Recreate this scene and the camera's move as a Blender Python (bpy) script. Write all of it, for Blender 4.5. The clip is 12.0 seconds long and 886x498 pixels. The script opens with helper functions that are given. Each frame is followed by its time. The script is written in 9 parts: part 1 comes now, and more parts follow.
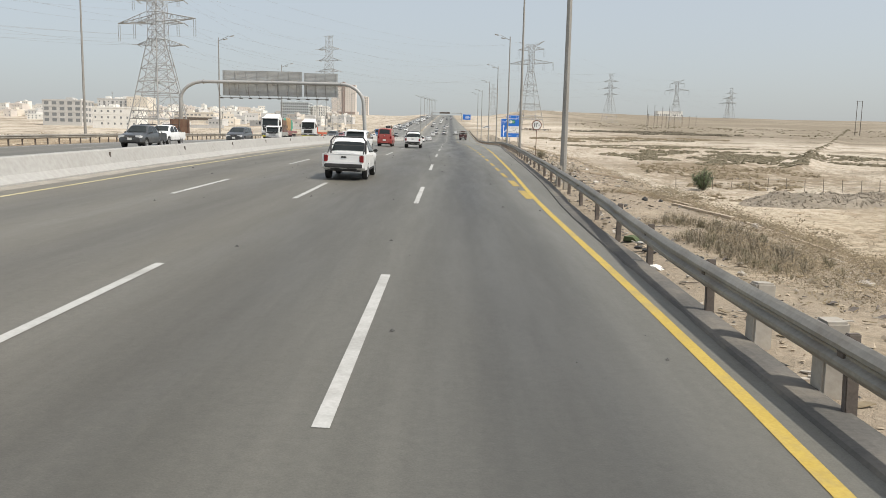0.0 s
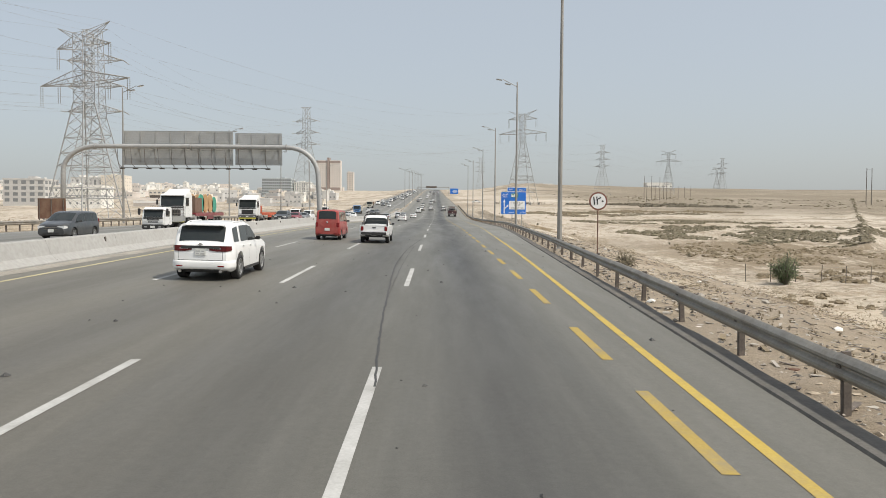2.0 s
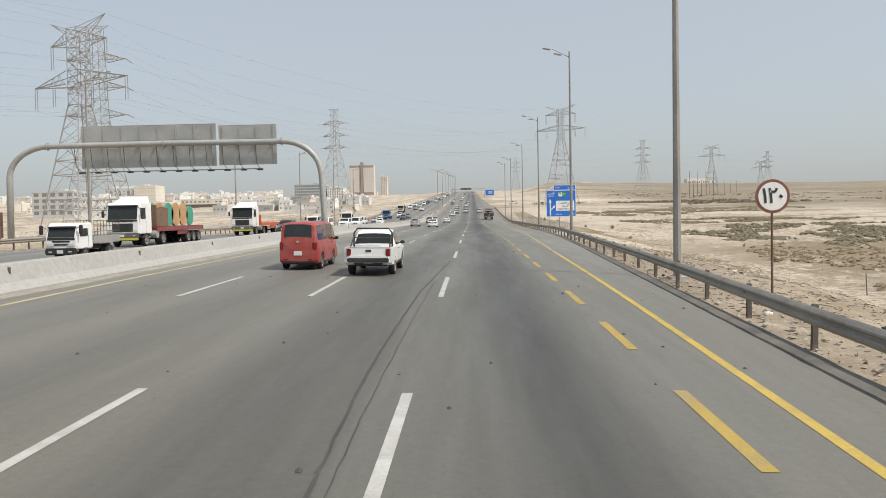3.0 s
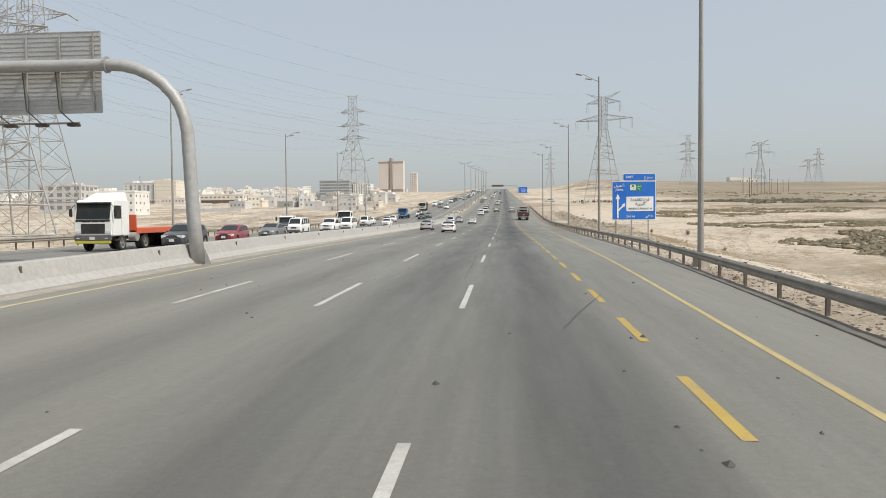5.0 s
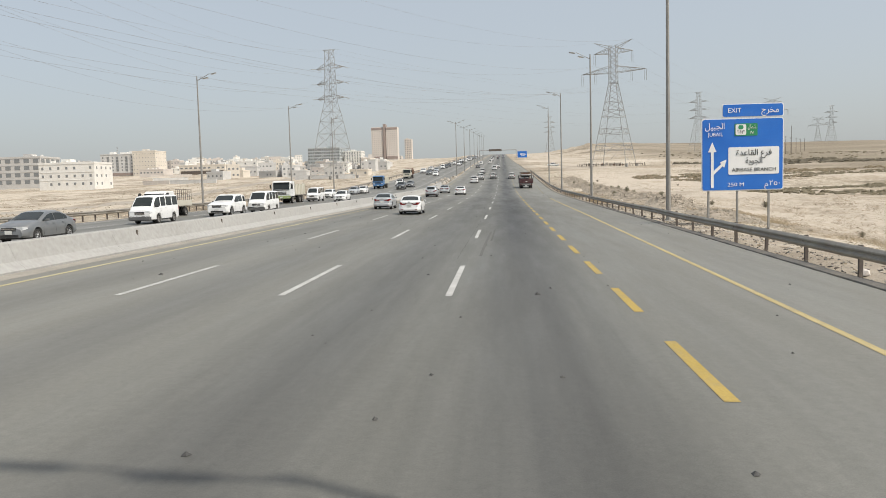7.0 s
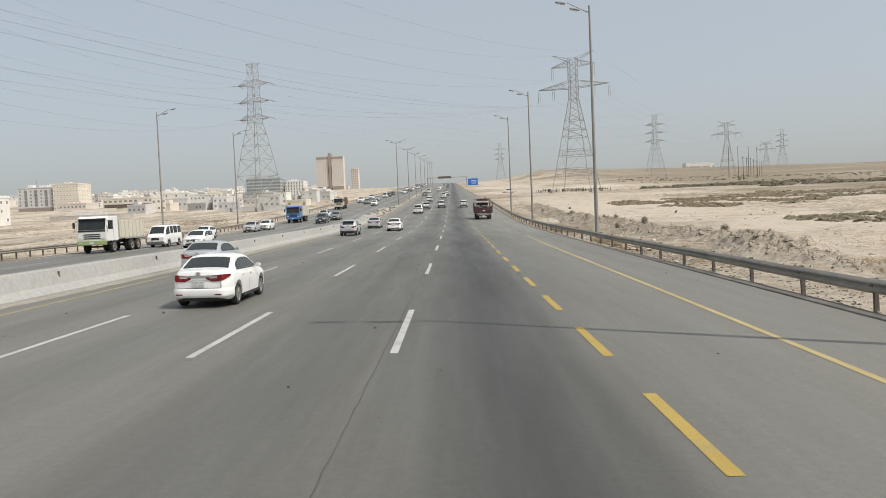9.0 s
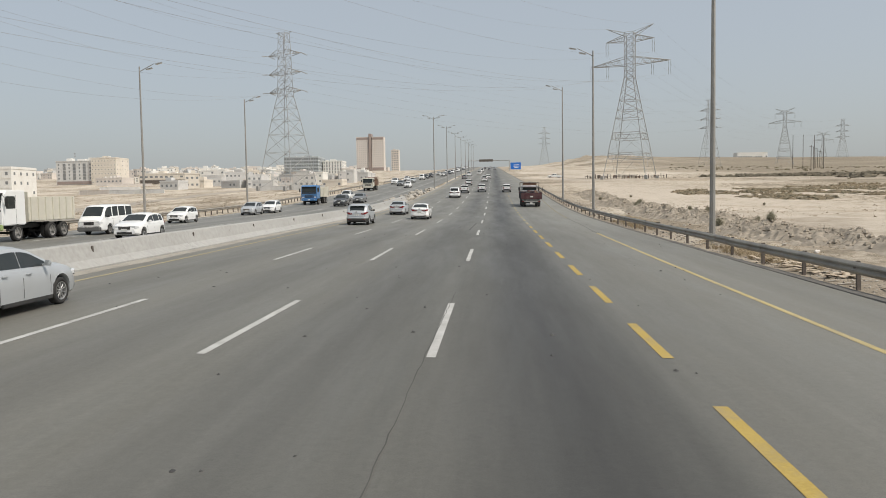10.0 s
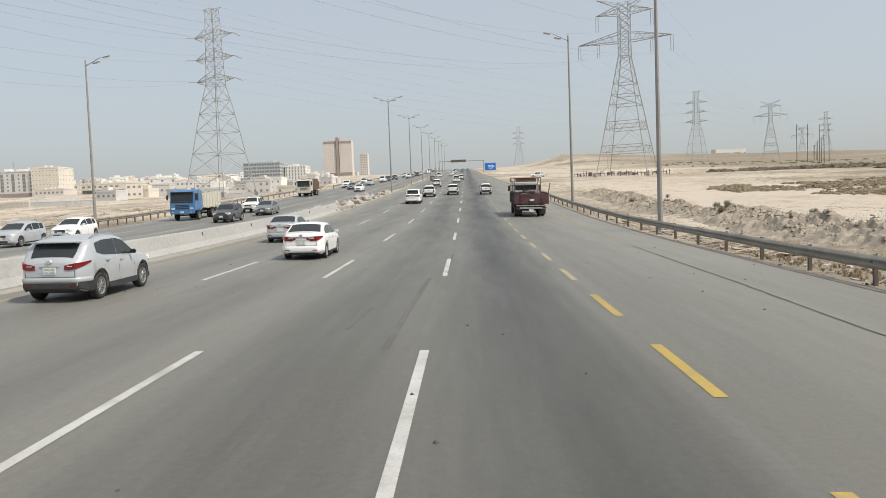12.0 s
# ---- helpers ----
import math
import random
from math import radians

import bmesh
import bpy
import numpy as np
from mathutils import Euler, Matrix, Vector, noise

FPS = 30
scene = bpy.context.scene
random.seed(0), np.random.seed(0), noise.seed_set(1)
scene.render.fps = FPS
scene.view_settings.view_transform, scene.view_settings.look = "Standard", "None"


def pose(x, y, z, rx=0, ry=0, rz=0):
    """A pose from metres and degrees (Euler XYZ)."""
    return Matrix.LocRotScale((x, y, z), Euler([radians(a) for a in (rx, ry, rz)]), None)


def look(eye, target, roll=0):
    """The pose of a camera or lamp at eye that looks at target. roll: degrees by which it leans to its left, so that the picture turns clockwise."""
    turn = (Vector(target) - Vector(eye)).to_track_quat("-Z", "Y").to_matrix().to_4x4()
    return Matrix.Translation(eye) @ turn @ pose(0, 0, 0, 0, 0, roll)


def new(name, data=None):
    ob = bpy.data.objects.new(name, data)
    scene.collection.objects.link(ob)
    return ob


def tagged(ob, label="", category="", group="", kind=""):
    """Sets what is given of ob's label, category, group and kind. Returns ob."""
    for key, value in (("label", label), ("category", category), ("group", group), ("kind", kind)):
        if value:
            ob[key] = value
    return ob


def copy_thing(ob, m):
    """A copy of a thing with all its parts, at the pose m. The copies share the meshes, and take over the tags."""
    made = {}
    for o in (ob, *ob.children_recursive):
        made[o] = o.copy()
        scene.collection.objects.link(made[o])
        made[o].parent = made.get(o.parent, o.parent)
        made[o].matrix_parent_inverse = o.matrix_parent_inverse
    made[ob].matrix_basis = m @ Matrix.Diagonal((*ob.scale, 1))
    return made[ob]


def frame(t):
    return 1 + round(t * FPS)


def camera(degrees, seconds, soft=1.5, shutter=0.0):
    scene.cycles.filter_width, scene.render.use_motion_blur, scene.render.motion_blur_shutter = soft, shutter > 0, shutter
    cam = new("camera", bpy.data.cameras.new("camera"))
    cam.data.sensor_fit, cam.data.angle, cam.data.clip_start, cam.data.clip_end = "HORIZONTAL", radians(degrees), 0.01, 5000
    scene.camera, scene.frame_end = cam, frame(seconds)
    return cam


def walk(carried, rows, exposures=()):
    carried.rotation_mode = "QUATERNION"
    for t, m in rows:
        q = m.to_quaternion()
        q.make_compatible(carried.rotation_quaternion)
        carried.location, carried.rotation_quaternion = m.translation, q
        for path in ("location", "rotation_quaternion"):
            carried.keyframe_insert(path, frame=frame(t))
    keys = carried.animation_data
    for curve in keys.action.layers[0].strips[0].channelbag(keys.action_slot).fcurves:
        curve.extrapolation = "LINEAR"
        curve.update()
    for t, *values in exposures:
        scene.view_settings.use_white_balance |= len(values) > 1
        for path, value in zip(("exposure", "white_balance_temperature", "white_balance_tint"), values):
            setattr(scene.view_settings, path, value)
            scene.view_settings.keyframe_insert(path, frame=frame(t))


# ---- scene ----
cam = camera(59.38, 12.0, soft=0.9)
# seconds, x, y, z, yaw, pitch, roll
ROWS = [
    (0.0, 1.011, 1.066, 2.464, 0.46, -7.54, -1.18),
    (0.5, 0.979, 10.008, 2.818, 0.45, -3.69, 0.02),
    (1.0, 0.901, 18.708, 3.125, -0.35, -1.75, 0.20),
    (1.5, 0.896, 28.433, 3.369, -0.42, -1.29, -1.25),
    (2.0, 0.921, 37.721, 3.652, -0.47, -2.12, -0.36),
    (2.5, 0.941, 47.509, 3.899, 0.58, -2.69, 0.80),
    (3.0, 0.952, 57.065, 4.156, 2.15, -1.93, 1.08),
    (5.0, 1.116, 95.475, 4.858, 4.50, -2.06, 0.56),
    (5.5, 1.181, 104.921, 4.962, 4.67, -2.70, 1.51),
    (6.0, 1.229, 114.798, 5.111, 4.59, -4.26, 1.69),
    (6.5, 1.259, 124.476, 5.284, 5.02, -5.09, 1.54),
    (7.0, 1.272, 134.266, 5.394, 4.40, -4.47, 1.56),
    (9.0, 1.221, 173.141, 5.733, 0.76, -2.43, 2.49),
    (9.5, 1.166, 183.277, 5.807, 3.56, -1.90, 1.26),
    (10.0, 1.058, 193.045, 5.886, 3.74, -3.52, 0.92),
    (10.5, 1.002, 203.269, 5.961, 3.15, -4.48, 1.27),
    (11.0, 0.956, 213.806, 6.011, 2.68, -4.82, 1.66),
    (11.5, 0.873, 224.563, 6.136, 2.26, -4.64, 1.83),
    (12.0, 0.803, 235.097, 6.221, 1.80, -3.27, 2.21),
]
walk(cam, [(t, pose(x, y, z, 90 + pitch, roll, yaw)) for t, x, y, z, yaw, pitch, roll in ROWS], exposures=[(0.0, 0.1), (0.5, -0.2), (1.0, -0.18), (2.0, 0.02), (7.2, 0.02), (8.8, -0.08), (9.0, -0.08), (9.5, -0.28), (9.7, -0.26), (10.2, -0.12), (11.0, -0.08), (12.0, 0.05)])

# ---------- sky and sun: a hazy early afternoon ----------
world = bpy.data.worlds.new("hazy_sky")
scene.world = world
world.use_nodes = True
wt = world.node_tree
wt.nodes.clear()
sky = wt.nodes.new("ShaderNodeTexSky")
sky.sky_type = "NISHITA"
sky.sun_disc = False
SUN_DIR = Vector((0.644, -0.324, 1.0)).normalized()
sky.sun_elevation = math.asin(SUN_DIR.z)
sky.sun_rotation = math.atan2(SUN_DIR.x, SUN_DIR.y)
sky.air_density, sky.dust_density, sky.ozone_density = 1.0, 4.0, 2.0
haze = wt.nodes.new("ShaderNodeMix")
haze.data_type = "RGBA"
haze.inputs[0].default_value = 0.5
haze.inputs[7].default_value = (6.1, 6.42, 6.5, 1)
wbg = wt.nodes.new("ShaderNodeBackground")
wbg.inputs["Strength"].default_value = 0.123
wout = wt.nodes.new("ShaderNodeOutputWorld")
wt.links.new(sky.outputs[0], haze.inputs[6])
wt.links.new(haze.outputs[2], wbg.inputs["Color"])
wt.links.new(wbg.outputs[0], wout.inputs[0])
sun_data = bpy.data.lights.new("sun", "SUN")
sun_data.energy, sun_data.angle, sun_data.color = 3.6, radians(0.6), (1.0, 0.95, 0.87)
sun = new("sun", sun_data)
sun.matrix_world = look((60, 0, 140), Vector((60, 0, 140)) - SUN_DIR * 50)

# ---------- materials ----------
def mat_new(name):
    m = bpy.data.materials.new(name)
    m.use_nodes = True
    return m, m.node_tree, m.node_tree.nodes["Principled BSDF"]


def nd(nt, kind, **sets):
    n = nt.nodes.new(kind)
    for k, val in sets.items():
        n.inputs[k].default_value = val
    return n


def coords(nt, scale=(1, 1, 1)):
    tc = nt.nodes.new("ShaderNodeTexCoord")
    mp = nt.nodes.new("ShaderNodeMapping")
    mp.inputs["Scale"].default_value = scale
    nt.links.new(tc.outputs["Object"], mp.inputs[0])
    return mp.outputs[0]


def noise_tex(nt, vec, scale, detail=4.0, rough=0.55):
    n = nd(nt, "ShaderNodeTexNoise", Scale=scale, Detail=detail, Roughness=rough)
    nt.links.new(vec, n.inputs["Vector"])
    return n.outputs["Fac"]


def ramp(nt, fac, stops):
    r = nt.nodes.new("ShaderNodeValToRGB")
    els = r.color_ramp.elements
    while len(els) < len(stops):
        els.new(0.5)
    for e, (p, c) in zip(els, stops):
        e.position = p
        e.color = (c, c, c, 1) if isinstance(c, (int, float)) else (*c, 1)
    nt.links.new(fac, r.inputs[0])
    return r.outputs[0]


def mixc(nt, fac, a, b, mode="MIX"):
    m = nt.nodes.new("ShaderNodeMix")
    m.data_type, m.blend_type = "RGBA", mode
    for sock, val in ((m.inputs[0], fac), (m.inputs[6], a), (m.inputs[7], b)):
        if isinstance(val, (int, float)):
            sock.default_value = val
        elif isinstance(val, tuple):
            sock.default_value = (*val, 1)
        else:
            nt.links.new(val, sock)
    return m.outputs[2]


def bump(nt, bs, height, strength=0.3, dist=0.02):
    b = nd(nt, "ShaderNodeBump", Strength=strength, Distance=dist)
    nt.links.new(height, b.inputs["Height"])
    nt.links.new(b.outputs[0], bs.inputs["Normal"])


def surface(name, a, b, scale=2.0, rough=0.7, metal=0.0, grain=40.0, bumps=0.15, dirt=None, dirt_amount=0.35, spec=0.5):
    """A worn surface: two base colours by a broad noise, a fine grain, and an optional dirt colour in patches."""
    m, nt, bs = mat_new(name)
    v = coords(nt)
    n1, n2 = noise_tex(nt, v, scale, 5.0), noise_tex(nt, v, grain, 3.0)
    c = mixc(nt, ramp(nt, n1, [(0.35, 0.0), (0.65, 1.0)]), a, b)
    c = mixc(nt, 0.25, c, ramp(nt, n2, [(0.3, 0.25), (0.7, 0.85)]), "SOFT_LIGHT")
    if dirt:
        d = ramp(nt, noise_tex(nt, v, scale * 0.6 + 0.3, 6.0, 0.7), [(0.48, 0.0), (0.72, dirt_amount)])
        c = mixc(nt, d, c, dirt)
    nt.links.new(c, bs.inputs["Base Color"])
    bs.inputs["Metallic"].default_value = metal
    nt.links.new(ramp(nt, n1, [(0.2, max(rough - 0.1, 0.02)), (0.8, min(rough + 0.12, 1.0))]), bs.inputs["Roughness"])
    bs.inputs["Specular IOR Level"].default_value = spec
    if bumps:
        bump(nt, bs, n2, bumps, 0.01)
    return m


def paint(name, col, rough=0.28, coat=0.6, metal=0.0, dust=(0.42, 0.36, 0.28), dusty=0.22):
    """Car paint with a clear coat and a thin film of road dust."""
    m, nt, bs = mat_new(name)
    v = coords(nt)
    d = ramp(nt, noise_tex(nt, v, 1.7, 6.0, 0.65), [(0.4, 0.02), (0.75, dusty)])
    nt.links.new(mixc(nt, d, col, dust), bs.inputs["Base Color"])
    nt.links.new(ramp(nt, noise_tex(nt, v, 2.3, 4.0), [(0.3, rough), (0.75, rough + 0.2)]), bs.inputs["Roughness"])
    bs.inputs["Metallic"].default_value = metal
    bs.inputs["Coat Weight"].default_value = coat
    bs.inputs["Coat Roughness"].default_value = 0.12
    return m


def asphalt_mat(name, lanes, lane_width, base=(0.1205, 0.1185, 0.1015), dark=(0.042, 0.041, 0.039), dust=(0.222, 0.214, 0.183),
                wear=((0.0, 0.05), (0.12, 0.36), (0.36, 0.48), (0.50, 0.70), (0.60, 1.0), (0.66, 1.0), (0.70, 0.28), (0.77, 0.05)),
                dust_and_sheen=((0.0, 1.0), (0.09, 0.95), (0.14, 0.88), (0.36, 0.75), (0.50, 0.14), (0.66, 0.0), (0.69, 0.40), (0.79, 0.65), (0.86, 0.95))):
    """Sun-bleached asphalt: dark oily bands along the lanes, dusty strips, patches and grit."""
    m, nt, bs = mat_new(name)
    tc = nt.nodes.new("ShaderNodeTexCoord")
    sep = nt.nodes.new("ShaderNodeSeparateXYZ")
    nt.links.new(tc.outputs["Object"], sep.inputs[0])
    broad = noise_tex(nt, coords(nt, (0.30, 0.012, 1)), 1.0, 4.0, 0.55)
    patch = noise_tex(nt, coords(nt, (0.75, 0.075, 1)), 1.0, 6.0, 0.62)
    streak = noise_tex(nt, coords(nt, (2.6, 0.05, 1)), 1.0, 4.0, 0.6)
    grit = noise_tex(nt, coords(nt), 55.0, 2.0, 0.7)
    fine = noise_tex(nt, coords(nt), 9.0, 5.0, 0.7)
    # one dark band in the middle of every lane
    wave = nt.nodes.new("ShaderNodeMath")
    wave.operation = "MULTIPLY_ADD"
    wave.inputs[1].default_value = 2 * math.pi / lane_width
    wave.inputs[2].default_value = -2 * math.pi / lane_width * (lanes + lane_width / 2)
    nt.links.new(sep.outputs[0], wave.inputs[0])
    cosn = nt.nodes.new("ShaderNodeMath")
    cosn.operation = "COSINE"
    nt.links.new(wave.outputs[0], cosn.inputs[0])
    half = nt.nodes.new("ShaderNodeMath")
    half.operation = "MULTIPLY_ADD"
    half.inputs[1].default_value, half.inputs[2].default_value = 0.42, 0.58
    nt.links.new(cosn.outputs[0], half.inputs[0])
    band = mixc(nt, 1.0, half.outputs[0], ramp(nt, broad, [(0.30, 0.45), (0.60, 1.0)]), "MULTIPLY")
    c = mixc(nt, ramp(nt, streak, [(0.35, 0.0), (0.7, 0.35)]), base, dust)
    c = mixc(nt, ramp(nt, patch, [(0.42, 0.0), (0.66, 0.45)]), c, tuple(x * 0.8 for x in base))
    # the nearside through lane is the darkest, the exit lane and the shoulders stay pale and dusty
    place = nt.nodes.new("ShaderNodeMapRange")
    place.inputs["From Min"].default_value, place.inputs["From Max"].default_value = -14.0, 12.0
    nt.links.new(sep.outputs[0], place.inputs["Value"])
    use = ramp(nt, place.outputs[0], wear)
    band = mixc(nt, 1.0, band, use, "MULTIPLY")
    # left-hand amounts hold dust and also a glancing sheen put into the colour
    dusty = mixc(nt, 1.0, ramp(nt, place.outputs[0], dust_and_sheen), ramp(nt, broad, [(0.3, 0.5), (0.7, 1.0)]), "MULTIPLY")
    c = mixc(nt, dusty, c, dust)
    dk = mixc(nt, 1.0, band, ramp(nt, patch, [(0.3, 0.72), (0.7, 1.0)]), "MULTIPLY")
    c = mixc(nt, dk, c, dark)
    # a darker stretch of surface beyond the exit sign, darkest in the nearside lane
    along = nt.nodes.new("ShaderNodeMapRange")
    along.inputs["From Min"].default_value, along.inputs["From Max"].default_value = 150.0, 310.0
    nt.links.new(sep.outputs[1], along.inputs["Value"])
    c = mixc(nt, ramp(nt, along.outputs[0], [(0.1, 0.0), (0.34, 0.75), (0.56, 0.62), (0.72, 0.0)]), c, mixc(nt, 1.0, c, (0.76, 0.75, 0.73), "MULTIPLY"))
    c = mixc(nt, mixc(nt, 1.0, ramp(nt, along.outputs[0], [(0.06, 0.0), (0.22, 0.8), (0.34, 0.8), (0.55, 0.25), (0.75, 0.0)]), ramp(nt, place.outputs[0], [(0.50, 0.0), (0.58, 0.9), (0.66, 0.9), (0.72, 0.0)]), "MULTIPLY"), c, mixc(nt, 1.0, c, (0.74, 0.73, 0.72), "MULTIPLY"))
    # windscreen shading put into the colour: fast lanes darker and browner by the start
    early = nt.nodes.new("ShaderNodeMapRange")
    early.inputs["From Min"].default_value, early.inputs["From Max"].default_value = 100.0, 50.0
    nt.links.new(sep.outputs[1], early.inputs["Value"])
    c = mixc(nt, mixc(nt, 1.0, early.outputs[0], ramp(nt, place.outputs[0], [(0.42, 1.0), (0.60, 0.45)]), "MULTIPLY"), c, mixc(nt, 1.0, c, (0.755, 0.72, 0.675), "MULTIPLY"))
    c = mixc(nt, 0.30, c, ramp(nt, fine, [(0.3, 0.3), (0.7, 0.72)]), "SOFT_LIGHT")
    c = mixc(nt, 0.22, c, ramp(nt, grit, [(0.3, 0.2), (0.72, 0.85)]), "SOFT_LIGHT")
    nt.links.new(c, bs.inputs["Base Color"])
    nt.links.new(ramp(nt, patch, [(0.3, 0.50), (0.7, 0.70)]), bs.inputs["Roughness"])
    bs.inputs["Specular IOR Level"].default_value = 0.6
    bump(nt, bs, grit, 0.35, 0.006)
    return m


def sand_mat():
    m, nt, bs = mat_new("desert_sand")
    wide = noise_tex(nt, coords(nt, (0.010, 0.010, 0.02)), 1.0, 8.0, 0.6)
    mid = noise_tex(nt, coords(nt, (0.06, 0.05, 0.06)), 1.0, 8.0, 0.68)
    track = noise_tex(nt, coords(nt, (0.09, 0.008, 0.05)), 1.0, 6.0, 0.6)
    small = noise_tex(nt, coords(nt), 0.9, 8.0, 0.75)
    some = noise_tex(nt, coords(nt, (0.28, 0.16, 0.2)), 1.0, 8.0, 0.72)
    grain = noise_tex(nt, coords(nt), 14.0, 4.0, 0.7)
    c = mixc(nt, ramp(nt, wide, [(0.38, 0.0), (0.62, 1.0)]), (0.485, 0.412, 0.322), (0.575, 0.510, 0.420))
    c = mixc(nt, ramp(nt, mid, [(0.51, 0.0), (0.68, 0.6)]), c, (0.319, 0.254, 0.178))
    c = mixc(nt, ramp(nt, track, [(0.52, 0.0), (0.62, 0.6)]), c, (0.545, 0.475, 0.380))
    c = mixc(nt, ramp(nt, small, [(0.56, 0.0), (0.70, 0.42)]), c, (0.225, 0.185, 0.132))
    c = mixc(nt, ramp(nt, mixc(nt, 1.0, ramp(nt, wide, [(0.45, 1.0), (0.6, 0.0)]), ramp(nt, small, [(0.46, 0.0), (0.58, 0.75)]), "MULTIPLY"), [(0.0, 0.0), (1.0, 1.0)]), c, (0.155, 0.133, 0.090))
    c = mixc(nt, ramp(nt, some, [(0.52, 0.0), (0.62, 0.55)]), c, (0.270, 0.207, 0.138))
    # patches of low grey-brown cover, mottled at the scale of single plants
    cover = noise_tex(nt, coords(nt, (0.020, 0.030, 0.02)), 1.0, 6.0, 0.62)
    plants = noise_tex(nt, coords(nt, (1, 1, 1)), 1.6, 6.0, 0.8)
    mask = mixc(nt, 1.0, ramp(nt, cover, [(0.515, 0.0), (0.60, 0.85)]), ramp(nt, plants, [(0.34, 0.40), (0.55, 1.0)]), "MULTIPLY")
    c = mixc(nt, mask, c, (0.165, 0.132, 0.090))
    # west of the highway the ground is bleached and rutted
    tc = nt.nodes.new("ShaderNodeTexCoord")
    sep = nt.nodes.new("ShaderNodeSeparateXYZ")
    nt.links.new(tc.outputs["Object"], sep.inputs[0])
    west = nt.nodes.new("ShaderNodeMapRange")
    west.inputs["From Min"].default_value, west.inputs["From Max"].default_value = -36.0, -70.0
    nt.links.new(sep.outputs[0], west.inputs["Value"])
    ruts = noise_tex(nt, coords(nt, (0.05, 0.03, 0.05)), 1.0, 8.0, 0.7)
    c = mixc(nt, mixc(nt, 1.0, west.outputs[0], ramp(nt, ruts, [(0.42, 0.0), (0.58, 0.9)]), "MULTIPLY"), c, (0.540, 0.475, 0.385))
    furrow = noise_tex(nt, coords(nt, (0.16, 0.014, 0.1)), 1.0, 7.0, 0.7)
    speck = noise_tex(nt, coords(nt, (0.7, 0.35, 0.5)), 1.0, 6.0, 0.8)
    dull = mixc(nt, 1.0, ramp(nt, furrow, [(0.47, 0.0), (0.60, 0.8)]), ramp(nt, speck, [(0.36, 0.25), (0.60, 1.0)]), "MULTIPLY")
    c = mixc(nt, mixc(nt, 1.0, west.outputs[0], dull, "MULTIPLY"), c, (0.235, 0.192, 0.142))
    # the far plain to the east is browner, under sparse scrub
    east_x, east_y = nt.nodes.new("ShaderNodeMapRange"), nt.nodes.new("ShaderNodeMapRange")
    east_x.inputs["From Min"].default_value, east_x.inputs["From Max"].default_value = 70.0, 125.0
    east_y.inputs["From Min"].default_value, east_y.inputs["From Max"].default_value = 290.0, 400.0
    nt.links.new(sep.outputs[0], east_x.inputs["Value"])
    nt.links.new(sep.outputs[1], east_y.inputs["Value"])
    scrubby = mixc(nt, 1.0, mixc(nt, 1.0, east_x.outputs[0], east_y.outputs[0], "MULTIPLY"), ramp(nt, wide, [(0.36, 0.95), (0.66, 0.70)]), "MULTIPLY")
    c = mixc(nt, scrubby, c, (0.225, 0.190, 0.140))
    # a broad stain of brown growth on the plain below the road
    stain_x, stain_y = nt.nodes.new("ShaderNodeMapRange"), nt.nodes.new("ShaderNodeMapRange")
    stain_x.inputs["From Min"].default_value, stain_x.inputs["From Max"].default_value = 34.0, 92.0
    stain_y.inputs["From Min"].default_value, stain_y.inputs["From Max"].default_value = 142.0, 206.0
    nt.links.new(sep.outputs[0], stain_x.inputs["Value"])
    nt.links.new(sep.outputs[1], stain_y.inputs["Value"])
    hump = [(0.0, 0.0), (0.28, 1.0), (0.70, 1.0), (1.0, 0.0)]
    stain = mixc(nt, 1.0, mixc(nt, 1.0, ramp(nt, stain_x.outputs[0], hump), ramp(nt, stain_y.outputs[0], hump), "MULTIPLY"), ramp(nt, some, [(0.36, 0.0), (0.52, 1.0)]), "MULTIPLY")
    c = mixc(nt, ramp(nt, stain, [(0.15, 0.0), (0.55, 0.85)]), c, (0.225, 0.178, 0.120))
    # smooth pale ground where vehicles pass, behind the spoil ridge
    lane_x, lane_y = nt.nodes.new("ShaderNodeMapRange"), nt.nodes.new("ShaderNodeMapRange")
    lane_x.inputs["From Max"].default_value = 80.0
    lane_y.inputs["From Min"].default_value, lane_y.inputs["From Max"].default_value = 160.0, 215.0
    nt.links.new(sep.outputs[0], lane_x.inputs["Value"])
    nt.links.new(sep.outputs[1], lane_y.inputs["Value"])
    driven = mixc(nt, 1.0, mixc(nt, 1.0, lane_y.outputs[0], ramp(nt, lane_x.outputs[0], [(0.24, 0.0), (0.33, 0.9), (0.55, 0.9), (0.72, 0.0)]), "MULTIPLY"), ramp(nt, mid, [(0.38, 1.0), (0.62, 0.35)]), "MULTIPLY")
    c = mixc(nt, driven, c, (0.495, 0.432, 0.352))
    # brown, trampled soil along the foot of the embankment by the start
    soil = noise_tex(nt, coords(nt, (0.35, 0.22, 0.3)), 1.0, 8.0, 0.75)
    near_x, near_y = nt.nodes.new("ShaderNodeMapRange"), nt.nodes.new("ShaderNodeMapRange")
    near_x.inputs["From Min"].default_value, near_x.inputs["From Max"].default_value = 30.0, 17.0
    near_y.inputs["From Min"].default_value, near_y.inputs["From Max"].default_value = 135.0, 80.0
    nt.links.new(sep.outputs[0], near_x.inputs["Value"])
    nt.links.new(sep.outputs[1], near_y.inputs["Value"])
    trod = mixc(nt, 1.0, mixc(nt, 1.0, near_x.outputs[0], near_y.outputs[0], "MULTIPLY"), ramp(nt, soil, [(0.40, 0.05), (0.58, 0.8)]), "MULTIPLY")
    c = mixc(nt, trod, c, (0.275, 0.215, 0.152))
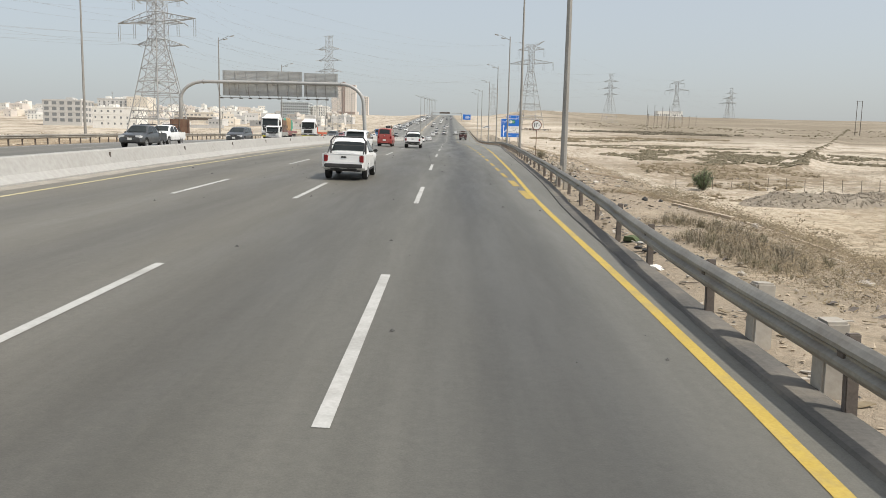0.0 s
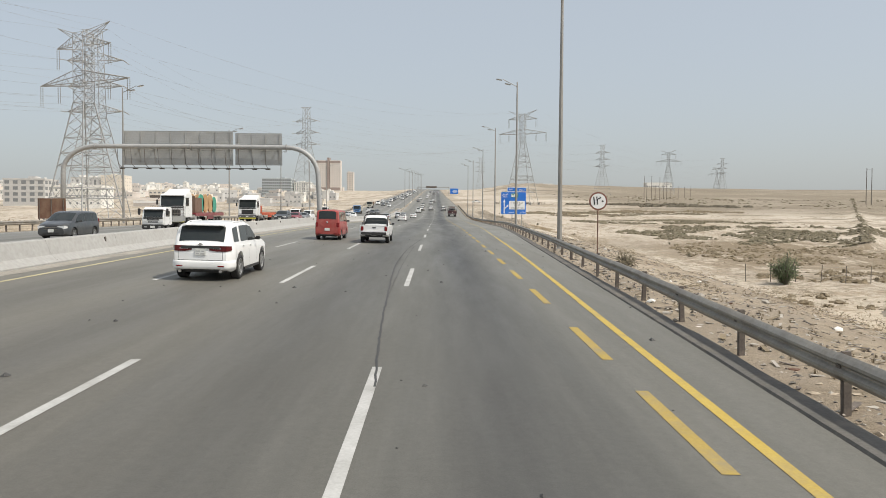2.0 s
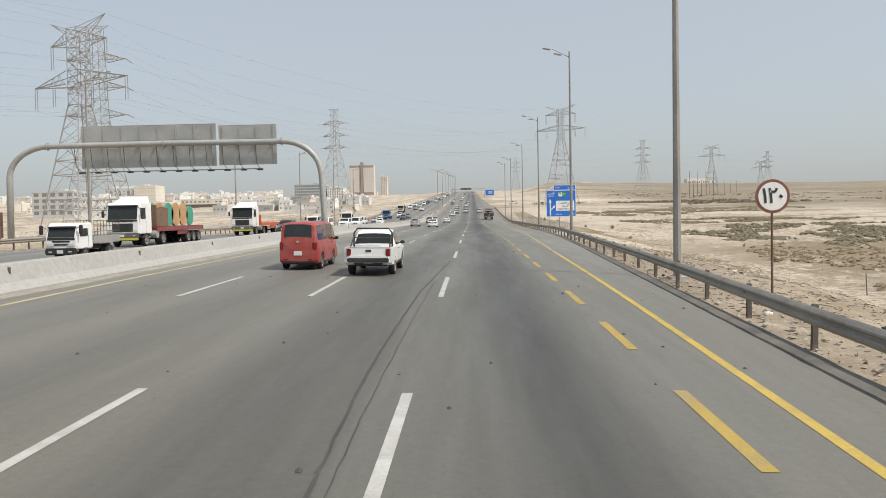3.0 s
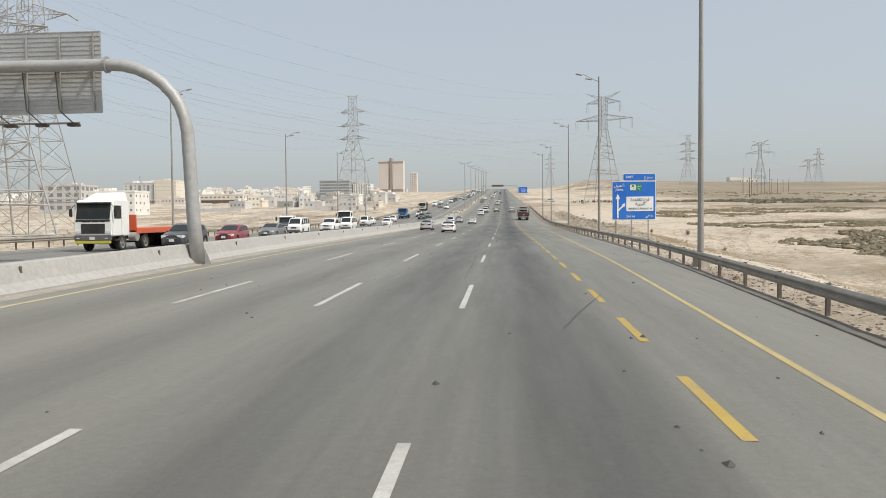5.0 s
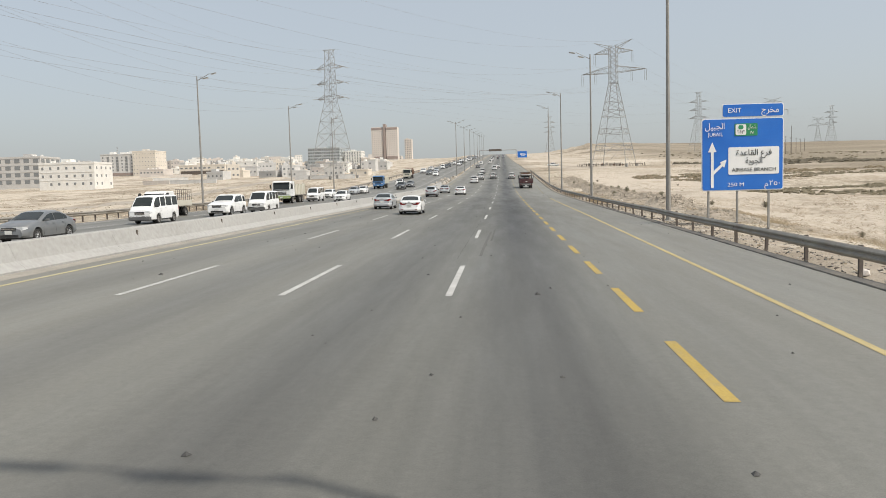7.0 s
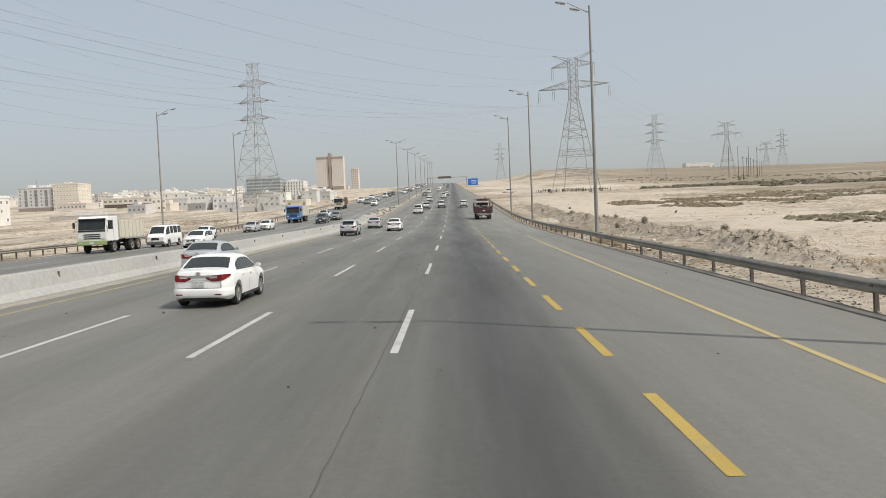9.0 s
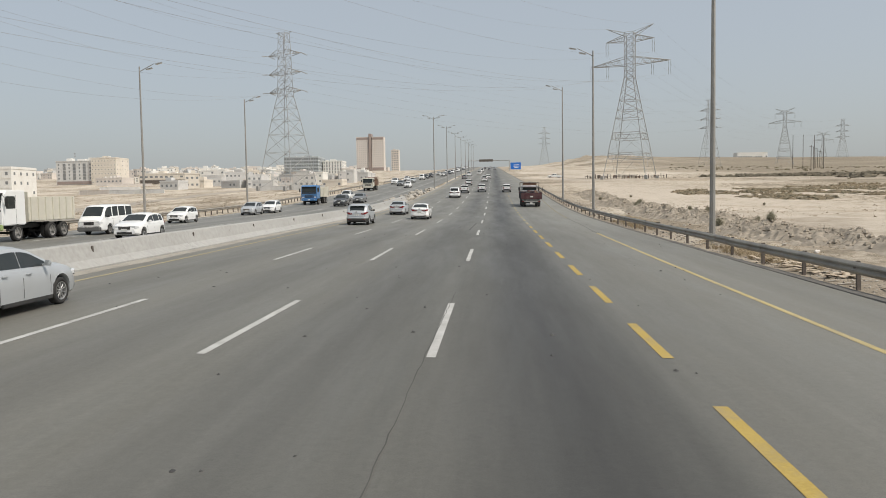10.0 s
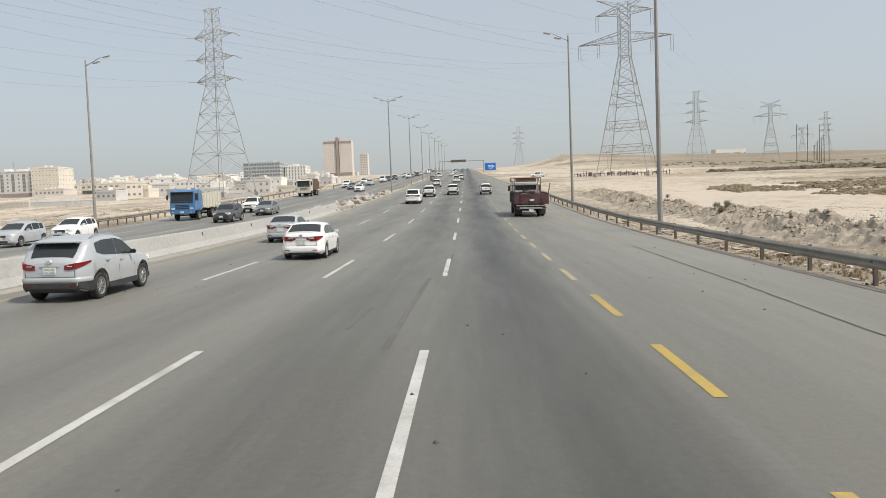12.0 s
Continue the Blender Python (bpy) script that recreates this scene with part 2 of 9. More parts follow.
    # the sand is yellower by the start
    c = mixc(nt, near_y.outputs[0], c, mixc(nt, 1.0, c, (0.95, 0.915, 0.845), "MULTIPLY"))
    strip_x = nt.nodes.new("ShaderNodeMapRange")
    strip_x.inputs["From Min"].default_value, strip_x.inputs["From Max"].default_value = 17.0, 13.0
    nt.links.new(sep.outputs[0], strip_x.inputs["Value"])
    gravel = mixc(nt, 1.0, mixc(nt, 1.0, strip_x.outputs[0], ramp(nt, sep.outputs[0], [(0.0, 0.0), (1.0, 1.0)]), "MULTIPLY"), ramp(nt, soil, [(0.38, 0.25), (0.60, 0.85)]), "MULTIPLY")
    c = mixc(nt, gravel, c, (0.315, 0.268, 0.208))
    c = mixc(nt, 0.4, c, ramp(nt, grain, [(0.3, 0.2), (0.7, 0.8)]), "SOFT_LIGHT")
    nt.links.new(c, bs.inputs["Base Color"])
    bs.inputs["Roughness"].default_value = 0.95
    bs.inputs["Specular IOR Level"].default_value = 0.15
    b = nt.nodes.new("ShaderNodeMath")
    b.operation = "ADD"
    nt.links.new(small, b.inputs[0])
    nt.links.new(grain, b.inputs[1])
    bump(nt, bs, b.outputs[0], 0.6, 0.12)
    return m


def glass_mat(name, tint=(0.016, 0.019, 0.021), rough=0.05):
    m, nt, bs = mat_new(name)
    v = coords(nt)
    nt.links.new(mixc(nt, ramp(nt, noise_tex(nt, v, 2.0, 3.0), [(0.4, 0.0), (0.8, 0.25)]), tint, (0.075, 0.07, 0.062)), bs.inputs["Base Color"])
    bs.inputs["Roughness"].default_value = rough
    bs.inputs["Specular IOR Level"].default_value = 0.28
    return m


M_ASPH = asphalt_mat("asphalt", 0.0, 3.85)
M_ASPH2 = asphalt_mat("asphalt_far_side", -18.7, 3.7, base=(0.180, 0.175, 0.156), wear=((0.0, 0.4), (1.0, 0.4)), dust_and_sheen=((0.0, 0.5), (1.0, 0.5)))
M_KERB = surface("bitumen_kerb", (0.085, 0.080, 0.071), (0.130, 0.121, 0.107), 0.7, 0.9, grain=18, bumps=0.6, dirt=(0.25, 0.215, 0.165), dirt_amount=0.6)
M_SAND = sand_mat()
M_WHITE = surface("white_road_paint", (0.38, 0.375, 0.35), (0.47, 0.465, 0.44), 1.5, 0.75, grain=25, bumps=0.2, dirt=(0.22, 0.205, 0.18), dirt_amount=0.6)
M_YELLOW = surface("yellow_road_paint", (0.43, 0.305, 0.055), (0.46, 0.335, 0.075), 1.5, 0.75, grain=25, bumps=0.2, dirt=(0.25, 0.21, 0.14), dirt_amount=0.6)
# dash yellow is dulled by dirt, with distance haze put into the colour
M_YELLOW_DASH = surface("dulled_yellow_dash_paint", (0.345, 0.245, 0.052), (0.385, 0.275, 0.07), 1.5, 0.75, grain=25, bumps=0.2, dirt=(0.23, 0.205, 0.15), dirt_amount=0.75)
M_YELLOW_PALE = surface("pale_yellow_paint", (0.29, 0.245, 0.14), (0.345, 0.295, 0.18), 0.8, 0.8, grain=25, bumps=0.2, dirt=(0.25, 0.23, 0.19), dirt_amount=0.6)
M_YELLOW_CREAM = surface("cream_yellow_paint", (0.41, 0.355, 0.19), (0.47, 0.415, 0.25), 0.8, 0.8, grain=25, bumps=0.2, dirt=(0.25, 0.23, 0.19), dirt_amount=0.6)
M_YELLOW_GONE = surface("almost_vanished_yellow_paint", (0.215, 0.19, 0.125), (0.27, 0.23, 0.14), 0.8, 0.85, grain=25, bumps=0.2, dirt=(0.17, 0.165, 0.15), dirt_amount=0.8)
M_YELLOW_OLD = surface("faded_yellow_paint", (0.36, 0.285, 0.12), (0.41, 0.33, 0.16), 0.8, 0.8, grain=25, bumps=0.2, dirt=(0.24, 0.21, 0.16), dirt_amount=0.7)
M_DUST = surface("blown_dust", (0.26, 0.24, 0.205), (0.32, 0.295, 0.25), 0.7, 0.95, grain=12, bumps=0.2, dirt=(0.20, 0.18, 0.15), dirt_amount=0.5)
M_CRACK = surface("open_crack", (0.055, 0.053, 0.048), (0.085, 0.082, 0.075), 1.1, 0.8, grain=30)
M_TAR = surface("tar_seal", (0.036, 0.035, 0.033), (0.070, 0.067, 0.061), 1.1, 0.6, grain=30)
M_SKID = surface("tyre_rubber_mark", (0.088, 0.086, 0.078), (0.118, 0.115, 0.104), 1.2, 0.85, grain=30)
M_CONC = surface("weathered_concrete", (0.335, 0.327, 0.305), (0.360, 0.352, 0.330), 0.25, 0.85, grain=5, bumps=0.02, dirt=(0.285, 0.262, 0.225), dirt_amount=0.2)
M_RUBBLE = surface("broken_concrete", (0.34, 0.31, 0.265), (0.45, 0.41, 0.35), 1.5, 0.95, grain=8, bumps=0.7, dirt=(0.23, 0.19, 0.14))
M_PIPE = surface("painted_grey_pipe", (0.345, 0.345, 0.335), (0.385, 0.383, 0.37), 0.35, 0.5, 0.1, grain=4, bumps=0.0, dirt=(0.27, 0.235, 0.19), dirt_amount=0.25)
M_GALV = surface("galvanised_steel", (0.30, 0.30, 0.285), (0.40, 0.395, 0.375), 0.6, 0.55, 0.25, grain=20, bumps=0.08, dirt=(0.26, 0.22, 0.17), dirt_amount=0.45)
M_RAIL = surface("dusty_guardrail_steel", (0.255, 0.24, 0.21), (0.345, 0.32, 0.275), 0.9, 0.6, 0.3, grain=16, bumps=0.12, dirt=(0.15, 0.11, 0.08), dirt_amount=0.5)
M_POST = surface("rusty_post_steel", (0.095, 0.078, 0.066), (0.165, 0.14, 0.12), 3.0, 0.75, 0.2, grain=25, dirt=(0.26, 0.21, 0.15))
M_LAMP = surface("lamp_post_steel", (0.26, 0.252, 0.232), (0.33, 0.32, 0.298), 0.4, 0.6, 0.2, grain=15, dirt=(0.20, 0.165, 0.12), dirt_amount=0.4)
M_PYLON = surface("pylon_steel", (0.33, 0.33, 0.32), (0.40, 0.40, 0.385), 0.05, 0.6, 0.2, grain=2, bumps=0.0)
M_CABLE = surface("aluminium_cable", (0.30, 0.30, 0.30), (0.36, 0.36, 0.36), 0.02, 0.5, 0.4, grain=1, bumps=0.0)
M_SIGNBACK = surface("sign_back_aluminium", (0.39, 0.395, 0.385), (0.47, 0.475, 0.46), 0.35, 0.5, 0.3, grain=8, bumps=0.05, dirt=(0.34, 0.31, 0.26))
M_BLUE = surface("blue_sign_sheeting", (0.012, 0.13, 0.52), (0.018, 0.16, 0.58), 0.5, 0.4, grain=20, bumps=0.0, dirt=(0.10, 0.20, 0.45), dirt_amount=0.2)
M_SIGNWHITE = surface("white_sign_sheeting", (0.74, 0.75, 0.74), (0.82, 0.82, 0.80), 0.8, 0.45, grain=20, bumps=0.0)
M_GREEN = surface("green_sign_sheeting", (0.02, 0.22, 0.09), (0.03, 0.26, 0.11), 0.8, 0.45, grain=20, bumps=0.0)
M_RED = surface("red_sign_ring", (0.17, 0.075, 0.055), (0.24, 0.10, 0.07), 3.0, 0.5, grain=20, bumps=0.0)
M_BLACK = surface("black_lettering", (0.02, 0.03, 0.03), (0.035, 0.04, 0.04), 3.0, 0.5, grain=20, bumps=0.0)
M_RUST = surface("rusted_sheet", (0.14, 0.075, 0.05), (0.20, 0.12, 0.08), 1.0, 0.8, 0.1, grain=12, dirt=(0.28, 0.22, 0.16))
# shrub tone is lightened: some haze is put into its base colour
M_SHRUB = surface("dry_green_shrub", (0.130, 0.112, 0.072), (0.195, 0.165, 0.108), 3.0, 0.9, grain=9, bumps=0)
M_LEAF = surface("green_bush_leaf", (0.060, 0.085, 0.036), (0.105, 0.125, 0.058), 2.0, 0.85, grain=9, bumps=0)
M_BRUSH = surface("dark_brush", (0.085, 0.075, 0.052), (0.15, 0.125, 0.085), 1.2, 0.9, grain=9, bumps=0)
M_DRY = surface("dead_brush", (0.155, 0.122, 0.080), (0.27, 0.215, 0.135), 3.0, 0.95, grain=9, bumps=0)
M_EARTH = surface("dry_earth", (0.36, 0.29, 0.21), (0.46, 0.385, 0.29), 0.8, 0.95, grain=10, bumps=0.3, dirt=(0.27, 0.21, 0.15))
M_PALEWOOD = surface("sun_bleached_timber", (0.36, 0.29, 0.21), (0.50, 0.42, 0.32), 1.4, 0.9, grain=30, bumps=0.3, dirt=(0.20, 0.15, 0.10))
M_SAGE = surface("sage_leaf", (0.165, 0.152, 0.100), (0.245, 0.222, 0.150), 3.0, 0.9, grain=9, bumps=0)
M_BRUSHGREY = surface("grey_dead_brush", (0.185, 0.158, 0.115), (0.275, 0.238, 0.178), 3.0, 0.95, grain=9, bumps=0)
M_STRAW = surface("straw", (0.26, 0.20, 0.122), (0.345, 0.272, 0.168), 3.0, 0.95, grain=9, bumps=0)
M_GLASS = glass_mat("tinted_glass", (0.028, 0.034, 0.035))
M_TYRE = surface("tyre_rubber", (0.018, 0.018, 0.018), (0.035, 0.033, 0.030), 6.0, 0.85, grain=40)
M_RIM = surface("alloy_rim", (0.42, 0.42, 0.42), (0.52, 0.52, 0.51), 6.0, 0.35, 0.7, grain=40, bumps=0.0)
M_STEELRIM = surface("steel_rim", (0.22, 0.21, 0.20), (0.34, 0.33, 0.31), 6.0, 0.55, 0.4, grain=40, bumps=0.0)
M_TRIM = surface("black_plastic_trim", (0.022, 0.022, 0.022), (0.045, 0.043, 0.04), 5.0, 0.6, grain=60, bumps=0.05)
M_BUMPER = surface("grey_plastic_bumper", (0.10, 0.10, 0.10), (0.14, 0.14, 0.135), 3.0, 0.65, grain=60, bumps=0.05)
M_CHROME = surface("chrome", (0.62, 0.62, 0.62), (0.70, 0.70, 0.70), 4.0, 0.14, 1.0, grain=60, bumps=0.0)
M_TAIL = surface("red_tail_lamp_lens", (0.15, 0.008, 0.010), (0.21, 0.014, 0.015), 6.0, 0.15, grain=60, bumps=0.0)
M_TAILDARK = surface("smoked_red_tail_lamp", (0.075, 0.006, 0.008), (0.12, 0.010, 0.012), 6.0, 0.15, grain=60, bumps=0.0)
M_HEAD = surface("clear_headlamp_lens", (0.55, 0.56, 0.56), (0.68, 0.68, 0.67), 6.0, 0.1, grain=60, bumps=0.0)
M_INK = surface("faded_plate_ink", (0.36, 0.36, 0.35), (0.44, 0.44, 0.42), 6.0, 0.6, grain=60, bumps=0.0)
M_PLATE = surface("number_plate", (0.62, 0.62, 0.58), (0.70, 0.70, 0.66), 6.0, 0.5, grain=60, bumps=0.0)
P_WHITE = paint("white_car_paint", (0.83, 0.83, 0.81), dusty=0.12)
P_SILVER = paint("silver_car_paint", (0.50, 0.52, 0.53), 0.3, 0.6, 0.35, dusty=0.1)
P_GREY = paint("grey_car_paint", (0.19, 0.20, 0.205), 0.3, 0.6, 0.35)
P_DARK = paint("dark_grey_car_paint", (0.035, 0.040, 0.045), 0.28, 0.7, 0.2, dusty=0.12)
P_RED = paint("dark_red_car_paint", (0.24, 0.018, 0.030), 0.28, 0.7, 0.1, dusty=0.12)
P_VANRED = paint("red_van_paint", (0.32, 0.032, 0.026), 0.4, 0.3)
P_MAROON = paint("maroon_truck_paint", (0.062, 0.011, 0.018), 0.5, 0.15, dusty=0.2)
P_NAVY = paint("faded_navy_paint", (0.022, 0.024, 0.040), 0.6, 0.1, dusty=0.2)
P_BLUE = paint("blue_truck_paint", (0.05, 0.19, 0.42), 0.4, 0.3)
P_ORANGE = paint("orange_truck_paint", (0.62, 0.10, 0.03), 0.45, 0.2)
P_BROWN = paint("brown_tarpaulin", (0.16, 0.09, 0.06), 0.7, 0.0)
P_BEIGE = paint("beige_truck_paint", (0.60, 0.57, 0.48), 0.45, 0.2)

# ---------- building blocks ----------
def part(name, bm, material, parent=None, label="", smooth=False):
    me = bpy.data.meshes.new(name)
    if smooth:
        for face in bm.faces:
            face.smooth = True
    bm.to_mesh(me)
    bm.free()
    me.materials.append(material)
    ob = new(name, me)
    if parent is not None:
        ob.parent = parent
    if label:
        ob["label"] = label
    return ob


def shared(name, me, parent, m):
    """One more piece on a mesh that is already there."""
    ob = new(name, me)
    ob.parent = parent
    ob.matrix_basis = m
    return ob


def box(bm, x, y, z, sx, sy, sz, m=None, bev=0.0):
    """A block centred on x, y with its underside at z."""
    r = bmesh.ops.create_cube(bm, size=1.0)
    bmesh.ops.transform(bm, matrix=Matrix.Translation((x, y, z + sz / 2)) @ Matrix.Diagonal((sx, sy, sz, 1)), verts=r["verts"])
    if bev:
        es = list({e for v in r["verts"] for e in v.link_edges})
        r = bmesh.ops.bevel(bm, geom=es, offset=bev, segments=2, affect="EDGES")
    if m is not None:
        bmesh.ops.transform(bm, matrix=m, verts=r["verts"])
    return bm


def rod(bm, a, b, r1, r2=None, n=8, caps=True):
    """A round bar from a to b."""
    a, b = Vector(a), Vector(b)
    r2 = r1 if r2 is None else r2
    q = (b - a).to_track_quat("Z", "Y").to_matrix()
    rings = []
    for p, r in ((a, r1), (b, r2)):
        rings.append([bm.verts.new(p + q @ Vector((r * math.cos(2 * math.pi * i / n), r * math.sin(2 * math.pi * i / n), 0))) for i in range(n)])
    for i in range(n):
        bm.faces.new((rings[0][i], rings[0][(i + 1) % n], rings[1][(i + 1) % n], rings[1][i]))
    if caps:
        bm.faces.new(rings[0][::-1])
        bm.faces.new(rings[1])
    return bm


def angle_bar(bm, a, b, w):
    """A thin square bar from a to b, for lattice work."""
    return rod(bm, a, b, w * 0.7, w * 0.7, 4, False)


def tube(bm, pts, radii, n=12):
    pts = [Vector(p) for p in pts]
    rings = []
    side = None
    for i, p in enumerate(pts):
        d = (pts[min(i + 1, len(pts) - 1)] - pts[max(i - 1, 0)]).normalized()
        if side is None:
            side = d.orthogonal().normalized()
        side = (side - d * side.dot(d)).normalized()
        up = d.cross(side)
        r = radii[i] if isinstance(radii, (list, tuple)) else radii
        rings.append([bm.verts.new(p + (side * math.cos(2 * math.pi * k / n) + up * math.sin(2 * math.pi * k / n)) * r) for k in range(n)])
    for a, b in zip(rings, rings[1:]):
        for k in range(n):
            bm.faces.new((a[k], a[(k + 1) % n], b[(k + 1) % n], b[k]))
    bm.faces.new(rings[0][::-1])
    bm.faces.new(rings[-1])
    return bm


def grid_mesh(rows):
    """Rows of points as one sheet."""
    bm = bmesh.new()
    vs = [[bm.verts.new(p) for p in r] for r in rows]
    for a, b in zip(vs, vs[1:]):
        for i in range(len(a) - 1):
            bm.faces.new((a[i], a[i + 1], b[i + 1], b[i]))
    bmesh.ops.recalc_face_normals(bm, faces=bm.faces)
    return bm


def curve_of(knots):
    """A smooth curve through (y, value) knots."""
    ks = [k[0] for k in knots]
    vs = [k[1] for k in knots]
    n = len(ks)
    sl = [(vs[min(i + 1, n - 1)] - vs[max(i - 1, 0)]) / (ks[min(i + 1, n - 1)] - ks[max(i - 1, 0)]) for i in range(n)]

    def at(y):
        if y <= ks[0]:
            return vs[0] + (y - ks[0]) * sl[0]
        if y >= ks[-1]:
            return vs[-1] + (y - ks[-1]) * sl[-1]
        i = 0
        while ks[i + 1] < y:
            i += 1
        h = ks[i + 1] - ks[i]
        t = (y - ks[i]) / h
        return (2 * t**3 - 3 * t * t + 1) * vs[i] + (t**3 - 2 * t * t + t) * h * sl[i] + (3 * t * t - 2 * t**3) * vs[i + 1] + (t**3 - t * t) * h * sl[i + 1]
    return at


def smooth01(t):
    t = min(max(t, 0.0), 1.0)
    return t * t * (3 - 2 * t)


# ---------- the lie of the land ----------
zr = curve_of([(-60, -1.7), (-10, -0.30), (15, 0.35), (40, 1.07), (70, 1.81), (100, 2.35), (140, 2.88), (180, 3.15), (230, 3.59), (290, 4.6),
               (350, 7.2), (430, 11.3), (600, 20.0), (900, 35.0), (1400, 57.0), (1800, 66.0), (2600, 70.0), (5000, 70.0)])
left_land = curve_of([(-60, -1.8), (0, -0.2), (100, 1.9), (200, 2.6), (300, 3.3), (400, 5.4), (500, 9.2), (600, 13.2), (700, 17.6), (850, 25.0), (1000, 33.0), (1300, 50.0), (1500, 57.0), (1900, 62.0), (5000, 62.0)])
FALL = -0.0198
rail_x = curve_of([(-60, 4.74), (8, 4.75), (13, 4.80), (18, 5.06), (22, 5.32), (27, 5.56), (32, 5.80), (40, 6.12), (50, 6.50), (72, 7.40), (90, 8.25), (116, 9.35), (140, 10.40), (160, 10.95), (198, 11.40), (250, 11.55), (330, 11.6), (430, 11.2), (700, 8.0), (1000, 6.5), (2200, 6.5)])
edge_x = curve_of([(-60, 4.28), (8, 4.33), (13, 4.42), (20, 4.52), (26, 4.70), (32, 5.03), (38, 5.33), (48, 5.72), (70, 6.50), (90, 7.35), (113, 8.45), (135, 9.4), (155, 9.95), (192, 10.55), (250, 10.75), (330, 10.8), (430, 10.4), (700, 7.2), (1000, 5.7), (2200, 5.7)])
yel_x = curve_of([(-60, 3.72), (5, 3.80), (8, 3.93), (15, 4.02), (25, 4.06), (33, 4.20), (40, 4.40), (45, 4.53), (60, 4.87), (80, 5.35), (106, 5.90), (134, 6.60), (154, 6.95), (200, 7.62), (232, 7.76), (247, 7.87), (257, 8.18), (271, 8.33), (289, 8.62), (305, 8.9), (340, 9.2), (700, 6.2), (1000, 4.6), (2200, 4.6)])
BAR_FACE, BAR_FAR, OPP_EDGE, OPP_RAIL = -12.75, -14.15, -31.2, -33.4
OPP_Z = 0.26


def road_z(x, y):
    return zr(y) + (FALL * x if x > -13.45 else OPP_Z)


def land_z(x, y):
    """Height of the desert."""
    base = zr(y)
    xe = rail_x(y) - 0.35
    far_fade = smooth01((y + 40) / 60)
    if x > xe:
        d = x - xe
        low = -6.4 * (1 - smooth01((y - 125) / 140)) - 0.2
        z = base + FALL * xe - 0.07 + low * smooth01((d - 0.6) / 27)
        z += smooth01((d - 25) / 70) * 9.0 * math.exp(-((x - 105) / 110) ** 2 - ((y - 980) / 170) ** 2) + 5.0 * math.exp(-((x - 240) / 130) ** 2 - ((y - 1150) / 170) ** 2)
        z += 4.0 * smooth01((d - 40) / 160) * smooth01((y - 950) / 350) - 2.5 * smooth01((d - 90) / 150) * smooth01((y - 560) / 200) * (1 - smooth01((y - 900) / 250))
        z += 3.2 * smooth01((d - 25) / 50) * math.exp(-((x - 95) / 75) ** 2 - ((y - 960) / 130) ** 2) * (noise.noise((x * 0.035, y * 0.02, 8.0)) + 0.7 * noise.noise((x * 0.11, y * 0.06, 1.5)))
        # bulldozed spoil beside the exit lane
        h = smooth01((y - 120) / 60) * smooth01((d - 3) / 4) * (1 - smooth01((d - 17) / 9)) * (1 - smooth01((y - 380) / 60))
        z += h * max(0, noise.noise((x * 0.17, y * 0.10, 3.1)) + 0.1) * 0.25 + h * abs(noise.noise((x * 0.55, y * 0.5, 7))) * 0.15
        # the ridge that the blade left
        mid = 7.8 + 1.2 * noise.noise((y * 0.06, 2.0, 1.0))
        k = math.exp(-((d - mid) / 1.6) ** 2) * smooth01((y - 190) / 30) * (1 - smooth01((y - 340) / 30))
        z += 0.30 * k
        # a low bank running away over the plain
        q = x - 87 - (y - 192) * 0.5287
        if abs(q) < 8 and 185 < y < 900:
            z += 1.5 * math.exp(-(q / 1.9) ** 2) * (0.7 + 0.5 * noise.noise((x * 0.12, y * 0.12, 4.0)))
        rough = smooth01(d / 9)
        z += rough * (noise.noise((x * 0.05, y * 0.05, 0)) * 0.4 + noise.noise((x * 0.25, y * 0.25, 5)) * 0.2) + noise.noise((x * 0.9, y * 0.9, 9)) * 0.06
        z += smooth01((d - 150) / 300) * noise.noise((x * 0.006, y * 0.006, 2)) * 3
        return z
    if x < OPP_EDGE - 0.4:
        d = OPP_EDGE - 0.4 - x
        z = base + OPP_Z - 0.10
        k = smooth01((d - 4) / 50)
        z = z * (1 - k) + left_land(y) * k
        rough = smooth01(d / 12)
        z += rough * (noise.noise((x * 0.05, y * 0.05, 4)) * 0.5 + noise.noise((x * 0.16, y * 0.12, 8)) * 0.40)
        return z
    if BAR_FAR - 4 < x < BAR_FACE and y > 300:
        return road_z(x, y) - 0.05
    return road_z(x, y) - 0.3


def spread(lo, hi, fine_lo, fine_hi, step, grow):
    vals = list(np.arange(fine_lo, fine_hi + 0.01, step))
    s, p = step, fine_hi
    while p < hi:
        s *= grow
        p += s
        vals.append(p)
    s, p = step, fine_lo
    while p > lo:
        s *= grow
        p -= s
        vals.insert(0, p)
    return vals


def ground():
    xs = spread(-3200, 3200, -40, 48, 0.95, 1.055)
    ys = spread(-900, 4800, -12, 350, 1.35, 1.05)
    rows = [[(x, y, land_z(x, y)) for x in xs] for y in ys]
    flat = [p for r in rows for p in r]
    w = len(xs)
    faces = [(j * w + i, j * w + i + 1, (j + 1) * w + i + 1, (j + 1) * w + i) for j in range(len(ys) - 1) for i in range(w - 1)]
    me = bpy.data.meshes.new("ground")
    me.from_pydata(flat, [], faces)
    me.polygons.foreach_set("use_smooth", [True] * len(faces))
    me.materials.append(M_SAND)
    tagged(new("ground", me), "pale desert sand with scrub, spoil heaps and vehicle tracks", "ground", kind="structure")


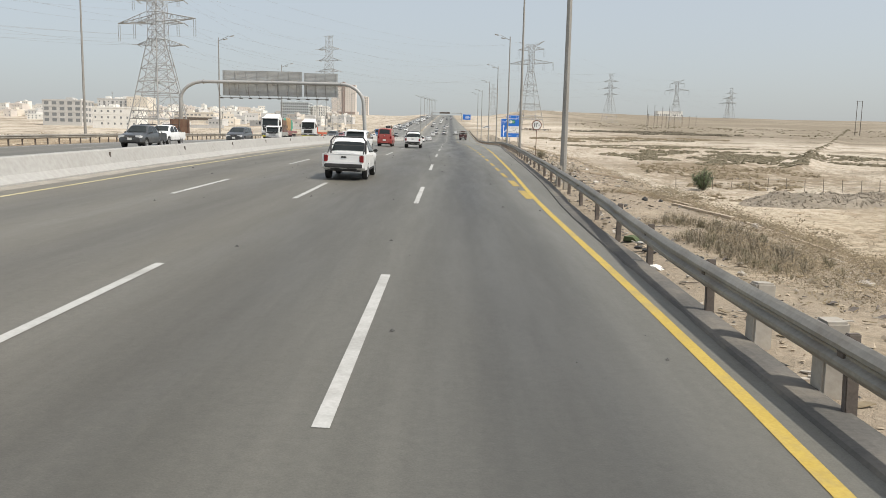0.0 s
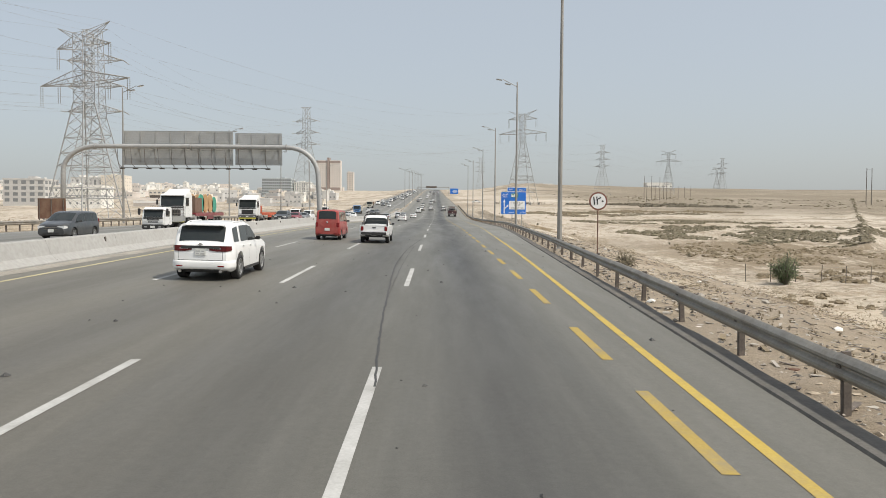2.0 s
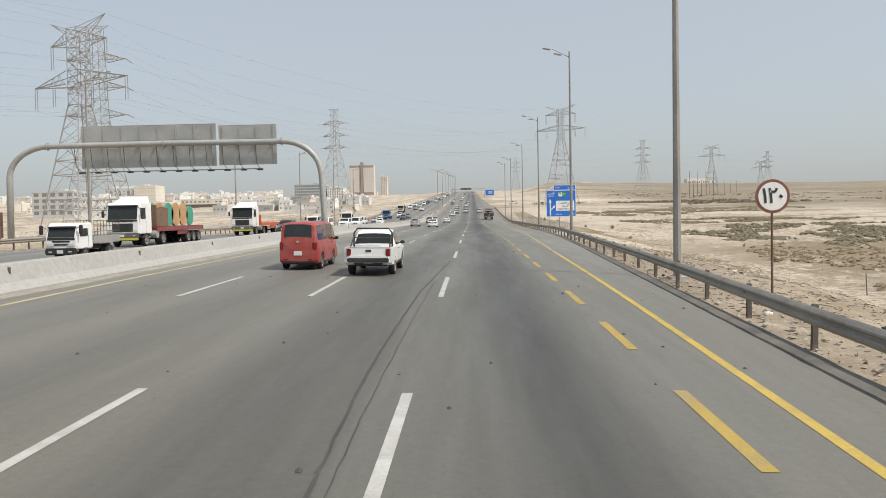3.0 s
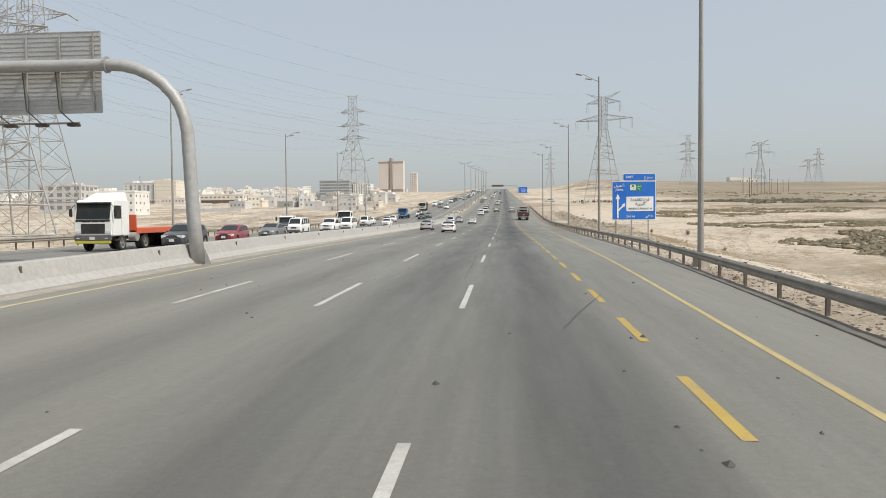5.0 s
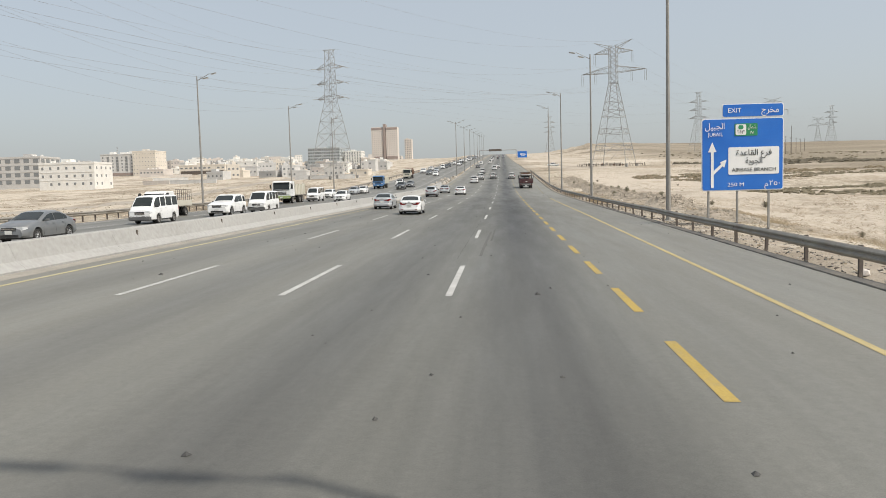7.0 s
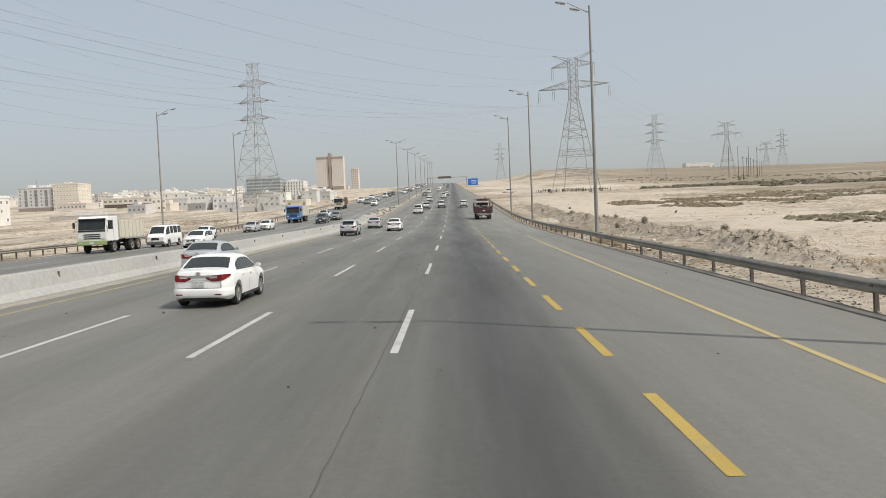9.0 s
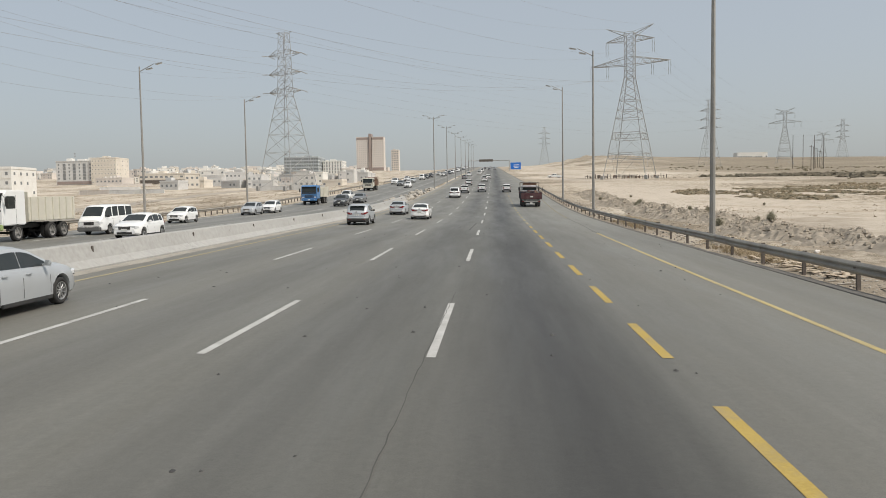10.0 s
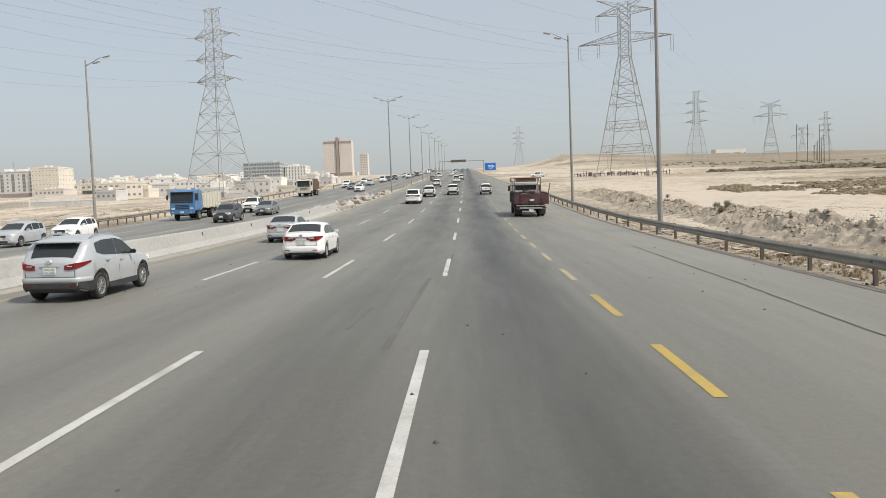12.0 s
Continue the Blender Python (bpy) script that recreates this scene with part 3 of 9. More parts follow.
ground()
ROAD_Y = [*np.arange(-60, 420, 5.0), *np.arange(420, 2200, 20.0)]
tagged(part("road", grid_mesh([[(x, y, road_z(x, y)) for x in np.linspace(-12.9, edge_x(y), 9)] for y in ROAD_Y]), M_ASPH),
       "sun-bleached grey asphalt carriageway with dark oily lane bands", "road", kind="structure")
tagged(part("road", grid_mesh([[(x, y, road_z(x, y)) for x in np.linspace(OPP_EDGE, -13.9, 7)] for y in ROAD_Y]), M_ASPH2),
       "grey asphalt carriageway for the oncoming traffic", "road", kind="structure")


def kerb():
    """Raised strip of old bitumen along the right-hand edge."""
    rows = []
    for y in [*np.arange(-60, 340, 0.8), *np.arange(340, 1000, 8.0)]:
        e = edge_x(y)
        w = 0.50 + 0.07 * noise.noise((y * 0.35, 1.0, 0)) + 0.05 * noise.noise((y * 1.7, 3.0, 0))
        inn = e - 0.05 + 0.025 * noise.noise((y * 1.1, 5.0, 0))
        worn = 1 - 0.6 * smooth01((y - 205) / 30)
        h = (0.048 + 0.02 * noise.noise((y * 0.9, 8.0, 0))) * worn
        w *= 0.55 + 0.45 * worn
        zb = road_z(e, y)
        rows.append([(inn, y, zb - 0.05), (inn + 0.06, y, zb + h * 0.8), (inn + w * 0.5, y, zb + h), (inn + w - 0.05, y, zb + h * 0.75), (inn + w + 0.10, y, zb - 0.25)])
    tagged(part("kerb", grid_mesh(rows), M_KERB), "crumbling dark bitumen kerb along the road edge", "kerb", kind="structure")


kerb()


# ---------- painted lines ----------
def strip(bm, xf, y0, y1, w, lift=0.006, step=4.0):
    n = max(1, int(math.ceil((y1 - y0) / step)))
    prev = None
    for i in range(n + 1):
        y = y0 + (y1 - y0) * i / n
        c = xf(y) if callable(xf) else xf
        row = [bm.verts.new((c - w / 2, y, road_z(c - w / 2, y) + lift)), bm.verts.new((c + w / 2, y, road_z(c + w / 2, y) + lift))]
        if prev:
            bm.faces.new((prev[0], prev[1], row[1], row[0]))
        prev = row
    return bm


def dashed(label, x, starts, length, w, material):
    line = tagged(new("lane_line"), label, "lane line", "painted lane lines", "structure")
    for y in starts:
        part("dash", strip(bmesh.new(), x, y, y + length, w), material, line)
    return line


def solid(label, xf, y0, y1, w, material, step=4.0):
    tagged(part("edge_line", strip(bmesh.new(), xf, y0, y1, w, 0.006, step), material), label, "edge line", "painted edge lines", "structure")


nearest = dashed("white dashed lane line, worn paint", 0.0, [7.55 + 18 * k for k in range(-3, 55) if k], 6.35, 0.155, M_WHITE)
part("dash", strip(bmesh.new(), 0.0, 7.2, 13.85, 0.155), M_WHITE, nearest)
dashed("white dashed lane line, worn paint", -3.84, [7.54 + 18 * k for k in range(-3, 55)], 6.5, 0.16, M_WHITE)
dashed("white dashed lane line, worn paint", -7.70, [7.47 + 18 * k for k in range(-3, 55)], 6.5, 0.16, M_WHITE)
dashed("yellow dashed line beside the exit lane", 3.87, [28.6 + 5.58 * k for k in range(2, 5)] + [58.2 + 6.6 * k for k in range(12)] + [137.1 + 6.22 * k for k in range(9)] + [193.2 + 6.3 * k for k in range(2)] + [205.8 + 6.49 * k for k in range(8)], 3.4, 0.19, M_YELLOW_DASH)
dashed("broad yellow dashes repainted against the edge line", 3.92, [28.6, 34.18], 3.4, 0.30, M_YELLOW_DASH)
dashed("worn pale dashed line beside the exit lane", 3.87, [257.9 + 6.5 * k for k in range(15)], 3.3, 0.18, M_YELLOW_PALE)
solid("bright yellow solid line along the outer edge", yel_x, -60, 100, 0.17, M_YELLOW)
solid("worn yellow solid line along the outer edge", yel_x, 100, 245, 0.16, M_YELLOW_OLD)
solid("faded remains of a yellow edge line", yel_x, 271, 900, 0.13, M_YELLOW_GONE)
solid("pale yellow line beside the median barrier", -11.55, -60, 190, 0.17, M_YELLOW_CREAM)
solid("almost worn-off yellow line beside the median barrier", -11.55, 190, 1400, 0.15, M_YELLOW_PALE)
solid("white solid line beside the median barrier", -18.4, -60, 1400, 0.16, M_WHITE)
solid("white solid line along the far edge", -30.0, -60, 1400, 0.16, M_WHITE)
dashed("white dashed lane line of the far carriageway", -22.2, [3 + 18 * k for k in range(-3, 45)], 6.0, 0.15, M_WHITE)
dashed("white dashed lane line of the far carriageway", -26.0, [3 + 18 * k for k in range(-3, 45)], 6.0, 0.15, M_WHITE)


# ---------- tar seams, cracks and stains ----------
def tar_line(pts, w, label="dark tar-filled seam across the road", material=None):
    bm = bmesh.new()
    rnd = random.Random(round(pts[0][1] * 10))
    prev = None
    for (xa, ya), (xb, yb) in zip(pts, pts[1:]):
        n = max(2, int(math.hypot(xb - xa, yb - ya) / 0.35))
        for i in range(n + 1):
            t = i / n
            x, y = xa + (xb - xa) * t, ya + (yb - ya) * t
            d = Vector((-(yb - ya), xb - xa)).normalized() * w * 0.5 * (0.65 + 0.6 * rnd.random())
            off = 0.03 * (rnd.random() - 0.5)
            row = [bm.verts.new((x - d.x + off, y - d.y + off, road_z(x - d.x, y - d.y) + 0.009)), bm.verts.new((x + d.x + off, y + d.y + off, road_z(x + d.x, y + d.y) + 0.009))]
            if prev:
                bm.faces.new((prev[0], prev[1], row[1], row[0]))
            prev = row
    bmesh.ops.recalc_face_normals(bm, faces=bm.faces)
    tagged(part("tar_seam", bm, material or M_TAR), label, "tar seam", "tar seams and cracks", "structure")


tar_line([(0.06, 48.6), (-0.05, 50.4), (-0.15, 52.4), (-0.31, 55.9), (-0.47, 60.6), (-0.62, 64.6), (-0.70, 67.5), (-0.75, 70.5), (-0.74, 75), (-0.68, 81), (-0.42, 88), (-0.15, 95)], 0.045, "curving tar-filled crack along the lane")
tar_line([(-0.40, 59), (-0.44, 64.4), (-0.47, 67), (-0.48, 71), (-0.46, 77), (-0.40, 84)], 0.018, "thin crack beside the tar-filled one")
tar_line([(2.4, 112.5), (3.05, 115.5), (4.1, 119.7)], 0.035, "thin crack across the dashed line")
tar_line([(-0.35, 124), (-0.4, 130), (-0.38, 134), (-0.5, 139)], 0.014, "thin crack along the lane", M_CRACK)
tar_line([(-0.3, 160), (-0.25, 175), (-0.15, 199), (-0.1, 206), (0.0, 214)], 0.014, "thin crack along the lane", M_CRACK)
tar_line([(7.85, 245), (7.95, 250), (8.18, 257), (8.33, 271)], 0.055, "dark seam along the exit lane", M_CRACK)


for pts_, w_ in (([(0.45, 161), (0.5, 167), (0.62, 174)], 0.10), ([(0.72, 168), (0.8, 176)], 0.08), ([(-1.62, 250), (-1.5, 253)], 0.08), ([(-0.68, 248), (-0.6, 253), (-0.45, 259)], 0.14), ([(0.02, 261), (0.12, 268)], 0.07)):
    bm_ = bmesh.new()
    for (xa_, ya_), (xb_, yb_) in zip(pts_, pts_[1:]):
        strip(bm_, lambda yy: xa_ + (xb_ - xa_) * (yy - ya_) / (yb_ - ya_), ya_, yb_, w_, 0.004, 1.0)
    tagged(part("skid_mark", bm_, M_SKID), "faint dark tyre mark on the asphalt", "skid mark", "marks on the asphalt", "structure")


# ---------- median barrier ----------
def barrier():
    wall = tagged(new("median_barrier"), "long weathered concrete median barrier with stained face", "barrier", kind="structure")
    prof = [(BAR_FACE, -0.1), (BAR_FACE, 0.10), (-13.05, 0.34), (-13.26, 0.86), (-13.30, 0.90), (-13.62, 0.90), (-13.66, 0.86), (-13.85, 0.34), (BAR_FAR, 0.10), (BAR_FAR, -0.1)]
    y = -60.0
    while y < 318:
        y2 = y + 6.0
        rows = []
        for yy in (y + 0.004, y + 2, y + 4, y2 - 0.004):
            rows.append([(x, yy, zr(yy) + 0.25 + h) for x, h in prof])
        bm = grid_mesh(rows)
        bm.verts.ensure_lookup_table()
        n = len(prof)
        bm.faces.new([bm.verts[i] for i in range(n)])
        bm.faces.new([bm.verts[i] for i in range(3 * n, 4 * n)][::-1])
        part("barrier_panel", bm, M_CONC, wall)
        y = y2
    # short dark marker stubs along the face
    for k in range(40):
        yy = -50 + 9.3 * k
        bm = bmesh.new()
        box(bm, 0, 0, 0, 0.05, 0.10, 0.24, Matrix.Translation((-13.17, yy, zr(yy) + 0.80)) @ Matrix.Rotation(radians(random.uniform(-8, 8)), 4, "X"), 0.01)
        part("marker_stub", bm, M_POST, wall, "rusty dark marker stub")


barrier()


def sand_drift():
    """Blown sand and dust lying along the foot of the barrier."""
    rows = []
    for y in np.arange(-60, 420, 0.7):
        w = 0.42 + 0.26 * noise.noise((y * 0.12, 4.0, 0)) + 0.12 * noise.noise((y * 0.8, 6.0, 0))
        rows.append([(BAR_FACE - 0.05, y, road_z(BAR_FACE, y) + 0.05), (BAR_FACE + w * 0.5, y, road_z(BAR_FACE + w * 0.5, y) + 0.022), (BAR_FACE + max(w, 0.08), y, road_z(BAR_FACE + w, y) + 0.003)])
    tagged(part("sand_drift", grid_mesh(rows), M_DUST), "blown sand along the foot of the barrier", "sand", kind="structure")


sand_drift()


def debris(name, label, cat, x, y, s, material, seed, zoff=0.0, flat=0.6):
    rnd = random.Random(seed)
    bm = bmesh.new()
    bmesh.ops.create_icosphere(bm, subdivisions=1, radius=s)
    for v in bm.verts:
        v.co *= 0.7 + 0.6 * rnd.random()
        v.co.z *= flat
    ob = part(name, bm, material)
    on_road = x < edge_x(y) and x > OPP_EDGE
    ob.location = (x, y, (road_z(x, y) if on_road else land_z(x, y)) + s * 0.25 * flat + zoff)
    ob.rotation_euler = (0, 0, rnd.random() * 6)
    return tagged(ob, label, cat, "rubble on the median" if name == "concrete_block" else "rubbish and stones on the verge")


rr = random.Random(5)
for i in range(46):
    yy = rr.uniform(305, 372)
    debris("concrete_block", "broken lump of grey concrete on the median", "rubble", rr.uniform(-16.0, -12.9), yy, rr.uniform(0.25, 0.85), M_RUBBLE, i, 0.0, rr.uniform(0.5, 0.9))


debris("verge_lump", "crumpled white plastic bag against the kerb", "bag", 5.70, 19.7, 0.13, M_WHITE, 301)
debris("verge_lump", "crumpled white plastic bag against the kerb", "bag", 5.52, 19.2, 0.10, M_WHITE, 302)
# a weed clump, made from the same crumpled lump as the bags
debris("verge_lump", "low green weed clump beside the guardrail post", "bag", 5.48, 19.75, 0.20, M_LEAF, 303)
for k_ in range(5):
    debris("tyre_scrap", "torn black strip of tyre rubber beside the kerb", "scrap", 5.30 + 0.10 * k_, 18.4 - 0.28 * k_, 0.11 - 0.01 * k_, M_TRIM, 310 + k_, 0.0, 0.4)


# ---------- guardrails ----------
def guardrail(xf, y0, y1, face, label, step=4.0):
    """A W-beam on posts. face: -1 where the beam's front looks towards -x."""
    rail = tagged(new("guardrail"), label, "guardrail", kind="structure")
    wave = [(0.0, 0.42), (0.035, 0.45), (0.08, 0.50), (0.08, 0.54), (0.02, 0.585), (0.02, 0.615), (0.08, 0.66), (0.08, 0.70), (0.035, 0.75), (0.0, 0.78)]
    y = y0
    rnd = random.Random(int(y0 + 400 + face))
    base = lambda x, yy: max(land_z(x, yy), road_z(x, yy) - 0.18) if face < 0 else land_z(x, yy)
    post = bmesh.new()
    box(post, 0, 0, -0.5, 0.12, 0.08, 1.30, None, 0.010)
    post_mesh = None
    block_mesh = None
    while y < y1:
        dip = 0.025 * noise.noise((y * 0.11, face, 1))
        rows = []
        for yy in (y - 0.06, y + step / 2, y + step + 0.06):
            x = xf(yy)
            zz = road_z(x, yy) if face < 0 else road_z(OPP_EDGE, yy)
            rows.append([(x + face * (0.09 + a), yy, zz + h + dip - 0.02) for a, h in wave] + [(x + face * (0.086 + a), yy, zz + h + dip - 0.02) for a, h in wave[::-1]])
        bm = grid_mesh(rows)
        part("beam", bm, M_RAIL, rail, smooth=False)
        x = xf(y)
        zz = road_z(x, y) if face < 0 else road_z(OPP_EDGE, y)
        m = Matrix.Translation((x, y, zz - 0.02)) @ Matrix.Rotation(radians(rnd.uniform(-2.5, 2.5)), 4, "X") @ Matrix.Rotation(radians(rnd.uniform(-2, 2)), 4, "Y")
        if post_mesh is None:
            ob = part("post", post, M_POST, rail)
            ob.matrix_basis = m
            post_mesh = ob.data
            bm = bmesh.new()
            box(bm, face * 0.06, 0, 0.46, 0.10, 0.14, 0.26, None, 0.01)
            ob = part("spacer_block", bm, M_POST, rail)
            ob.matrix_basis = m
            block_mesh = ob.data
        else:
            shared("post", post_mesh, rail, m)
            if face < 0:
                shared("spacer_block", block_mesh, rail, m)
            elif step < 5 and 20 < y < 360:
                shared("post", post_mesh, rail, Matrix.Translation((x, y + step / 2, road_z(OPP_EDGE, y + step / 2) - 0.02)))
        y += step
    return rail


guardrail(rail_x, -24.0, 420, -1, "dusty dark steel guardrail along the road edge")
guardrail(lambda y: OPP_RAIL, -20.0, 420, 1, "rusty steel guardrail beyond the far carriageway")
guardrail(lambda y: -31.6, 424, 900, 1, "far steel guardrail along the climbing road", 14.0)


def concrete_post(y, lean):
    """A stout cast post wedged behind the beam."""
    x = rail_x(y) + 0.13
    bm = bmesh.new()
    box(bm, 0, 0, -0.4, 0.24, 0.27, 1.22, None, 0.025)
    ob = part("concrete_post", bm, M_RUBBLE)
    ob.matrix_basis = pose(x, y, land_z(x, y), lean, -lean * 0.6, 0)
    tagged(ob, "stout grey concrete post wedged behind the guardrail", "post", "concrete posts behind the guardrail")


for y_, lean_ in ((8.7, 2), (10.5, -3), (34.3, 1.5), (37.5, -2)):
    concrete_post(y_, lean_)

# ---------- lamp posts ----------
def lamp_post(arms=(-1,), h=18.3, label=""):
    """A tall tapering octagonal post; every arm carries two lanterns, one above the other."""
    lp = new("street_lamp")
    bm = bmesh.new()
    rod(bm, (0, 0, -0.6), (0, 0, h), 0.165, 0.075, 8)
    part("pole", bm, M_LAMP, lp)
    bm = bmesh.new()
    box(bm, 0, 0, -0.30, 0.70, 0.70, 0.36, None, 0.03)
    part("base_plate", bm, M_CONC, lp, "concrete foot")
    bm = bmesh.new()
    box(bm, 0, 0.155, 0.8, 0.11, 0.04, 0.45, None, 0.008)
    part("hatch", bm, M_LAMP, lp, "small steel inspection hatch")
    for s in arms:
        for reach, top in ((2.25, h + 0.30), (1.15, h - 0.25)):
            bm = bmesh.new()
            tube(bm, [(0, 0, h - 0.55), (s * 0.25, 0, h - 0.45), (s * (reach - 0.5), 0, top)], [0.05, 0.045, 0.035], 8)
            arm = part("arm", bm, M_LAMP, lp)
            bm = bmesh.new()
            rot = Matrix.Translation((s * reach, 0, top - 0.02)) @ Matrix.Rotation(radians(-12 * s), 4, "Y")
            box(bm, 0, 0, -0.05, 0.80, 0.26, 0.12, rot, 0.045)
            part("lantern", bm, M_GALV, arm, "grey aluminium lantern")
            bm = bmesh.new()
            box(bm, s * 0.06, 0, -0.085, 0.62, 0.22, 0.03, rot, 0.01)
            part("lens", bm, M_HEAD, arm, "clear lantern lens")
    return tagged(lp, label, "street lamp", "street lamps along the highway")


RIGHT_LAMPS = [(6.54, 38.9), (8.7, 86.8), (10.85, 135.0), (12.0, 186.0), (12.55, 234.9), (12.3, 282.0), (12.2, 319.8)]
first = lamp_post((-1,), 18.3, "tall grey steel street lamp with two lanterns behind the guardrail")
first.location = (RIGHT_LAMPS[0][0], RIGHT_LAMPS[0][1], land_z(*RIGHT_LAMPS[0]))
for x, y in RIGHT_LAMPS[1:]:
    copy_thing(first, pose(x, y, max(land_z(x, y), zr(y) - 0.6)))
left = lamp_post((1,), 17.0, "tall grey steel street lamp beyond the far carriageway")
left.location = (-38.5, 36.5, land_z(-38.5, 36.5))
for y in (86, 136, 186, 235, 279, 316):
    copy_thing(left, pose(-38.5, y, land_z(-38.5, y)))
mid = lamp_post((-1, 1), 17.0, "double-armed street lamp standing on the median")
mid.location = (-13.0, 378, road_z(-13, 378))
for k in range(1, 8):
    y = 378 + 52 * k
    copy_thing(mid, pose(-13.0, y, road_z(-13, y) - 0.1))


# ---------- gantry over the far carriageway ----------
def gantry():
    g = new("sign_gantry")
    g.location = (0, 129.7, zr(129.7))
    zg = zr(130.3) + 0.25
    bar = 12.35 - zg
    r = 0.26
    pts = [(-12.72, 0, 0.2), (-12.90, 0, 2.2), (-13.10, 0, 6.2)]
    for i in range(1, 9):
        a = math.pi / 2 * i / 8
        pts.append((-13.15 - 3.6 * (1 - math.cos(a)), 0, 6.2 + (bar - 6.2) * math.sin(a)))
    pts.append((-28, 0, bar + 0.05))
    for i in range(8, -1, -1):
        a = math.pi / 2 * i / 8
        pts.append((-43.0 + 3.9 * (1 - math.cos(a)), 0, 6.4 + (bar - 6.4) * math.sin(a)))
    pts.append((-43.1, 0, 0.0))
    bm = bmesh.new()
    tube(bm, pts, [0.33, 0.30, 0.29] + [0.27] * (len(pts) - 5) + [0.29, 0.31], 16)
    part("arch", bm, M_PIPE, g, "bent round steel pipe arch", True)
    for x in (-16.8, -28.0, -39.2):
        bm = bmesh.new()
        rod(bm, (x - 0.05, 0, bar), (x + 0.05, 0, bar), 0.38, 0.38, 16)
        part("flange", bm, M_GALV, g)
    for x, z in ((-12.72, 0.15), (-43.1, -0.1)):
        bm = bmesh.new()
        box(bm, x, 0, z, 0.95, 0.95, 0.07, None, 0.01)
        foot = part("base_plate", bm, M_RUST, g, "rusty bolted base plate")
        for dx in (-0.36, 0.36):
            for dy in (-0.36, 0.36):
                bm = bmesh.new()
                rod(bm, (x + dx, dy, z + 0.05), (x + dx, dy, z + 0.2), 0.035, 0.035, 6)
                part("bolt", bm, M_POST, foot)
    # gusset fins on the near leg
    for s in (-1, 1):
        bm = bmesh.new()
        vs = [bm.verts.new(p) for p in ((-12.72 + s * 0.30, -0.02, 0.2), (-12.72 + s * 0.64, -0.02, 0.2), (-12.72 + s * 0.30, -0.02, 1.0), (-12.72 + s * 0.30, 0.02, 0.2), (-12.72 + s * 0.64, 0.02, 0.2), (-12.72 + s * 0.30, 0.02, 1.0))]
        for f in ((0, 1, 2), (5, 4, 3), (0, 3, 4, 1), (1, 4, 5, 2), (2, 5, 3, 0)):
            bm.faces.new([vs[i] for i in f])
        bmesh.ops.recalc_face_normals(bm, faces=bm.faces)
        part("gusset", bm, M_GALV, g)
    # two panels of extruded planks, seen from behind
    for xa, xb, lo, hi in ((-36.3, -23.25, 10.25, 14.25), (-23.0, -17.45, 10.3, 14.05)):
        lo, hi = lo - zg, hi - zg
        bm = bmesh.new()
        box(bm, (xa + xb) / 2, 0.75, lo, xb - xa, 0.05, hi - lo, None, 0.01)
        panel = part("sign_panel", bm, M_SIGNBACK, g, "bare aluminium back of a large road sign")
        n = int((hi - lo) / 0.2)
        for i in range(n + 1):
            z = lo + (hi - lo) * i / n
            bm = bmesh.new()
            box(bm, (xa + xb) / 2, 0.715, z - 0.018, xb - xa - 0.04, 0.022, 0.036)
            part("rib", bm, M_SIGNBACK, panel)
        k = int((xb - xa) / 1.65)
        for i in range(k + 1):
            x = xa + 0.35 + (xb - xa - 0.7) * i / k
            bm = bmesh.new()
            box(bm, x, 0.66, lo + 0.1, 0.05, 0.07, hi - lo - 0.2)
            part("stiffener", bm, M_GALV, panel)
            bm = bmesh.new()
            box(bm, x, 0.3, bar - 0.08 + 0.05, 0.12, 0.7, 0.16)
            part("bracket", bm, M_GALV, panel)
    # row of sign floodlights below the panels
    bm = bmesh.new()
    rod(bm, (-37.0, 1.5, 9.95 - zg), (-19.0, 1.5, 9.95 - zg), 0.05, 0.05, 8)
    rail = part("light_rail", bm, M_GALV, g)
    for i in range(12):
        x = -36.7 + 1.58 * i
        bm = bmesh.new()
        box(bm, x, 1.55, 9.80 - zg, 0.55, 0.35, 0.14, None, 0.03)
        part("floodlight", bm, M_POST, rail, "dark sign floodlight")
        bm = bmesh.new()
        tube(bm, [(x, 0.1, bar - 0.2), (x, 0.35, 10.4 - zg), (x, 1.5, 9.95 - zg)], 0.03, 6)
        part("hanger", bm, M_POST, rail)
    bm = bmesh.new()
    rod(bm, (-37.0, 0, bar), (-37.0, 1.5, 9.95 - zg), 0.045, 0.045, 6)
    part("end_strut", bm, M_GALV, g)
    tagged(g, "bent grey pipe gantry carrying two large signs seen from behind", "gantry")


gantry()


# ---------- lettering ----------
def letters(text, size, material, parent, m, name="lettering", bold=0.0, width=None):
    cu = bpy.data.curves.new(name, "FONT")
    cu.body, cu.size, cu.align_x, cu.align_y, cu.offset, cu.extrude = text, size, "CENTER", "CENTER", bold, 0.004
    cu.resolution_u = 3
    tmp = bpy.data.objects.new("tmp", cu)
    scene.collection.objects.link(tmp)
    bpy.context.view_layer.update()
    me = bpy.data.meshes.new_from_object(tmp.evaluated_get(bpy.context.evaluated_depsgraph_get()))
    bpy.data.objects.remove(tmp)
    bpy.data.curves.remove(cu)
    me.materials.clear()
    me.materials.append(material)
    if width and len(me.vertices):
        xs = [v.co.x for v in me.vertices]
        k = width / max(max(xs) - min(xs), 1e-6)
        c = (max(xs) + min(xs)) / 2
        for v in me.vertices:
            v.co.x = (v.co.x - c) * k
    me.name = name
    ob = new(name, me)
    ob.parent = parent
    ob.matrix_basis = m
    return ob


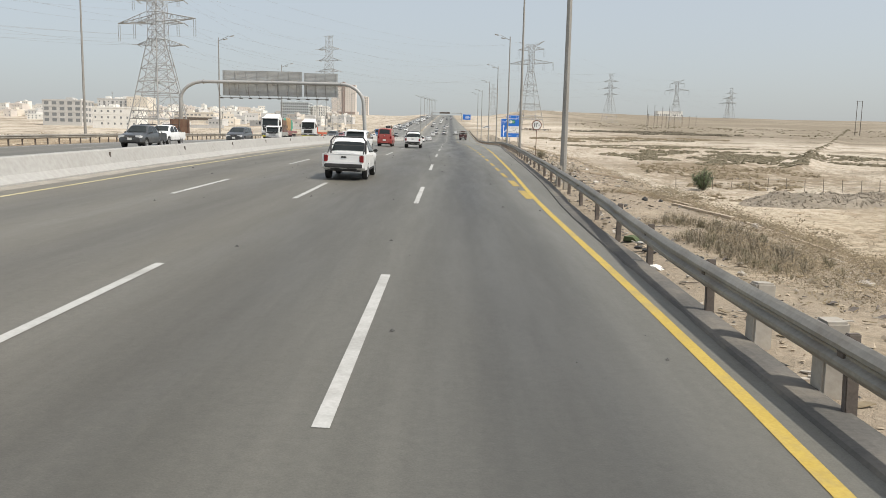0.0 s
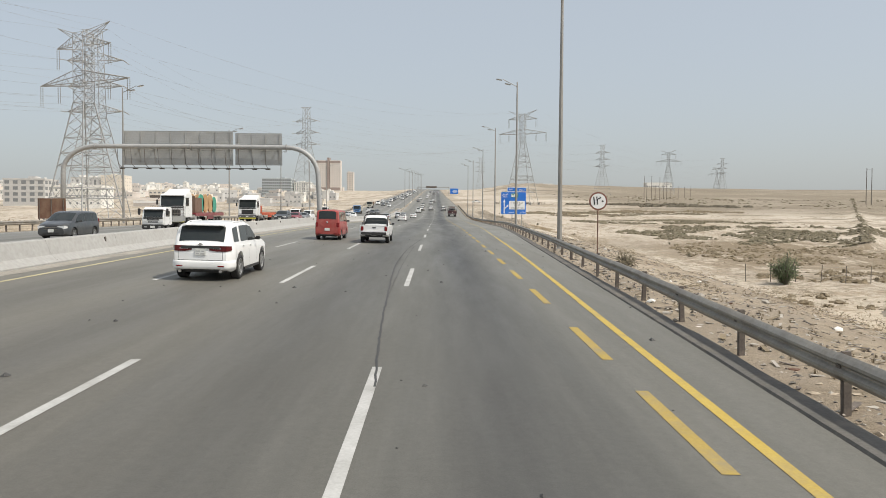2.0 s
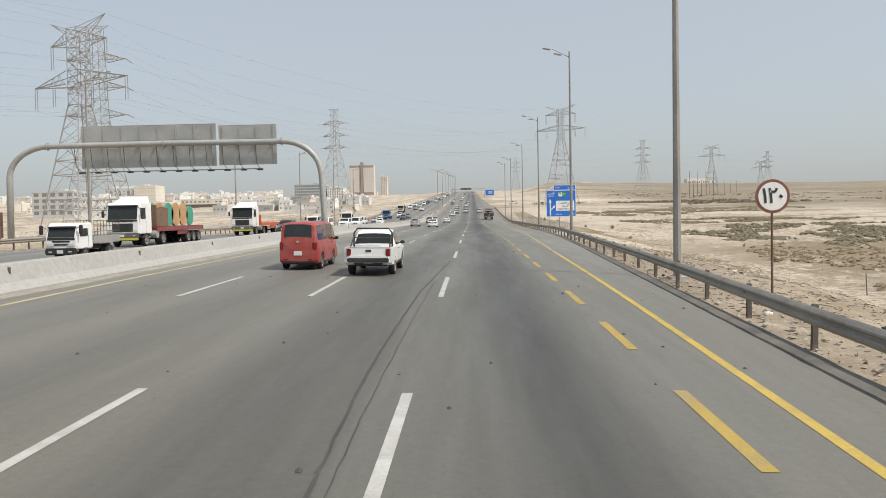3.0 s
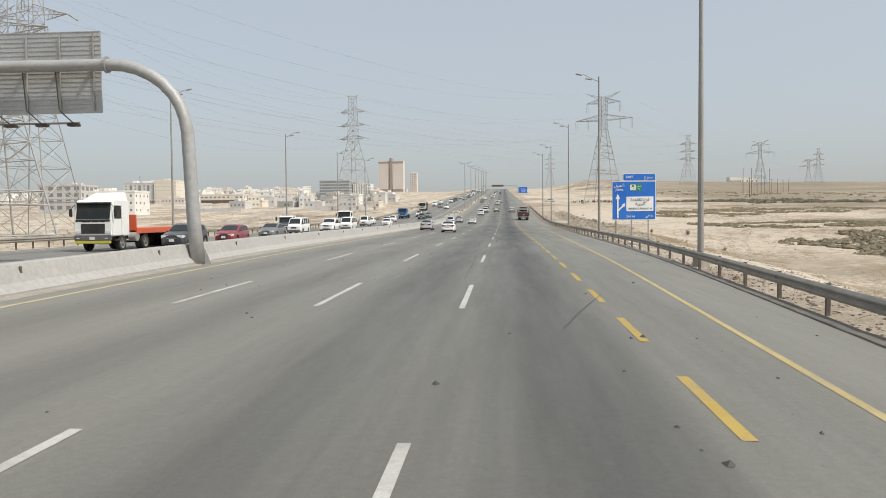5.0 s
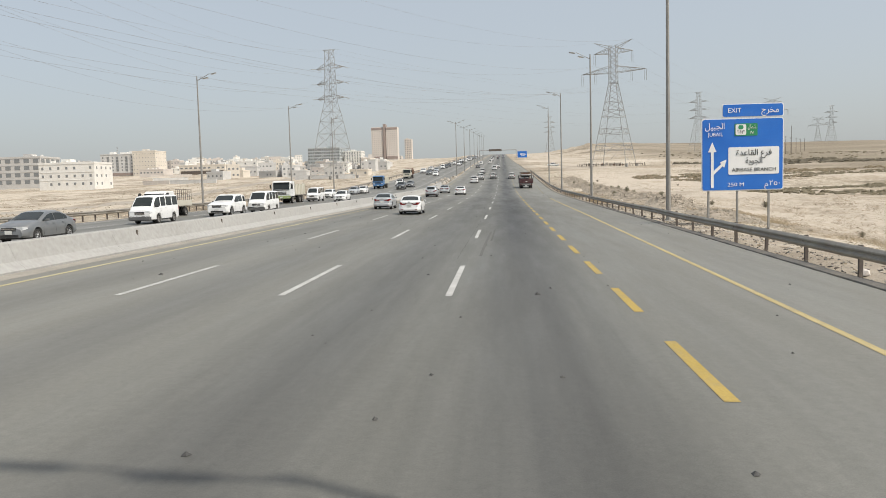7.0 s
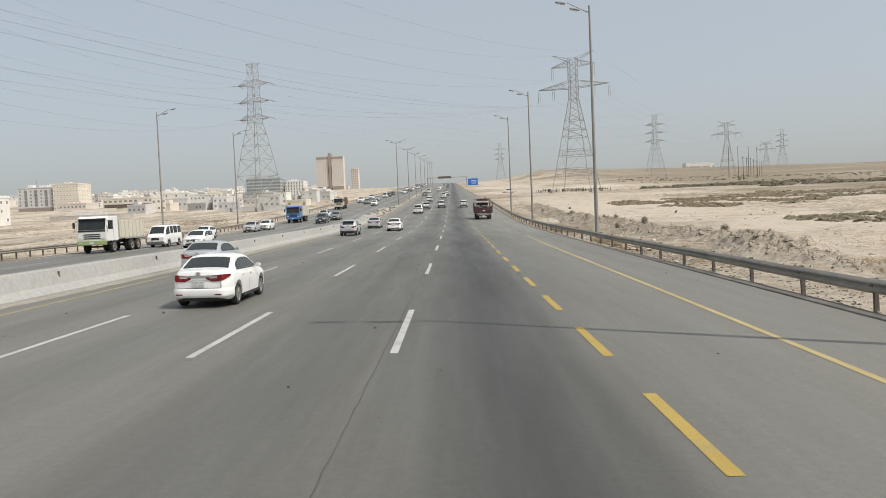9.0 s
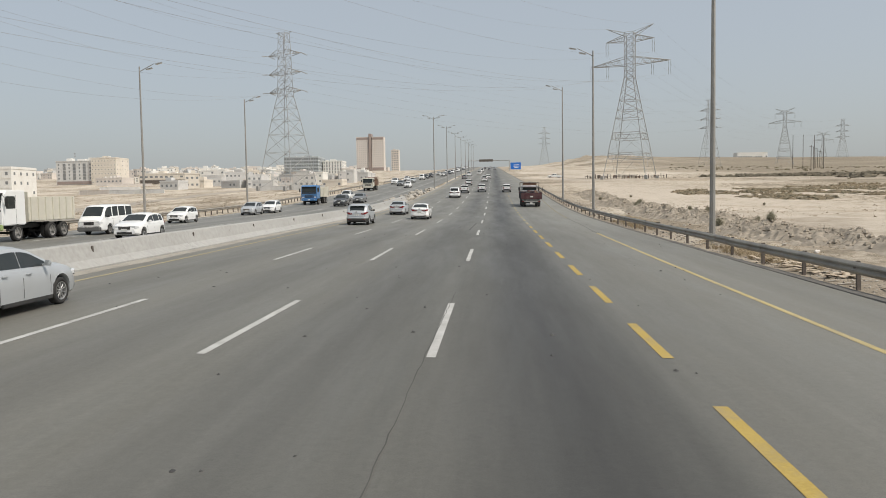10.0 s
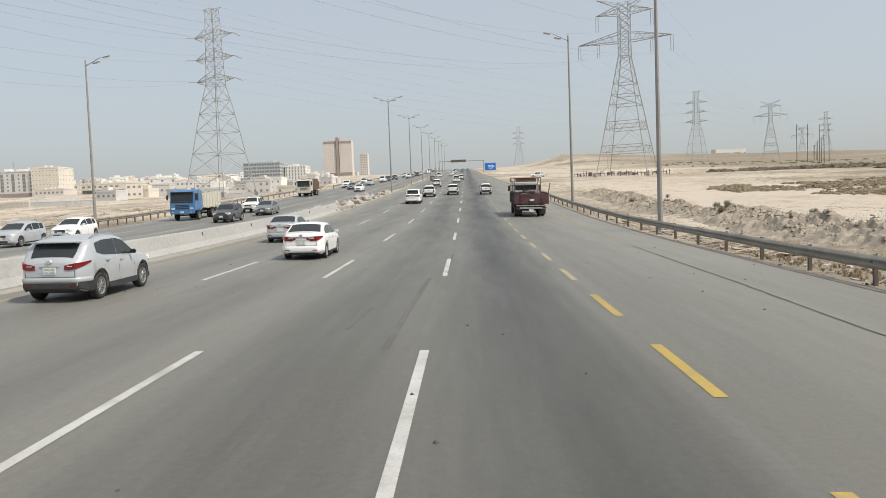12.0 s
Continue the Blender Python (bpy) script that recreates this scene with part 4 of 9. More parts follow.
def plate(bm, w, h, r, t=0.03, n=5):
    """A flat plate with rounded corners in the x-z plane, its front at y = 0, centred."""
    ring = []
    for cx, cz, a0 in ((w / 2 - r, h / 2 - r, 0), (-w / 2 + r, h / 2 - r, 90), (-w / 2 + r, -h / 2 + r, 180), (w / 2 - r, -h / 2 + r, 270)):
        for i in range(n + 1):
            a = radians(a0 + 90 * i / n)
            ring.append((cx + r * math.cos(a), cz + r * math.sin(a)))
    f = [bm.verts.new((x, 0, z)) for x, z in ring]
    b = [bm.verts.new((x, t, z)) for x, z in ring]
    bm.faces.new(f)
    bm.faces.new(b[::-1])
    for i in range(len(f)):
        bm.faces.new((f[i], b[i], b[(i + 1) % len(f)], f[(i + 1) % len(f)]))
    bmesh.ops.recalc_face_normals(bm, faces=bm.faces)
    return bm


AR_EXIT = "\uFE9D\uFEAE\uFEA8\uFEE3"
AR_JUBAIL = "\uFEDE\uFEF4\uFE92\uFEA0\uFEDF\u0627"
AR_BRANCH = "\uFE93\uFEAA\uFECB\uFE8E\uFED8\uFEDF\u0627 \uFEC9\uFEAE\uFED3"
AR_AIR = "\uFE94\uFEF3\uFEEE\uFEA0\uFEDF\u0627"
FRONT = Matrix.Rotation(radians(90), 4, "X")


def exit_sign():
    s = new("exit_sign")
    ox, oy = 15.0, 180.3
    s.location = (ox, oy, 0)
    s.rotation_euler = (0, 0, radians(3))
    for x, z in ((13.1, 0), (14.75, 0), (16.55, 0)):
        bm = bmesh.new()
        lz = land_z(x, oy)
        box(bm, x - ox, 0.14, lz - 0.4, 0.11, 0.11, 8.6 - lz, None, 0.01)
        part("post", bm, M_LAMP, s, "grey square steel post")

    def board(name, x0, x1, z0, z1, y, mat_, r=0.12, label="", parent=s):
        ob = part(name, plate(bmesh.new(), x1 - x0, z1 - z0, r), mat_, parent, label)
        ob.location = ((x0 + x1) / 2 - ox, y, (z0 + z1) / 2)
        return ob
    rim = board("main_border", 12.68, 17.34, 4.80, 8.93, 0.03, M_SIGNWHITE, 0.15, "white border strip")
    rim2 = board("exit_border", 13.84, 17.34, 8.97, 9.75, 0.03, M_SIGNWHITE, 0.12, "white border strip")
    main = board("main_board", 12.73, 17.29, 4.85, 8.88, 0.01, M_BLUE, 0.12, "blue reflective board")
    top = board("exit_board", 13.89, 17.29, 9.02, 9.70, 0.01, M_BLUE, 0.1, "small blue reflective board")
    inner = board("white_panel", 14.20, 17.08, 5.72, 7.28, -0.012, M_SIGNWHITE, 0.08, "white inset panel")
    green = board("route_panel", 14.55, 15.85, 7.92, 8.62, -0.012, M_GREEN, 0.05, "green route panel")
    shield = board("route_shield", 14.60, 15.20, 7.97, 8.57, -0.026, M_SIGNWHITE, 0.08, "white route number panel")
    emblem = board("route_emblem", 14.76, 15.04, 8.30, 8.53, -0.034, M_GREEN, 0.08, "small green route emblem")

    def put(text, size, x, z, mat_, width=None, y=-0.022, bold=0.0):
        letters(text, size, mat_, s, Matrix.Translation((x - ox, y, z)) @ FRONT, "lettering", bold, width)
    put("EXIT", 0.36, 14.55, 9.36, M_SIGNWHITE, 0.74)
    put(AR_EXIT, 0.50, 16.55, 9.36, M_SIGNWHITE, 0.98)
    put(AR_JUBAIL, 0.50, 13.42, 8.48, M_SIGNWHITE, 1.1)
    put("JUBAIL", 0.30, 13.45, 8.02, M_SIGNWHITE, 0.86)
    put("N", 0.24, 15.53, 8.09, M_SIGNWHITE, None)
    put("\uFEDD\uFE8E\uFEE4\uFEB7", 0.30, 15.53, 8.42, M_SIGNWHITE, 0.46)
    put("\u0666\u0661\u0663", 0.26, 14.90, 8.13, M_BLACK, 0.42, -0.042)
    put(AR_BRANCH, 0.46, 15.64, 6.95, M_BLACK, 2.0, -0.03)
    put(AR_AIR, 0.46, 15.64, 6.48, M_BLACK, 0.95, -0.03)
    put("AIRBASE BRANCH", 0.29, 15.64, 5.98, M_BLACK, 2.5, -0.03)
    put("250 M", 0.30, 14.62, 5.14, M_SIGNWHITE, 0.92)
    put("\u0645", 0.42, 16.35, 5.14, M_SIGNWHITE, 0.2)
    put("\u0662\u0665\u0660", 0.42, 16.83, 5.18, M_SIGNWHITE, 0.6)
    # the lane arrow and its exit branch
    bm = bmesh.new()
    for pts in (((-0.08, 0), (0.08, 0), (0.08, 2.05), (-0.08, 2.05)), ((-0.24, 2.05), (0.24, 2.05), (0.0, 2.62))):
        bm.faces.new([bm.verts.new((13.28 - ox + a, -0.016, 4.98 + b)) for a, b in pts])
    part("straight_arrow", bm, M_SIGNWHITE, s, "white straight-on arrow")
    bm = bmesh.new()
    for pts in (((0.08, 0.75), (0.08, 0.98), (0.52, 1.38), (0.60, 1.24)), ((0.42, 1.46), (0.68, 1.14), (0.82, 1.62))):
        bm.faces.new([bm.verts.new((13.28 - ox + a, -0.014, 4.98 + b)) for a, b in pts])
    part("branch_arrow", bm, M_SIGNWHITE, s, "white exit arrow")
    tagged(s, "blue bilingual exit sign on three posts behind the guardrail", "road sign")


exit_sign()


def speed_sign():
    s = new("speed_limit_sign")
    x, y = 9.75, 80.2
    lz = land_z(x, y)
    s.location = (x, y, lz)
    zc = 4.75 - lz
    bm = bmesh.new()
    rod(bm, (0, 0.05, -0.4), (0, 0.05, zc + 0.4), 0.035, 0.035, 10)
    part("post", bm, M_RUST, s, "thin rusty steel post")
    bm = bmesh.new()
    rod(bm, (0, 0.02, zc), (0, -0.01, zc), 0.50, 0.50, 40)
    disc = part("disc", bm, M_RED, s, "faded dark red sign disc")
    bm = bmesh.new()
    rod(bm, (0, -0.012, zc), (0, -0.022, zc), 0.415, 0.415, 40)
    part("face", bm, M_SIGNWHITE, disc, "white sign face")
    letters("\u0661\u0662\u0660", 0.62, M_BLACK, s, Matrix.Translation((0, -0.03, zc)) @ FRONT, "lettering", 0.010, 0.60)
    tagged(s, "round speed limit sign with red ring on a thin post", "road sign")


speed_sign()


# ---------- pylons and cables ----------
def lattice(bm, levels, w=0.12, sub=1.0):
    """Four legs through (z, half width) levels, with crossed braces on every side."""
    for (z0, h0), (z1, h1) in zip(levels, levels[1:]):
        c0 = [Vector((sx * h0, sy * h0, z0)) for sx, sy in ((-1, -1), (1, -1), (1, 1), (-1, 1))]
        c1 = [Vector((sx * h1, sy * h1, z1)) for sx, sy in ((-1, -1), (1, -1), (1, 1), (-1, 1))]
        for i in range(4):
            j = (i + 1) % 4
            angle_bar(bm, c0[i], c1[i], w)
            angle_bar(bm, c0[i], c1[j], w * 0.6)
            angle_bar(bm, c0[j], c1[i], w * 0.6)
            angle_bar(bm, c1[i], c1[j], w * 0.6)
    return bm


def cross_arm(bm, z, span, root, drop, w=0.10, sides=(-1, 1)):
    """A tapering lattice arm along x."""
    for s in sides:
        tip = Vector((s * span, 0, z))
        for sy in (-1, 1):
            a, b = Vector((s * root, sy * root, z + drop)), Vector((s * root, sy * root, z - 0.4))
            angle_bar(bm, a, tip, w)
            angle_bar(bm, b, tip, w)
            for k in range(1, 5):
                p, q = a.lerp(tip, k / 5), b.lerp(tip, (k - 0.5) / 5)
                angle_bar(bm, p, q, w * 0.55)
                angle_bar(bm, p, b.lerp(tip, min((k + 0.5) / 5, 1)), w * 0.55)
    return bm


def insulators(parent, spots, drop=3.4):
    ends = []
    for x, z in spots:
        bm = bmesh.new()
        for k in range(11):
            zz = z - 0.4 - (drop - 0.8) * k / 10
            rod(bm, (x, 0, zz), (x, 0, zz - 0.13), 0.14, 0.06, 8)
        rod(bm, (x, 0, z), (x, 0, z - drop), 0.035, 0.035, 6)
        part("insulator", bm, M_GALV, parent, "long grey insulator string")
        ends.append(Vector((x, 0, z - drop)))
    return ends


def pylon_wide(label):
    """Two-tier lattice pylon with a very wide lower arm."""
    p = new("pylon")
    bm = bmesh.new()
    def corner(i, z):
        h = 7.3 + (1.5 - 7.3) * (z + 1) / 34.5
        return Vector((((-1, 1, 1, -1)[i % 4]) * h, ((-1, -1, 1, 1)[i % 4]) * h, z))
    for i in range(4):
        angle_bar(bm, corner(i, -1), corner(i, 33.5), 0.20)
        for z in (6.2, 8.1, 12.8, 14.9, 19.7, 22.5, 25.8, 33.5):
            angle_bar(bm, corner(i, z), corner(i + 1, z), 0.13)
        # trussed belts
        for z0, z1 in ((6.2, 8.1), (12.8, 14.9)):
            for k in range(6):
                a, b = (z0, z1) if k % 2 else (z1, z0)
                angle_bar(bm, corner(i, a).lerp(corner(i + 1, a), k / 6), corner(i, b).lerp(corner(i + 1, b), (k + 1) / 6), 0.09)
        # thin struts between the belts
        for z0, z1 in ((-1, 6.2), (8.1, 12.8), (14.9, 19.7)):
            top = corner(i, z1).lerp(corner(i + 1, z1), 0.5)
            angle_bar(bm, corner(i, z0), top, 0.055)
            angle_bar(bm, corner(i + 1, z0), top, 0.055)
        # crossed braces towards the waist
        for z0, z1 in ((19.7, 22.5), (22.5, 25.8), (25.8, 28.6), (28.6, 31.2), (31.2, 33.5)):
            angle_bar(bm, corner(i, z0), corner(i + 1, z1), 0.09)
            angle_bar(bm, corner(i + 1, z0), corner(i, z1), 0.09)
    lattice(bm, [(33.5, 1.5), (35.7, 1.5), (38, 1.5), (40.2, 1.5), (42.3, 1.5), (44.4, 1.5), (46.5, 1.5), (48.5, 1.45)], 0.14)
    part("tower", bm, M_PYLON, p)
    for s in (-1, 1):
        part("lower_arm", cross_arm(bmesh.new(), 38.0, 13.6, 1.7, 2.2, 0.15, (s,)), M_PYLON, p)
        part("upper_arm", cross_arm(bmesh.new(), 45.8, 8.2, 1.5, 1.9, 0.14, (s,)), M_PYLON, p)
    bm = bmesh.new()
    for s in (-1, 1):
        for sy in (-1, 1):
            angle_bar(bm, (s * 1.4, sy * 1.4, 47.2), (s * 8.0, 0, 50.4), 0.12)
            angle_bar(bm, (s * 1.4, sy * 1.4, 48.4), (s * 8.0, 0, 50.4), 0.09)
    part("earth_wire_horn", bm, M_PYLON, p)
    for sx in (-1, 1):
        for sy in (-1, 1):
            bm = bmesh.new()
            box(bm, sx * 7.4, sy * 7.4, -1.2, 1.0, 1.0, 1.5, None, 0.05)
            part("footing", bm, M_CONC, p, "concrete footing")
    ends = insulators(p, [(-13.6, 38.0), (13.6, 38.0), (-8.0, 38.4), (8.0, 38.4), (-8.2, 45.8), (8.2, 45.8)], 4.6)
    insulators(p, [(-12.9, 38.0), (12.9, 38.0), (-7.3, 38.4), (7.3, 38.4), (-7.5, 45.8), (7.5, 45.8)], 4.6)
    ends += [Vector((-8.0, 0, 50.4)), Vector((8.0, 0, 50.4))]
    tagged(p, label, "pylon", "high-voltage pylons")
    return p, ends


def pylon_tall(label):
    """Slender lattice pylon with three tiers of short arms."""
    p = new("pylon")
    bm = bmesh.new()
    lattice(bm, [(-6, 7.0), (0, 6.05), (6, 5.1), (12, 4.2), (17, 3.4), (21, 2.7), (25, 1.9)], 0.15)
    lattice(bm, [(25, 1.9), (27.5, 1.8), (30, 1.7), (32.5, 1.65), (35, 1.6), (37.5, 1.55), (40, 1.5), (43, 1.4), (46, 1.3)], 0.12)
    part("tower", bm, M_PYLON, p)
    spots = []
    for z in (26.5, 32.6, 38.8):
        for s in (-1, 1):
            part("arm", cross_arm(bmesh.new(), z, 6.9, 1.7, 1.5, 0.13, (s,)), M_PYLON, p)
        spots += [(-6.9, z), (6.9, z)]
    bm = bmesh.new()
    for s in (-1, 1):
        angle_bar(bm, (0, 0, 44.5), (s * 3.2, 0, 46.2), 0.12)
        angle_bar(bm, (0, 0, 46.0), (s * 3.2, 0, 46.2), 0.10)
    part("earth_wire_horn", bm, M_PYLON, p)
    for sx in (-1, 1):
        for sy in (-1, 1):
            bm = bmesh.new()
            box(bm, sx * 7.0, sy * 7.0, -6.6, 1.0, 1.0, 1.5, None, 0.05)
            part("footing", bm, M_CONC, p, "concrete footing")
    ends = [Vector((x, 0, z)) for x, z in spots] + [Vector((-3.2, 0, 46.2)), Vector((3.2, 0, 46.2))]
    # strain insulators lie along the line
    for x, z in spots:
        for s in (-1, 1):
            bm = bmesh.new()
            rod(bm, (x, s * 0.3, z), (x, s * 3.2, z - 0.35), 0.11, 0.11, 6)
            part("insulator", bm, M_GALV, p, "grey strain insulator")
    tagged(p, label, "pylon", "high-voltage pylons")
    return p, ends


def pylon_line(kind, label, spots, first_heading):
    p, ends = kind(label)
    out = []
    for i, (x, y, z) in enumerate(spots):
        a = spots[max(i - 1, 0)]
        b = spots[min(i + 1, len(spots) - 1)]
        head = math.atan2(b[1] - a[1], b[0] - a[0]) - math.pi / 2 if first_heading is None else first_heading
        m = Matrix.Translation((x, y, z)) @ Matrix.Rotation(head, 4, "Z")
        if i == 0:
            p.matrix_basis = m
        else:
            copy_thing(p, m)
        out.append([m @ e for e in ends])
    return out


def cables(towers, sag, label):
    for a, b in zip(towers, towers[1:]):
        for p, q in zip(a, b):
            cu = bpy.data.curves.new("power_cable", "CURVE")
            cu.dimensions = "3D"
            cu.bevel_depth, cu.bevel_resolution = 0.016, 0
            sp = cu.splines.new("POLY")
            n = 28
            sp.points.add(n)
            for i in range(n + 1):
                t = i / n
                c = p.lerp(q, t)
                sp.points[i].co = (c.x, c.y, c.z - 4 * sag * t * (1 - t), 1)
            cu.materials.append(M_CABLE)
            tagged(new("power_cable", cu), label, "power cable", "overhead power cables")


def lz(x, y, dz=0.0):
    return (x, y, land_z(x, y) + dz)


line_1 = pylon_line(pylon_wide, "tall grey lattice pylon with a very wide lower arm", [(-200, -60, -2.0), (-76.1, 208.8, -4.8), (47.3, 461.6, 13.0), (259, 905, 32.6), (470, 1340, 46.0)], None)
cables(line_1, 9.0, "thin high-voltage cable strung across the highway")
line_2 = pylon_line(pylon_tall, "slender grey lattice pylon with three tiers of arms", [(-96, -20, 1.0), (-82, 228, 3.0), (-68.5, 453.3, 17.0), (153.6, 756.7, 28.0), (380, 1070, 42.0)], None)
cables(line_2, 8.0, "thin high-voltage cable strung between slender pylons")
p3, _ = pylon_tall("distant slender lattice pylon in the haze")
p3.location = (62, 1135, 46.0)

# ---------- vehicles ----------
def lerp_table(tab, y):
    if y <= tab[0][0]:
        return tab[0][1]
    for (a, va), (b, vb) in zip(tab, tab[1:]):
        if y <= b:
            t = (y - a) / (b - a)
            return va + (vb - va) * t
    return tab[-1][1]


class Shell:
    """The pressed body of a car: rear bumper at y = 0, nose at y = length, wheels on z = 0."""

    def __init__(self, s):
        self.s = s
        self.L, self.W = s["length"], s["width"]
        self.sill = s.get("sill", 0.24)

    def top(self, y):
        return lerp_table(self.s["top"], y)

    def belt(self, y):
        return min(lerp_table(self.s["belt"], y), self.top(y) - 0.02)

    def half(self, y):
        e = min(y, self.L - y)
        k = min(e / self.s.get("taper", 0.5), 1.0)
        round_off = self.s.get("round", 0.16)
        return self.W / 2 - round_off * (1 - k) ** 2 - 0.02 * (1 - min(e / 1.4, 1))

    def bottom(self, y):
        z = self.sill
        if y < 0.35:
            z += (0.35 - y) * 0.35
        if y > self.L - 0.35:
            z += (y - self.L + 0.35) * 0.2
        for yc in self.s["axles"]:
            r = self.s["wheel"] * 1.16
            d = abs(y - yc)
            if d < r:
                z = max(z, self.s["wheel"] + math.sqrt(r * r - d * d))
        return min(z, self.belt(y) - 0.08)

    def roof_half(self, y):
        return self.half(y) - 0.05 - self.s.get("lean", 0.30) * max(self.top(y) - self.belt(y), 0)

    def ring(self, y):
        w, zb, zt, zl = self.half(y), self.bottom(y), self.top(y), self.belt(y)
        rise = zt - zl
        wr = self.roof_half(y)
        zm = max(0.58 * zl, zb + 0.04)
        pts = [(w - 0.09, zb), (w - 0.015, min(zb + 0.07, zm - 0.01)), (w, zm), (w - 0.012, max(zl - 0.10, zm + 0.005)), (w - 0.05, zl)]
        if rise > 0.12:
            pts += [(wr + 0.03, zt - 0.10), (wr - 0.02, zt - 0.035), (wr - 0.16, zt), (wr * 0.45, zt + 0.018), (0, zt + 0.022)]
        else:
            pts += [(w - 0.07, zl + rise * 0.3), (w - 0.12, zl + rise * 0.7), (w - 0.26, zt), (w * 0.45, zt + 0.018), (0, zt + 0.022)]
        return pts

    def stations(self):
        ys = set(np.round(np.linspace(0, self.L, 26), 3))
        for k, _ in list(self.s["top"]) + list(self.s["belt"]):
            if 0 <= k <= self.L:
                ys.add(round(k, 3))
        for yc in self.s["axles"]:
            r = self.s["wheel"] * 1.16
            for i in range(13):
                ys.add(round(yc - r * math.cos(math.pi * i / 12), 3))
            ys.add(round(yc - r - 0.01, 3))
            ys.add(round(yc + r + 0.01, 3))
        for e in (0.04, 0.1, 0.2, 0.32):
            ys |= {e, round(self.L - e, 3)}
        ys = sorted(ys)
        return [y for i, y in enumerate(ys) if i == 0 or y - ys[i - 1] > 0.004]

    def body(self):
        bm = bmesh.new()
        rings = []
        for y in self.stations():
            half = self.ring(y)
            full = [(-x, z) for x, z in half] + [(x, z) for x, z in half[::-1][1:]]
            rings.append([bm.verts.new((x, y, z)) for x, z in full])
        for a, b in zip(rings, rings[1:]):
            for i in range(len(a) - 1):
                bm.faces.new((a[i], a[i + 1], b[i + 1], b[i]))
            bm.faces.new((a[-1], a[0], b[0], b[-1]))
        bm.faces.new(rings[0])
        bm.faces.new(rings[-1][::-1])
        bmesh.ops.recalc_face_normals(bm, faces=bm.faces)
        return bm

    def side_pane(self, side, y0, y1, lo=0.05, hi=0.11, off=0.008):
        bm = bmesh.new()
        prev = None
        n = 10
        for i in range(n + 1):
            y = y0 + (y1 - y0) * i / n
            zl, zt = self.belt(y) + lo, self.top(y) - hi
            zt = max(zt, zl + 0.004)
            x0, x1 = self.half(y) - 0.05, self.roof_half(y) + 0.03
            zb, ztop = self.belt(y), self.top(y) - 0.10
            k = lambda z: x0 + (x1 - x0) * min(max((z - zb) / max(ztop - zb, 0.02), 0), 1)
            row = [bm.verts.new((side * (k(z) + off), y, z)) for z in (zl, (zl + zt) / 2, zt)]
            if prev:
                for j in range(2):
                    f = (prev[j], prev[j + 1], row[j + 1], row[j])
                    bm.faces.new(f if side < 0 else f[::-1])
            prev = row
        return bm

    def nose(self, z):
        """The foremost station whose top still reaches z."""
        y = self.L
        while y > self.L - 0.6 and self.top(y) < z:
            y -= 0.01
        return y

    def wrap_lamp(self, side, z0, z1, inner, wrap, nose=False, proud=0.014, tip=0.5, slant=0.0, point=0.75):
        """A lamp that follows the corner of the body: across the end, then along the side."""
        end = (self.nose(z0 + (z1 - z0) * 0.75) + self.L) / 2 if nose else 0.0
        sgn = 1 if nose else -1
        edge = self.half(end)
        path = [(edge - inner + inner * t, end + sgn * proud, 1.0) for t in (0, 0.4, 0.8, 1.0)]
        path[0] = (path[0][0], path[0][1], point)
        n = 5
        for i in range(1, n + 1):
            d = wrap * i / n
            path.append((self.half(end - sgn * d) + proud * 0.8, end - sgn * d, 1.0 + (tip - 1.0) * i / n))
        bm = bmesh.new()
        zc = z0 + (z1 - z0) * 0.62
        outer, inner_v = [], []
        for i, (x, y, k) in enumerate(path):
            rise = slant * (i / (len(path) - 1) - 0.35)
            a, b = zc - (zc - z0) * k + rise, zc + (z1 - zc) * k + rise
            outer.append([bm.verts.new((side * x, y, z)) for z in (a, (a + b) / 2, b)])
            inner_v.append([bm.verts.new((side * (x - 0.05), y - sgn * 0.05, z)) for z in (a, (a + b) / 2, b)])
        for rows, flip in ((outer, False), (inner_v, True)):
            for a, b in zip(rows, rows[1:]):
                for j in range(2):
                    bm.faces.new((a[j], a[j + 1], b[j + 1], b[j]))
        for a, b, c, d in zip(outer, outer[1:], inner_v, inner_v[1:]):
            bm.faces.new((a[2], b[2], d[2], c[2]))
            bm.faces.new((a[0], b[0], d[0], c[0]))
        for o, i_ in ((outer[0], inner_v[0]), (outer[-1], inner_v[-1])):
            for j in range(2):
                bm.faces.new((o[j], o[j + 1], i_[j + 1], i_[j]))
        bmesh.ops.recalc_face_normals(bm, faces=bm.faces)
        return bm

    def bumper(self, z0, z1, reach, proud=0.035):
        """A moulded rear bumper that wraps round both corners to the wheel arches."""
        path = []
        edge = self.half(0.0)
        for t in np.linspace(0, 1, 6)[:-1]:
            y = reach * (1 - t)
            path.append((-self.half(y), y, -1.0, 0.0))
        for t in np.linspace(-1, 1, 11):
            k = min(1.0, (1 - abs(t)) / 0.15)
            path.append((t * edge, -0.004 * (1 - t * t), -(1 - k) * 0.7 * (1 if t < 0 else -1), -(0.3 + 0.7 * k)))
        for t in np.linspace(0, 1, 6)[1:]:
            y = reach * t
            path.append((self.half(y), y, 1.0, 0.0))
        bm = bmesh.new()
        prev = None
        prof = ((0.0, -0.25), (0.08, 0.7), (0.30, 1.0), (0.62, 1.0), (0.86, 0.85), (0.97, 0.45), (1.0, -0.25))
        for x, y, nx, ny in path:
            fade = min(1.0, (reach - y) / 0.12) if y > 0 else 1.0
            row = [bm.verts.new((x + nx * proud * q * fade, y + ny * proud * q * fade, z0 + (z1 - z0) * h)) for h, q in prof]
            if prev:
                for j in range(len(prof) - 1):
                    bm.faces.new((prev[j], prev[j + 1], row[j + 1], row[j]))
            prev = row
